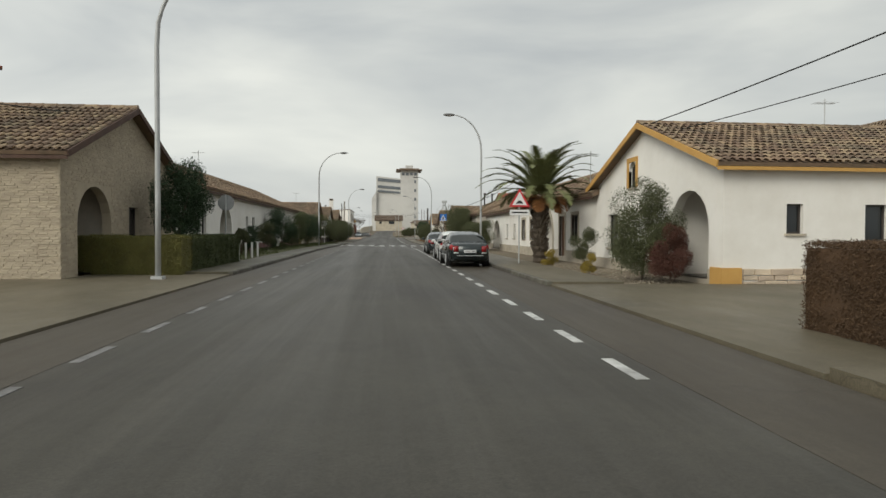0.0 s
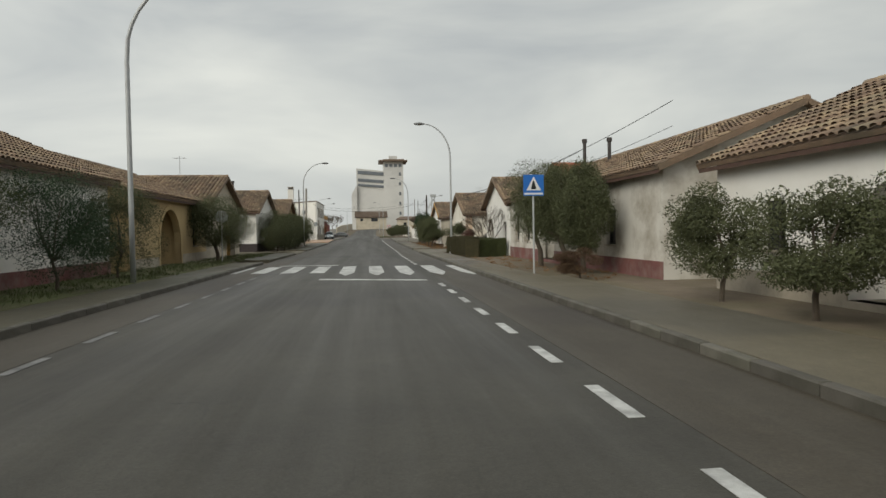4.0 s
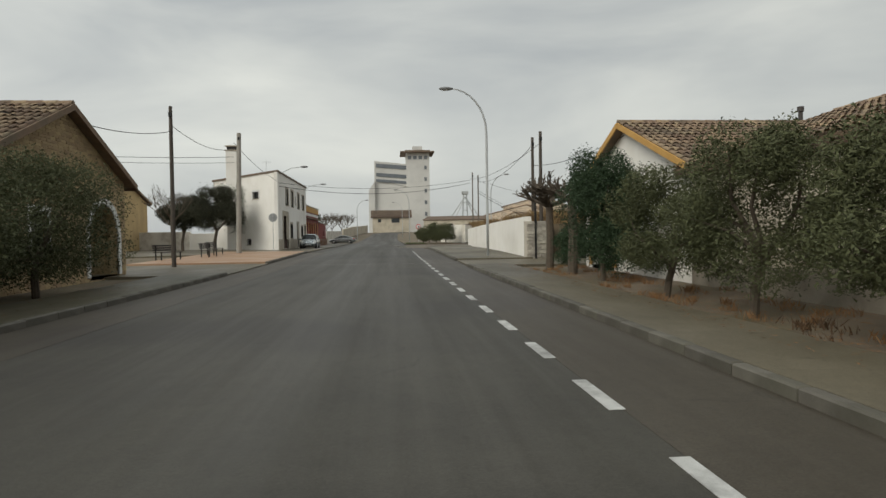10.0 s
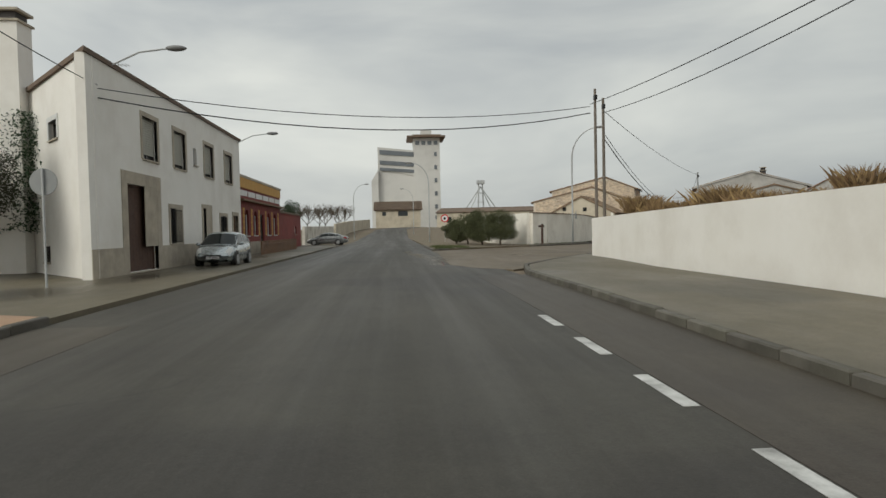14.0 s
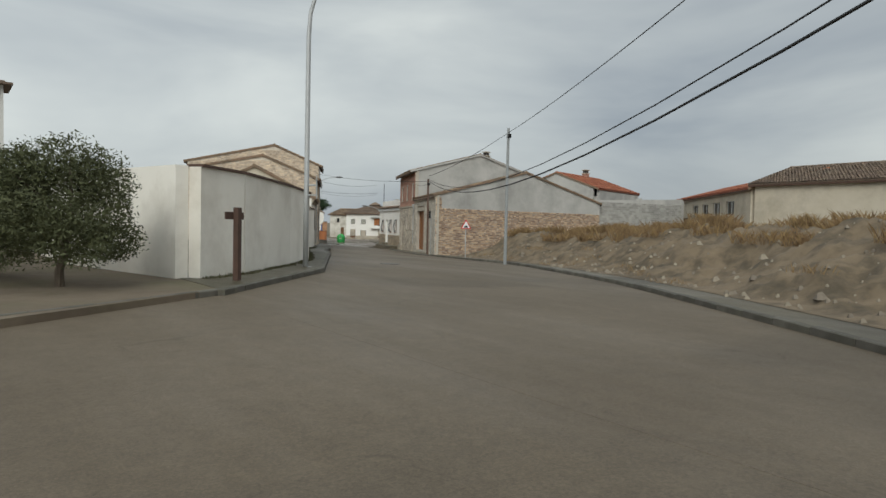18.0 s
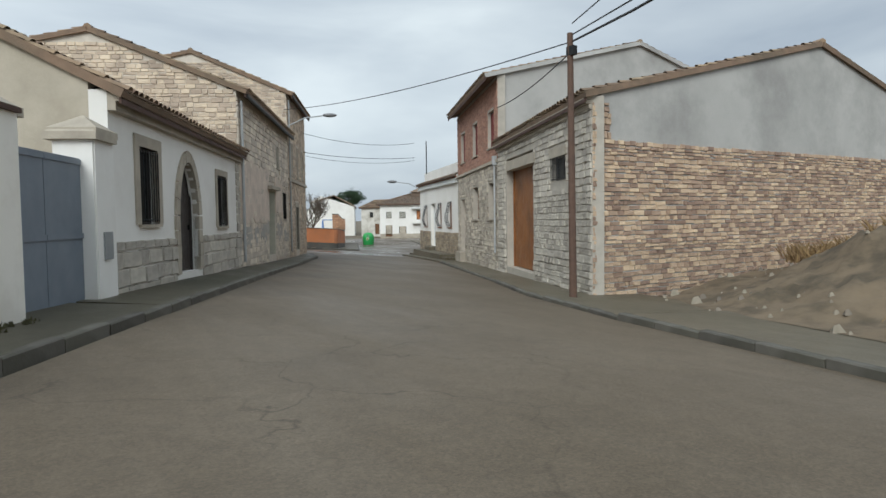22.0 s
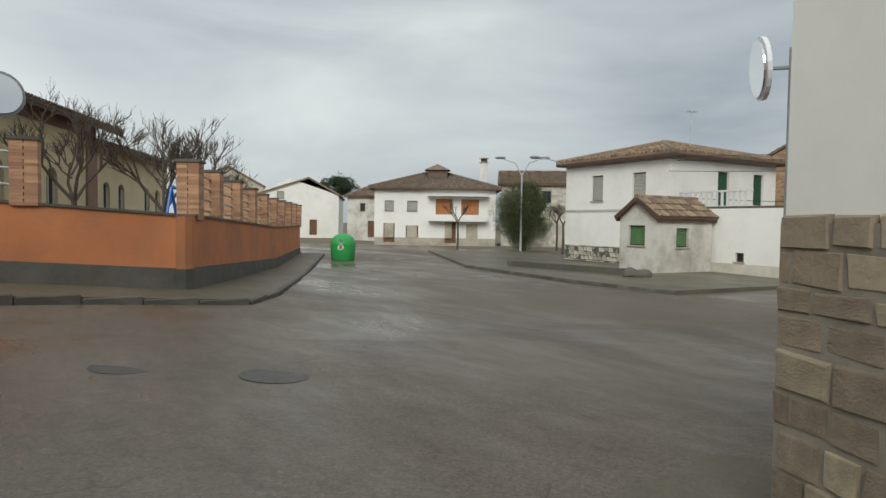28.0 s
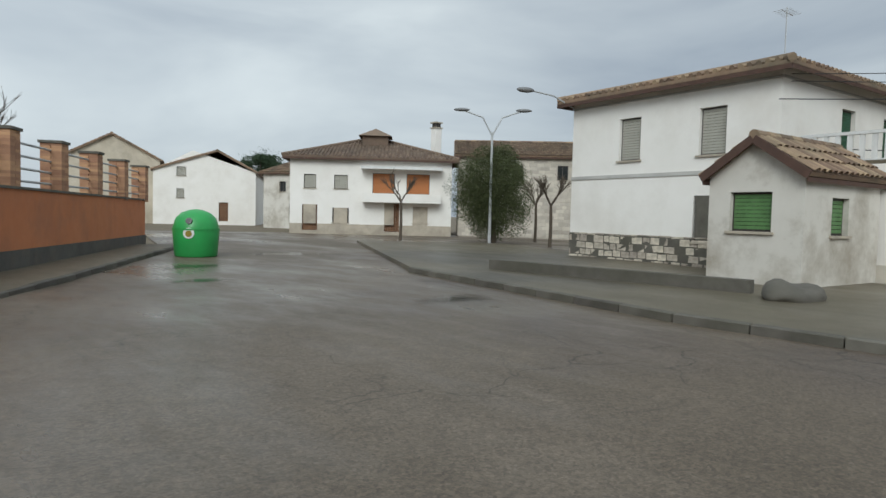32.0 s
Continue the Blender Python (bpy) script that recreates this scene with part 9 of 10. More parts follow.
q4 = [bm.verts.new(fq.at(u, v, 7.6)) for u, v in ((4.7, 2.9), (7.3, 2.9), (7.3, 5.5), (4.7, 5.5))]
tp = bm.verts.new(fq.at(6.0, 4.2, 8.3))
for i in range(4):
    bm.faces.new((q4[i], q4[(i + 1) % 4], tp))
part("roof_lantern", bm, "brown_tile", fh)
# terrace balustrade of the white house
tb = thing("balustrade", 74.4, 258.0, 1.3, "white slatted balustrade of the roof terrace", "balustrade")
bfr = Frame((74.45, 261.2), (74.37, 257.4), 1.32)
bm = bmesh.new()
bfr.box(bm, 0, bfr.length, 0, 0.1, 0.75, 0.83)
part("top_rail", bm, "frame_white", tb)
bm = bmesh.new()
bfr.box(bm, 0, bfr.length, 0, 0.1, 0.05, 0.12)
part("bottom_rail", bm, "frame_white", tb)
for i in range(13):
    bm = bmesh.new()
    bfr.box(bm, i * 0.28, i * 0.28 + 0.12, 0.02, 0.08, 0.12, 0.75)
    part("baluster", bm, "frame_white", tb)
# twin-armed lamp
t = thing("street_lamp", 80.2, 279.6, ground(80, 280), "galvanised lamp post with two arms", "street lamp")
gz0 = ground(80, 280)
part("post", tube([(80.2, 279.6, gz0), (80.2, 279.6, gz0 + 6.2)], 0.09, 0.06, seg=10), "galv", t)
for sx in (-1, 1):
    e1 = (80.2 + sx * 1.3, 279.6 - sx * 1.1, gz0 + 7.4)
    part("arm", tube([(80.2, 279.6, gz0 + 6.0), (80.2 + sx * 0.4, 279.6 - sx * 0.35, gz0 + 7.0), e1], 0.045, seg=7), "galv", t)
    bm = bmesh.new()
    mtx = Matrix.Translation(e1) @ Matrix.Rotation(math.atan2(-1.1, 1.3), 4, "Z") @ Matrix.Diagonal((0.45, 0.15, 0.1, 1))
    bmesh.ops.create_uvsphere(bm, u_segments=12, v_segments=8, radius=1, matrix=mtx)
    smooth_shade(part("head", bm, "lamp_head", t))
# low bed edge and boulder of the island
plain_wall("bed_wall", "low rough cement edging of a flower bed", [(67.6, 266.0), (68.6, 259.6)], 0.4, "kerb", 0.25)
bo = bmesh.new()
bmesh.ops.create_icosphere(bo, subdivisions=3, radius=1.0, matrix=Matrix.Translation((68.4, 258.8, ground(68, 259) + 0.2)) @ Matrix.Diagonal((0.7, 0.5, 0.3, 1)))
for vv in bo.verts:
    vv.co += vv.normal * noise.noise(vv.co * 1.7) * 0.18
tagged(smooth_shade(part("boulder", bo, "kerb")), "weathered grey boulder on the square's island", "boulder")

# puddles and manholes
M["old_iron"] = material("worn_cast_iron", (0.1, 0.092, 0.082), (0.075, 0.068, 0.06), 6.0, 0.5, 0.4, 60, metal=0.3)
def puddle(pts, label="shallow puddle mirroring the sky", rise=0.017):
    bm = bmesh.new()
    cx, cy = sum(p[0] for p in pts) / len(pts), sum(p[1] for p in pts) / len(pts)
    ring = []
    n = len(pts)
    for i in range(n * 10):
        a, b = pts[i // 10], pts[(i // 10 + 1) % n]
        t_ = (i % 10) / 10
        x, y = a[0] + (b[0] - a[0]) * t_, a[1] + (b[1] - a[1]) * t_
        k = 1 + 0.08 * noise.noise((x * 1.7, y * 1.7, 0))
        x, y = cx + (x - cx) * k, cy + (y - cy) * k
        ring.append(bm.verts.new((x, y, ground(x, y) + rise)))
    c = bm.verts.new((cx, cy, ground(cx, cy) + rise))
    for i in range(len(ring)):
        bm.faces.new((ring[i], ring[(i + 1) % len(ring)], c))
    tagged(part("puddle", bm, "puddle"), label, "puddle", kind="structure")


for cx, cy, hw_, hl_, tw in ((-8.6, 155.5, 2.2, 2.6, 0.0), (-7.2, 160.5, 1.0, 3.4, 0.0), (-6.6, 166.5, 0.9, 3.0, 0.0), (-7.4, 176.0, 1.2, 4.0, 0.0), (-6.4, 107.0, 0.5, 3.0, 0.0), (-6.6, 95.5, 1.6, 2.4, 0.0), (2.2, 175.6, 0.6, 2.6, 0.2), (2.6, 172.2, 0.8, 2.6, 0.15), (2.75, 168.6, 0.7, 2.6, -0.05), (2.65, 165.2, 0.5, 1.8, -0.1), (1.8, 180.4, 0.5, 2.0, 0.1), (7.6, 172.0, 1.2, 0.6, 0.0)):
    ring_ = [(math.cos(q * math.pi / 5) * hw_, math.sin(q * math.pi / 5) * hl_) for q in range(10)]
    puddle([(cx + u + v * tw * -1, cy + v) for u, v in ring_], rise=0.017 if cx > -4 else 0.066 if 92 < cy < 99 or cy > 150 else 0.137)
for cx, cy, r in ((60.6, 267.4, 0.9), (61.6, 271.0, 1.4), (57.4, 258.6, 1.2), (63.5, 262.5, 1.1), (66.0, 275.0, 1.8)):
    puddle([(cx - r, cy - r * 0.5), (cx + r * 0.6, cy - r * 0.35), (cx + r, cy + r * 0.4), (cx - r * 0.5, cy + r * 0.55)])
for x, y, r, dz in ((49.8, 248.5, 0.38, -0.012), (48.4, 249.3, 0.34, -0.026), (21.6, 196.6, 0.4, 0.0)):
    bm = bmesh.new()
    hub = bm.verts.new((x, y, ground(x, y) + 0.02 + dz))
    rim = [bm.verts.new((x + r * math.cos(k * math.pi / 14), y + r * math.sin(k * math.pi / 14), ground(x + r * math.cos(k * math.pi / 14), y + r * math.sin(k * math.pi / 14)) + 0.018 + dz)) for k in range(28)]
    skirt = [bm.verts.new((q.co.x, q.co.y, q.co.z - 0.06)) for q in rim]
    for k in range(28):
        bm.faces.new((rim[k], rim[(k + 1) % 28], hub))
        bm.faces.new((rim[k], skirt[k], skirt[(k + 1) % 28], rim[(k + 1) % 28]))
    t = tagged(part("manhole_cover", bm, "old_iron"), "round cast iron manhole cover in the paving", "manhole")

# roof clutter
for x, y, z0, z1 in ((12.6, 75.2, 4.7, 6.3), (13.2, 73.2, 4.8, 6.1), (-11.0, 100.5, 4.2, 6.2), (-10.4, 115.2, 3.6, 6.4), (18.5, 127.5, 3.2, 6.4)):
    chimney_pipe(x, y, z0, z1)


def chimney(x, y, z0, z1, w, mat, label, cap="dressed"):
    t = thing("chimney", x, y, z0, label, "chimney")
    bm = bmesh.new()
    box(bm, x - w, x + w, y - w, y + w, z0, z1)
    part("shaft", bm, mat, t)
    bm = bmesh.new()
    box(bm, x - w - 0.08, x + w + 0.08, y - w - 0.08, y + w + 0.08, z1, z1 + 0.08)
    part("ledge", bm, cap, t)
    bm = bmesh.new()
    box(bm, x - w * 0.8, x + w * 0.8, y - w * 0.8, y + w * 0.8, z1 + 0.08, z1 + 0.4)
    part("vent", bm, "chimney", t)
    bm = bmesh.new()
    box(bm, x - w - 0.06, x + w + 0.06, y - w - 0.06, y + w + 0.06, z1 + 0.4, z1 + 0.5)
    part("cap", bm, cap, t)


chimney(-13.6, 165.7, 0.4, 10.0, 0.5, "white", "tall white chimney stack against the two-storey building")
chimney(-12.6, 117.0, 4.3, 5.9, 0.3, "orange_trim", "small orange rendered chimney")
chimney(53.6, 226.6, 7.6, 9.3, 0.28, "chimney", "dark chimney on the brick house")
chimney(87.8, 294.4, 4.0, 6.8, 0.3, "white", "white chimney beside the balcony house")


def aerial(x, y, z, h=1.8):
    t = thing("tv_aerial", x, y, z, "thin metal television aerial on a roof", "aerial", "roof aerials")
    part("mast", tube([(x, y, z - 0.4), (x, y, z + h)], 0.02, seg=5), "galv", t)
    part("boom", tube([(x - 0.45, y, z + h * 0.9), (x + 0.45, y, z + h * 0.9)], 0.014, seg=4), "galv", t)
    for i in range(6):
        part("element", tube([(x - 0.4 + i * 0.16, y - 0.28, z + h * 0.9), (x - 0.4 + i * 0.16, y + 0.28, z + h * 0.9)], 0.008, seg=4), "galv", t)


for x, y, z in ((11.0, 30.0, 4.0), (18.0, 22.0, 5.2), (-13.0, 29.0, 5.0), (-12.0, 88.0, 5.4), (-13.0, 45.0, 5.6), (13.0, 110.0, 4.7), (78.5, 263.5, 5.2), (-11.0, 169.0, 7.7)):
    aerial(x, y, z)
# far poles and lattice mast by the silo
t = thing("lattice_mast", 40, 420, 2.5, "steel loading tower beside the silo", "tower")
for sx, sy in ((-1, -1), (1, -1), (1, 1), (-1, 1)):
    part("leg", tube([(40 + sx * 1.6, 420 + sy * 1.6, 0), (40 + sx * 0.8, 420 + sy * 0.8, 22)], 0.16, seg=5), "galv", t)
for z in (6, 10, 14, 18, 22):
    bm = bmesh.new()
    box(bm, 38.6, 41.4, 418.6, 421.4, z, z + 0.25)
    part("platform", bm, "galv", t)
for dx in (-9, -6, 6, 9):
    part("chute", tube([(40, 420, 21), (40 + dx, 420, 8)], 0.22, seg=6), "galv", t)
bm = bmesh.new()
box(bm, 38.4, 41.6, 418.4, 421.6, 22.2, 23.6)
part("head_box", bm, "galv", t)
plain_wall("boundary_wall", "low ochre plastered wall along the road's far side", [(-9.0, 250.0), (-9.0, 285.0), (-6.0, 330.0)], 2.6, "cream", 0.3)
plain_wall("boundary_wall", "pale wall with white balusters beyond the outbuilding", [(-9.6, 216.0), (-9.3, 249.5)], 2.2, "old_white", 0.3)
# pickets put in place of the restaurant terrace's low brown brick wall
t = thing("wall_pickets", -7.5, 181.0, ground(-8, 181), "low brown timber pickets in place of the terrace brick wall", "fence")
for i in range(56):
    bm = bmesh.new()
    y = 181.0 + i * 0.26
    box(bm, -7.55, -7.5, y, y + 0.2, ground(-7.5, y), ground(-7.5, y) + 0.95)
    part("picket", bm, "wood", t)
bm = bmesh.new()
box(bm, -7.5, -7.45, 181, 195.5, ground(-8, 190) + 0.7, ground(-8, 190) + 0.78)
part("rail", bm, "wood", t)
# parapet band and panels of the restaurant
rs = [o for o in scene.objects if o.get("label", "").startswith("low dark red building")][0]
rf = Frame((-8.6, 179.9), (-8.6, 194.2), ground(-8.6, 187))
bm = bmesh.new()
rf.box(bm, 0, 14.3, -0.35, 0.0, 3.5, 3.62)
part("canopy", bm, "tile", rs)
for i in range(6):
    bm = bmesh.new()
    rf.box(bm, 0.3 + i * 2.33, 2.35 + i * 2.33, -0.03, -0.002, 3.85, 4.2)
    part("panel", bm, "frame_white", rs)
bm = bmesh.new()
rf.box(bm, 0, 14.3, -0.06, -0.002, 4.35, 5.0)
part("parapet_band", bm, "orange_trim", rs)
for u in (1.2, 3.5, 5.8, 8.2, 10.6, 13.2):
    bm = bmesh.new()
    for k in range(9):
        rf.box(bm, u - (0.14 if k % 2 else 0.22), u + (0.14 if k % 2 else 0.22), -0.03, -0.002, 1.3 + k * 0.2, 1.48 + k * 0.2)
    part("brick_quoin", bm, "orange_trim", rs)
bm = bmesh.new()
rf.box(bm, 0, 14.3, -0.04, -0.002, -0.3, 0.9)
part("plinth", bm, "dressed", rs)
# recycling cross mark on the compound wall
t = thing("wooden_cross", 12.55, 188.95, ground(12.5, 189.0), "dark brown wooden cross standing before the compound wall", "cross")
cfw = Frame((13.05, 189.35), (12.05, 188.55), ground(12.5, 189.0))
bm = bmesh.new()
cfw.box(bm, 0.57, 0.71, -0.06, 0.06, -0.2, 1.72)
part("upright", bm, "eave", t)
bm = bmesh.new()
cfw.box(bm, 0.28, 1.0, -0.09, -0.061, 1.46, 1.62)
part("crossbar", bm, "eave", t)

# low white garden wall and dark tree by the two-storey building
plain_wall("garden_wall", "low white wall beside the two-storey building", [(-18.6, 168.4), (-15.8, 170.0)], 1.7, "white", 0.25)
plain_wall("garden_wall", "low white wall beyond the benches", [(-30.0, 171.0), (-18.6, 168.5)], 1.9, "old_white", 0.25)

# rubble end of the street wall with brush, refuse containers and a short lamp
rub = [o for o in scene.objects if o.get("label") == "rough stone end of the whitewashed wall"][0]
masonry(rub, Frame((8.6, 135.1), (10.0, 135.5), ground(9, 135)), -0.1, 2.0, [], "stone", "stone_mass", (0.14, 0.24), (0.2, 0.45), 0.09, 90, seed=30)
BV, BF = [], []
for i in range(15):
    for j in range(9):
        x, y = 10.0 + i * 0.8, 135.5 + j * 0.75
        BV.append((x, y, ground(x, y) + 2.0 * smooth((j + 0.4) / 5) + 0.25 * noise.noise((x * 0.9, y * 0.9, 2.0))))
for i in range(14):
    for j in range(8):
        BF.append((i * 9 + j, (i + 1) * 9 + j, (i + 1) * 9 + j + 1, i * 9 + j + 1))
tagged(smooth_shade(part("earth_bank", (BV, BF), "sand")), "earth slope with brush beside the street wall's end", "bank", kind="structure")
spots = [(rng.uniform(10.0, 20.0), rng.uniform(135.8, 140.0), 0, rng.uniform(0.3, 0.7)) for i in range(60)]
spots = [(x, y, ground(x, y) + 2.0 * smooth((y - 135.2) / 3.75) - 0.1, r_) for x, y, q, r_ in spots]
tuft_field("dry_brush", "tangled dry brush on the earth slope", spots, 220, 0.75, "dry", 31, 0.008)
M["bin_green"] = material("dark_green_bin_plastic", (0.03, 0.085, 0.035), (0.024, 0.07, 0.028), 2.0, 0.5, 0.1, 20)


def waste_bin(x, y, mat, lid_mat, label):
    z = ground(x, y) + 0.06
    t = thing("waste_container", x, y, z, label, "container", "refuse containers")
    bm = bmesh.new()
    hexa(bm, [(x - 0.55, y - 0.42, z + 0.14), (x + 0.55, y - 0.42, z + 0.14), (x + 0.55, y + 0.42, z + 0.14), (x - 0.55, y + 0.42, z + 0.14),
              (x - 0.66, y - 0.5, z + 1.15), (x + 0.66, y - 0.5, z + 1.15), (x + 0.66, y + 0.5, z + 1.15), (x - 0.66, y + 0.5, z + 1.15)])
    bmesh.ops.bevel(bm, geom=bm.edges[:], offset=0.05, segments=2, affect="EDGES")
    part("body", bm, mat, t)
    bm = bmesh.new()
    hexa(bm, [(x - 0.7, y - 0.55, z + 1.16), (x + 0.7, y - 0.55, z + 1.16), (x + 0.7, y + 0.55, z + 1.16), (x - 0.7, y + 0.55, z + 1.16),
              (x - 0.66, y - 0.5, z + 1.24), (x + 0.66, y - 0.5, z + 1.24), (x + 0.66, y + 0.4, z + 1.34), (x - 0.66, y + 0.4, z + 1.34)])
    part("lid", bm, lid_mat, t)
    for sx in (-0.45, 0.45):
        for sy in (-0.32, 0.32):
            bm = bmesh.new()
            disc(bm, (x + sx, y + sy, z + 0.09), (1, 0, 0), 0.09, 0.05, 14)
            part("wheel", bm, "sign_black", t)
    bm = bmesh.new()
    box(bm, x - 0.3, x + 0.3, y - 0.56, y - 0.52, z + 0.95, z + 1.02)
    part("handle", bm, lid_mat, t)


waste_bin(11.0, 134.7, "bin_green", "bin_green", "dark green wheeled refuse container before the brush")
waste_bin(12.7, 135.2, "blue", "blue", "blue wheeled paper container before the brush")
gz2 = ground(9.1, 135.2)
t = thing("street_lamp", 9.1, 135.2, gz2, "short dark lamp post with a bent head", "street lamp")
part("post", tube([(9.1, 135.2, gz2 - 0.2), (9.1, 135.2, gz2 + 3.4), (9.16, 135.15, gz2 + 3.65), (9.4, 135.05, gz2 + 3.8)], 0.06, 0.05, seg=8), "iron", t)
bm = bmesh.new()
bmesh.ops.create_uvsphere(bm, u_segments=12, v_segments=8, radius=1, matrix=Matrix.Translation((9.5, 135.0, gz2 + 3.78)) @ Matrix.Diagonal((0.2, 0.11, 0.08, 1)))
smooth_shade(part("head", bm, "lamp_head", t))
# string course and eaves line of the white house on the square
wq = [o for o in scene.objects if o.get("label") == "white two-storey house with stone base and brown eaves"][0]
for a_, b_ in (((75.1, 269.6), (74.6, 261.8)), ((74.6, 261.8), (83.2, 261.2))):
    qf = Frame(a_, b_, -1.72)
    for z0, z1, m_ in ((2.95, 3.07, "grey_render"), (5.55, 5.62, "grey_render")):
        bm = bmesh.new()
        qf.box(bm, 0, qf.length, -0.035, -0.002, z0, z1)
        part("string_course", bm, m_, wq)
# ivy on the chimney side of the two-storey building
iv = np.random.default_rng(77)
n_ = 2600
u_ = iv.uniform(0, 1, n_)
pts_ = np.stack([-12.9 + 1.0 * iv.normal(0, 0.45, n_), 165.3 + 1.0 * iv.normal(0, 0.4, n_), 2.0 + 4.6 * u_], 1)
v_, f_ = leaves(pts_, 0.16, iv)
tagged(part("ivy", (v_, f_), "laurel"), "dark ivy climbing beside the chimney stack", "ivy", kind="stuff")

# conduit on the barn front
part("conduit", tube([g_fr.at(8.9, -0.13, 0.0), g_fr.at(8.9, -0.13, 3.3)], 0.03, seg=8), "galv", barn)

# white pier with a stone cap between the yard gate and the cottage
pf = Frame(lw.at(-0.82, 0.0, 0).xy, lw.at(-0.12, 0.0, 0).xy, ground(*lw.at(-0.5, 0, 0).xy))
t = thing("gate_pier", pf.at(0.3, 0, 0).x, pf.at(0.3, 0, 0).y, pf.at(0, 0, 0).z, "white plastered gate pier with a pointed stone cap", "pier")
bm = bmesh.new()
pf.box(bm, 0.0, 0.7, -0.12, 0.5, -0.3, 2.75)
part("shaft", bm, "white", t)
bm = bmesh.new()
pf.box(bm, -0.06, 0.76, -0.18, 0.56, 2.75, 2.85)
q4 = [bm.verts.new(pf.at(u, v, 2.85)) for u, v in ((-0.06, -0.18), (0.76, -0.18), (0.76, 0.56), (-0.06, 0.56))]
tp = bm.verts.new(pf.at(0.35, 0.19, 3.1))
for k in range(4):
    bm.faces.new((q4[k], q4[(k + 1) % 4], tp))
part("cap", bm, "dressed", t)
bm = bmesh.new()
pf.box(bm, 0.2, 0.5, -0.15, -0.12, 0.75, 1.2)
part("meter_box", bm, "sign_back", t)

# pointed stone arch of the cottage's door
def arch_point(k, grow=0.0):
    """A point of the pointed arch, k from 0 (springing) to 2 (springing on the other side)."""
    side = -1 if k <= 1 else 1
    q = (k if k <= 1 else 2 - k) * math.pi / 2
    return 4.35 + side * (0.75 + grow) * math.cos(q) ** 1.15, 1.45 + (1.27 + grow) * math.sin(q)


def slab(fr_, poly, v0, v1):
    bm_ = bmesh.new()
    front = [bm_.verts.new(fr_.at(u, v0, z)) for u, z in poly]
    rear = [bm_.verts.new(fr_.at(u, v1, z)) for u, z in poly]
    bm_.faces.new(front)
    bm_.faces.new(rear[::-1])
    for k in range(len(poly)):
        j = (k + 1) % len(poly)
        bm_.faces.new((front[k], rear[k], rear[j], front[j]))
    return bm_


for k in range(16):
    a, b = arch_point(k / 8), arch_point((k + 1) / 8)
    part("spandrel", slab(c_fr, [a, b, (b[0], 2.78), (a[0], 2.78)], -0.004, 0.16), "white", cot)
rv = random.Random(12)
for k in range(12):
    k0, k1 = k / 6 + 0.006, (k + 1) / 6 - 0.006
    part("arch_stone", slab(c_fr, [arch_point(k0), arch_point(k1), arch_point(k1, 0.26), arch_point(k0, 0.26)], -0.05 - rv.uniform(0, 0.015), 0.1), "dressed", cot)
for u0, u1 in ((3.34, 3.6), (5.1, 5.36)):
    for k in range(4):
        bm = bmesh.new()
        c_fr.box(bm, u0 - rv.uniform(0, 0.05) * (u0 < 4), u1 + rv.uniform(0, 0.05) * (u0 > 4), -0.05 - rv.uniform(0, 0.015), 0.1, 0.1 + k * 0.335, 0.425 + k * 0.335)
        part("jamb_stone", bm, "dressed", cot)
chimney(69.8, 226.2, 6.4, 8.5, 0.3, "red_brick", "brick chimney on the red tiled block")

# second traffic mirror beside the white house's end wall
t = thing("traffic_mirror", 56.66, 246.56, ground(56.66, 246.56), "round traffic mirror on a tall grey post", "mirror")
part("post", tube([(56.66, 246.56, -2.0), (56.66, 246.56, 3.0)], 0.05, seg=8), "sign_back", t)
bm = bmesh.new()
disc(bm, (56.42, 246.88, 2.72), (-0.68, 0.72, -0.08), 0.45, 0.06, 24)
part("rim", bm, "sign_white", t)
bm = bmesh.new()
disc(bm, (56.39, 246.92, 2.72), (-0.68, 0.72, -0.08), 0.4, 0.04, 24)
part("mirror_face", bm, mm, t)
part("bracket", tube([(56.66, 246.56, 2.72), (56.46, 246.84, 2.72)], 0.03, seg=6), "sign_back", t)

# damp weeds and litter on the verge before the weathered house
spots = [(rng.uniform(6.6, 9.5), y + rng.uniform(-0.3, 0.3), ground(8, y) - 0.03, rng.uniform(0.15, 0.4)) for y in np.arange(92, 112, 0.25)]
tuft_field("weeds", "low green and brown weeds on the verge", spots, 20, 0.14, "brown_hedge", 41)

# stack of flat stones by the weathered house
sx, sy = 8.72, 105.7
t = thing("stone_stack", sx, sy, ground(sx, sy), "waist-high round stack of flat weathered stones with a ball on top", "stone stack")
rs_ = random.Random(77)
for k in range(13):
    bm = bmesh.new()
    disc(bm, (sx + rs_.uniform(-0.02, 0.02), sy + rs_.uniform(-0.02, 0.02), ground(sx, sy) - 0.02 + k * 0.082), (rs_.uniform(-0.03, 0.03), rs_.uniform(-0.03, 0.03), 1), 0.24 + 0.012 * k * (k > 3) + rs_.uniform(-0.03, 0.03), 0.07, 14)
    part("flat_stone", bm, "mortar", t)
bm = bmesh.new()
bmesh.ops.create_icosphere(bm, subdivisions=2, radius=0.13, matrix=Matrix.Translation((sx + 0.1, sy + 0.18, ground(sx, sy) + 1.17)))
for q in bm.verts:
    q.co += q.normal * noise.noise(q.co * 6) * 0.03
part("stone_ball", bm, "dressed", t)
bm = bmesh.new()
box(bm, 9.85, 9.895, 104.25, 104.6, 1.45, 1.95)
tagged(part("meter_box", bm, "gate_steel"), "blue-grey meter box on the white wall", "meter box")

# rounded corner where the two runs of the orange wall meet
cg = ground(50.7, 257.8)


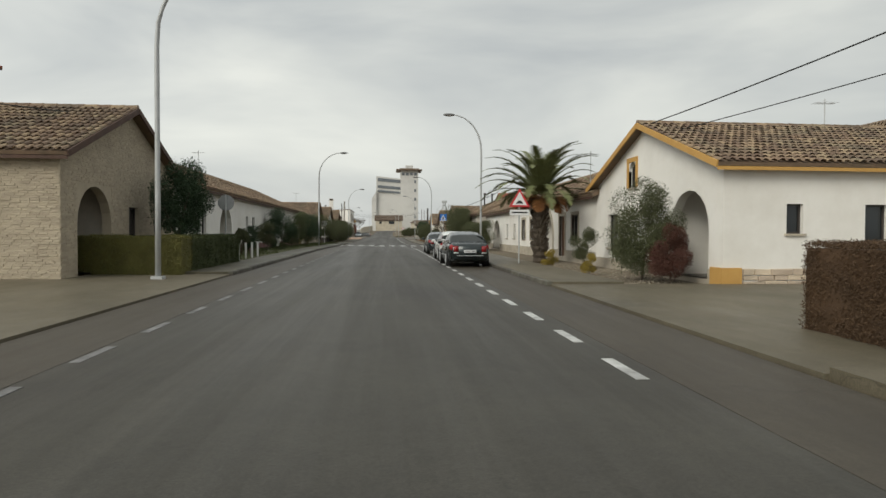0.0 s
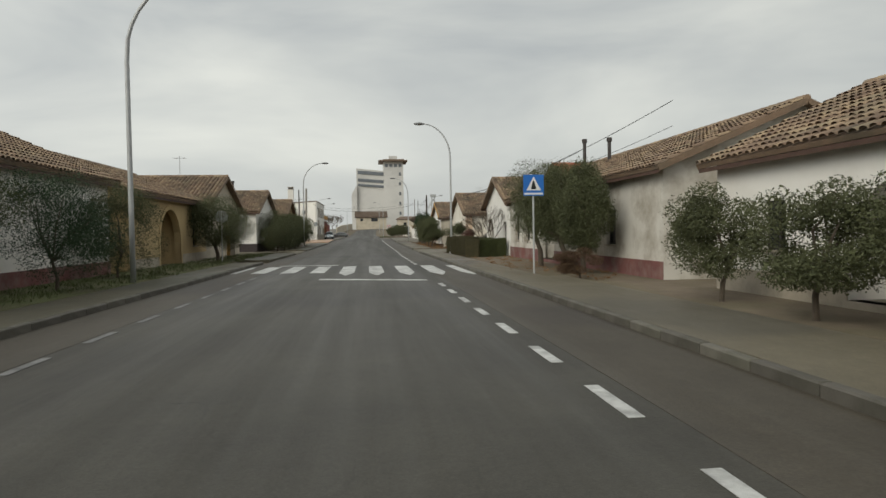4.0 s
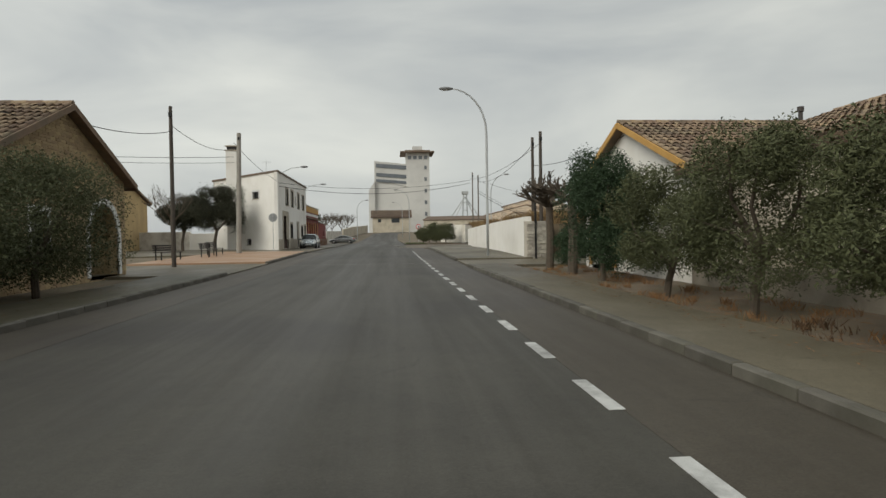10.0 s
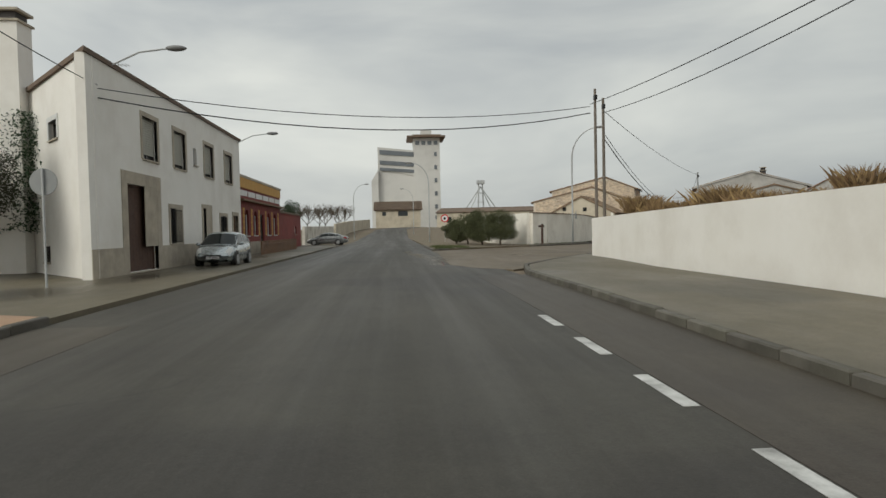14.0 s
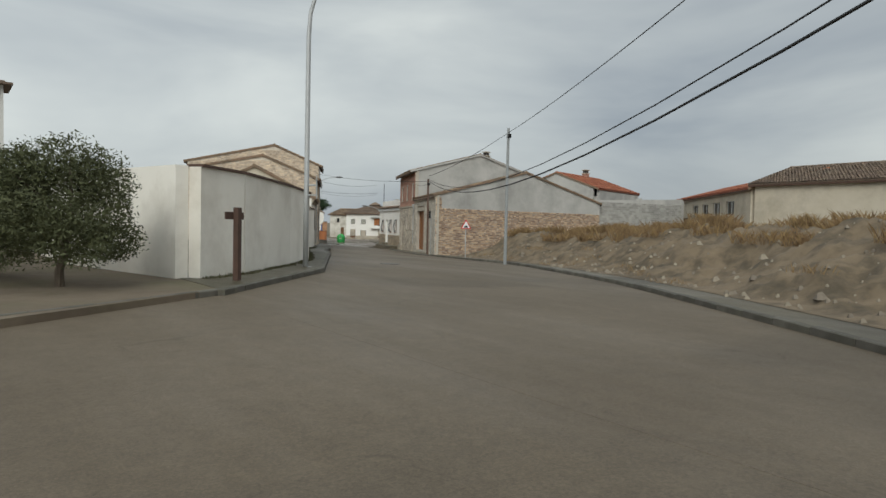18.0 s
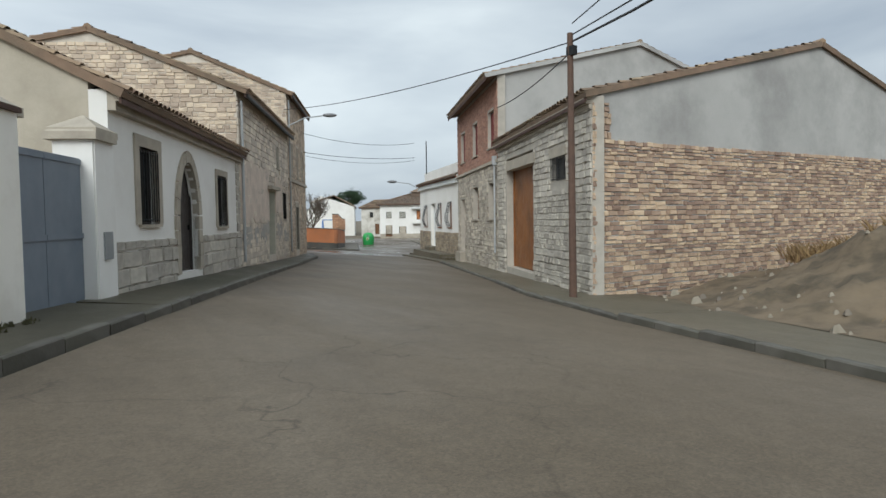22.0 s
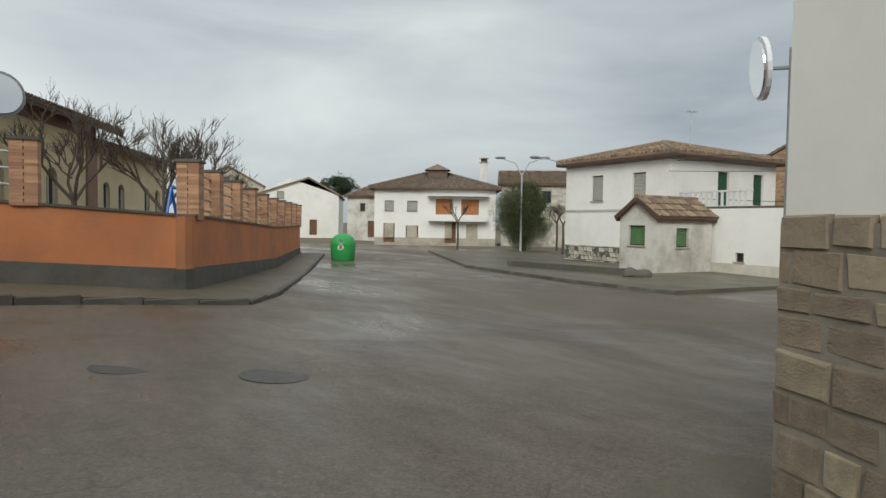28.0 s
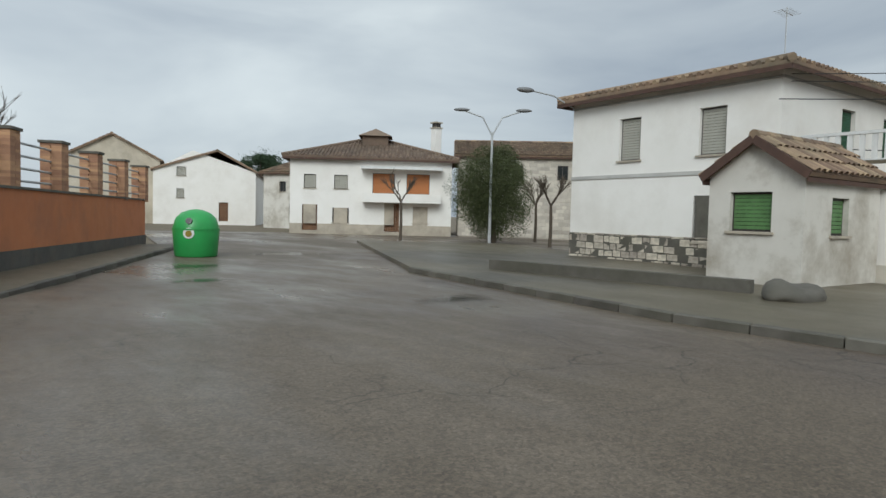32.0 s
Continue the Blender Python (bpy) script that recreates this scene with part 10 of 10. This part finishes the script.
def corner_prism(pts, z0, z1):
    bm_ = bmesh.new()
    lo = [bm_.verts.new((x, y, z0)) for x, y in pts]
    hi = [bm_.verts.new((x, y, z1)) for x, y in pts]
    bm_.faces.new(lo[::-1])
    bm_.faces.new(hi)
    for k in range(len(pts)):
        j = (k + 1) % len(pts)
        bm_.faces.new((lo[k], lo[j], hi[j], hi[k]))
    return bm_


t = tagged(part("school_wall_corner", corner_prism([(50.62, 258.0), (50.53, 257.54), (50.74, 257.53), (50.91, 257.62), (51.0, 257.8), (50.98, 257.9)], cg + 0.6, cg + 1.85), "orange"), "rounded corner of the orange rendered wall", "wall", kind="structure")
tagged(part("wall_base", corner_prism([(50.62, 258.0), (50.53, 257.5), (50.75, 257.49), (50.94, 257.59), (51.04, 257.8), (51.0, 257.9)], cg - 0.4, cg + 0.6), "dark_base"), "grey cement base at the orange wall's corner", "wall", kind="structure")

# triangular sign clamped to the lamp post beside the compound wall, seen from behind
t = thing("traffic_sign", 16.2, 193.1, ground(16.2, 193.1), "grey back of a triangular sign clamped to a lamp post", "sign")
sf = Frame((16.12, 192.6), (16.5, 193.36), ground(16.2, 193.1))
bm = bmesh.new()
tri = [(0.0, 2.2), (0.84, 2.2), (0.42, 2.92)]
near_f = [bm.verts.new(sf.at(u, -0.16, z)) for u, z in tri]
far_f = [bm.verts.new(sf.at(u, -0.135, z)) for u, z in tri]
bm.faces.new(near_f)
bm.faces.new(far_f[::-1])
for k in range(3):
    bm.faces.new((near_f[k], far_f[k], far_f[(k + 1) % 3], near_f[(k + 1) % 3]))
bmesh.ops.recalc_face_normals(bm, faces=bm.faces)
part("plate", bm, "sign_back", t)
for z in (2.3, 2.6):
    bm = bmesh.new()
    sf.box(bm, 0.3, 0.58, -0.135, 0.1, z, z + 0.04)
    part("clamp", bm, "galv", t)
# grass at the tip of the fork's island
spots = [(rng.uniform(3.8, 6.2), rng.uniform(182.6, 188.0), ground(4.5, 184) + 0.1, rng.uniform(0.15, 0.4)) for i in range(46)]
tuft_field("grass", "green grass at the tip of the island", spots, 60, 0.16, "grass", 51)

# brick courses on the gable behind the annex, and cables across to it
gb_house = [o for o in scene.objects if o.get("label") == "ochre brick gabled house behind the annex"][0]
masonry(gb_house, Frame((88.6, 264.4), (86.8, 252.6), -1.7), 2.5, 9.2, [win(7.6, 8.5, 5.6, 6.8)], "warm_brick", "warm_brick", (0.1, 0.105), (0.3, 0.34), 0.03, 0, top=lambda u: 6.9 + 2.5 * (1 - abs(u - 5.97) / 5.97), name="brick", seed=52, gap=0.012)
cable((74.9, 261.7, 3.95), (97.0, 243.0, 6.4), 0.5)
cable((74.9, 261.7, 3.75), (97.0, 243.0, 6.1), 0.6)

# buff corner stones of the weathered gabled house
wg = [o for o in scene.objects if o.get("label") == "weathered gabled house with arched porch and stone corner"][0]
masonry(wg, Frame((9.9, 100.0), (9.9, 99.42), ground(9.9, 104)), 0.8, 3.1, [], "pink_single", "pink_stone", (0.2, 0.3), (0.3, 0.6), 0.07, 30, seed=61)
masonry(wg, Frame((9.9, 99.41), (10.45, 99.41), ground(9.9, 104)), 0.8, 3.1, [], "pink_single", "pink_stone", (0.2, 0.3), (0.3, 0.6), 0.07, 30, seed=62)
# remains of plaster on the old stone house: pinkish above, grey below
def ragged(u0, u1, lo, hi, k):
    """Outline of a patch of plaster with uneven edges."""
    n_ = 26
    at = [u0 + (u1 - u0) * q / n_ for q in range(n_ + 1)]
    under = [(u, lo + 0.3 * noise.noise((u * 1.7, k, 0.0)) + 0.1 * noise.noise((u * 6.0, k, 3.0))) for u in at]
    over_ = [(u, hi + 0.3 * noise.noise((u * 1.3, k, 7.0)) + 0.1 * noise.noise((u * 6.0, k, 9.0))) for u in at]
    return under + over_[::-1]


M["pink_plaster"] = material("worn_pinkish_lime_plaster", (0.76, 0.64, 0.53), (0.62, 0.52, 0.43), 2.6, 0.95, 1.0, 9, stain=(0.48, 0.41, 0.34), sscale=1.6, samount=0.55)
M["damp_plaster"] = material("damp_grey_plaster", (0.5, 0.47, 0.42), (0.4, 0.375, 0.335), 2.2, 0.95, 0.9, 14, stain=(0.26, 0.24, 0.21), sscale=1.2, samount=0.6)
for k, (u0, u1, lo, hi) in enumerate(((0.06, 5.42, 1.55, 3.6), (6.98, 8.9, 1.9, 3.3))):
    part("plaster_patch", slab(o_fr, ragged(u0, u1, lo, hi, k), -0.042, 0.0), "pink_plaster", old)
for k, (u0, u1, lo, hi) in enumerate(((0.3, 1.9, 0.75, 1.35), (2.3, 3.3, 0.9, 1.3), (3.5, 5.2, 0.85, 1.4), (7.3, 8.7, 0.8, 1.45), (9.4, 10.7, 0.55, 1.0))):
    part("plaster_patch", slab(o_fr, ragged(u0, u1, lo, hi, k + 5), -0.036, 0.0), "damp_plaster", old)
bm = bmesh.new()
o_fr.box(bm, 5.1, 7.35, -0.22, 0.05, 2.86, 3.0)
part("lintel", bm, "dressed", old)

# stone plinth and painted corner of the house with orange trim
ch = [o for o in scene.objects if o.get("label") == "white house with orange trimmed gable and arched porch"][0]
cz = ground(9.9, 20.4)
masonry(ch, Frame((10.5, 14.99), (25.8, 14.99), cz), -0.2, 0.45, [], "tan_stone", "tan_stone_mass", (0.13, 0.22), (0.3, 0.7), 0.07, 60, seed=71)
part("painted_corner", corner_prism([(9.84, 14.93), (10.45, 14.93), (10.45, 15.0), (9.905, 15.0), (9.905, 15.6), (9.84, 15.6)], cz - 0.3, cz + 0.47), "orange_trim", ch)

# worn pale joint across the road
jr = random.Random(5)
bm = bmesh.new()
rows_ = []
for k in range(41):
    x = -4.6 + 9.4 * k / 40
    y = 133.1 + 0.16 * noise.noise((x * 0.9, 3.0, 0.0)) + 0.03 * jr.uniform(-1, 1)
    w = 0.05 + 0.04 * jr.random()
    rows_.append([bm.verts.new((x, y + q, ground(x, y) + 0.0175)) for q in (-w, w)])
for a, b in zip(rows_, rows_[1:]):
    bm.faces.new((a[0], b[0], b[1], a[1]))
tagged(part("road_joint", bm, "faint_paint"), "pale worn joint across the asphalt", "road", kind="structure")

# courses of the concrete block wall
bw_fr = Frame((57.925, 214.9), (68.52, 212.2), ground(63.2, 213.9))
masonry(bw, bw_fr, 0.4, 6.2, [], "block_grey", "block_grey", (0.2, 0.202), (0.4, 0.402), 0.03, 0, name="block", seed=81, gap=0.016)
# moss and weeds at the foot of the compound wall
spots = []
for a, b in zip(cw, cw[1:]):
    foot = Frame(a, b)
    k = 0.0
    while k < foot.length:
        p = foot.at(k, 0.33 + rng.uniform(0.0, 0.16), 0)
        spots.append((p.x, p.y, ground(p.x, p.y) + 0.125, 0.07 + 0.1 * rng.random()))
        k += 0.22
tuft_field("moss", "dull moss and low weeds at the foot of the white wall", spots, 26, 0.065, "moss", 83, 0.014)
bush("conifer_tree", "small dark conifer before the sand coloured shed", 62.5, 206.4, 0.95, 0.95, 3.5, "laurel", 3500, 0.1, low=0.2, m=22, trunk=0.08)
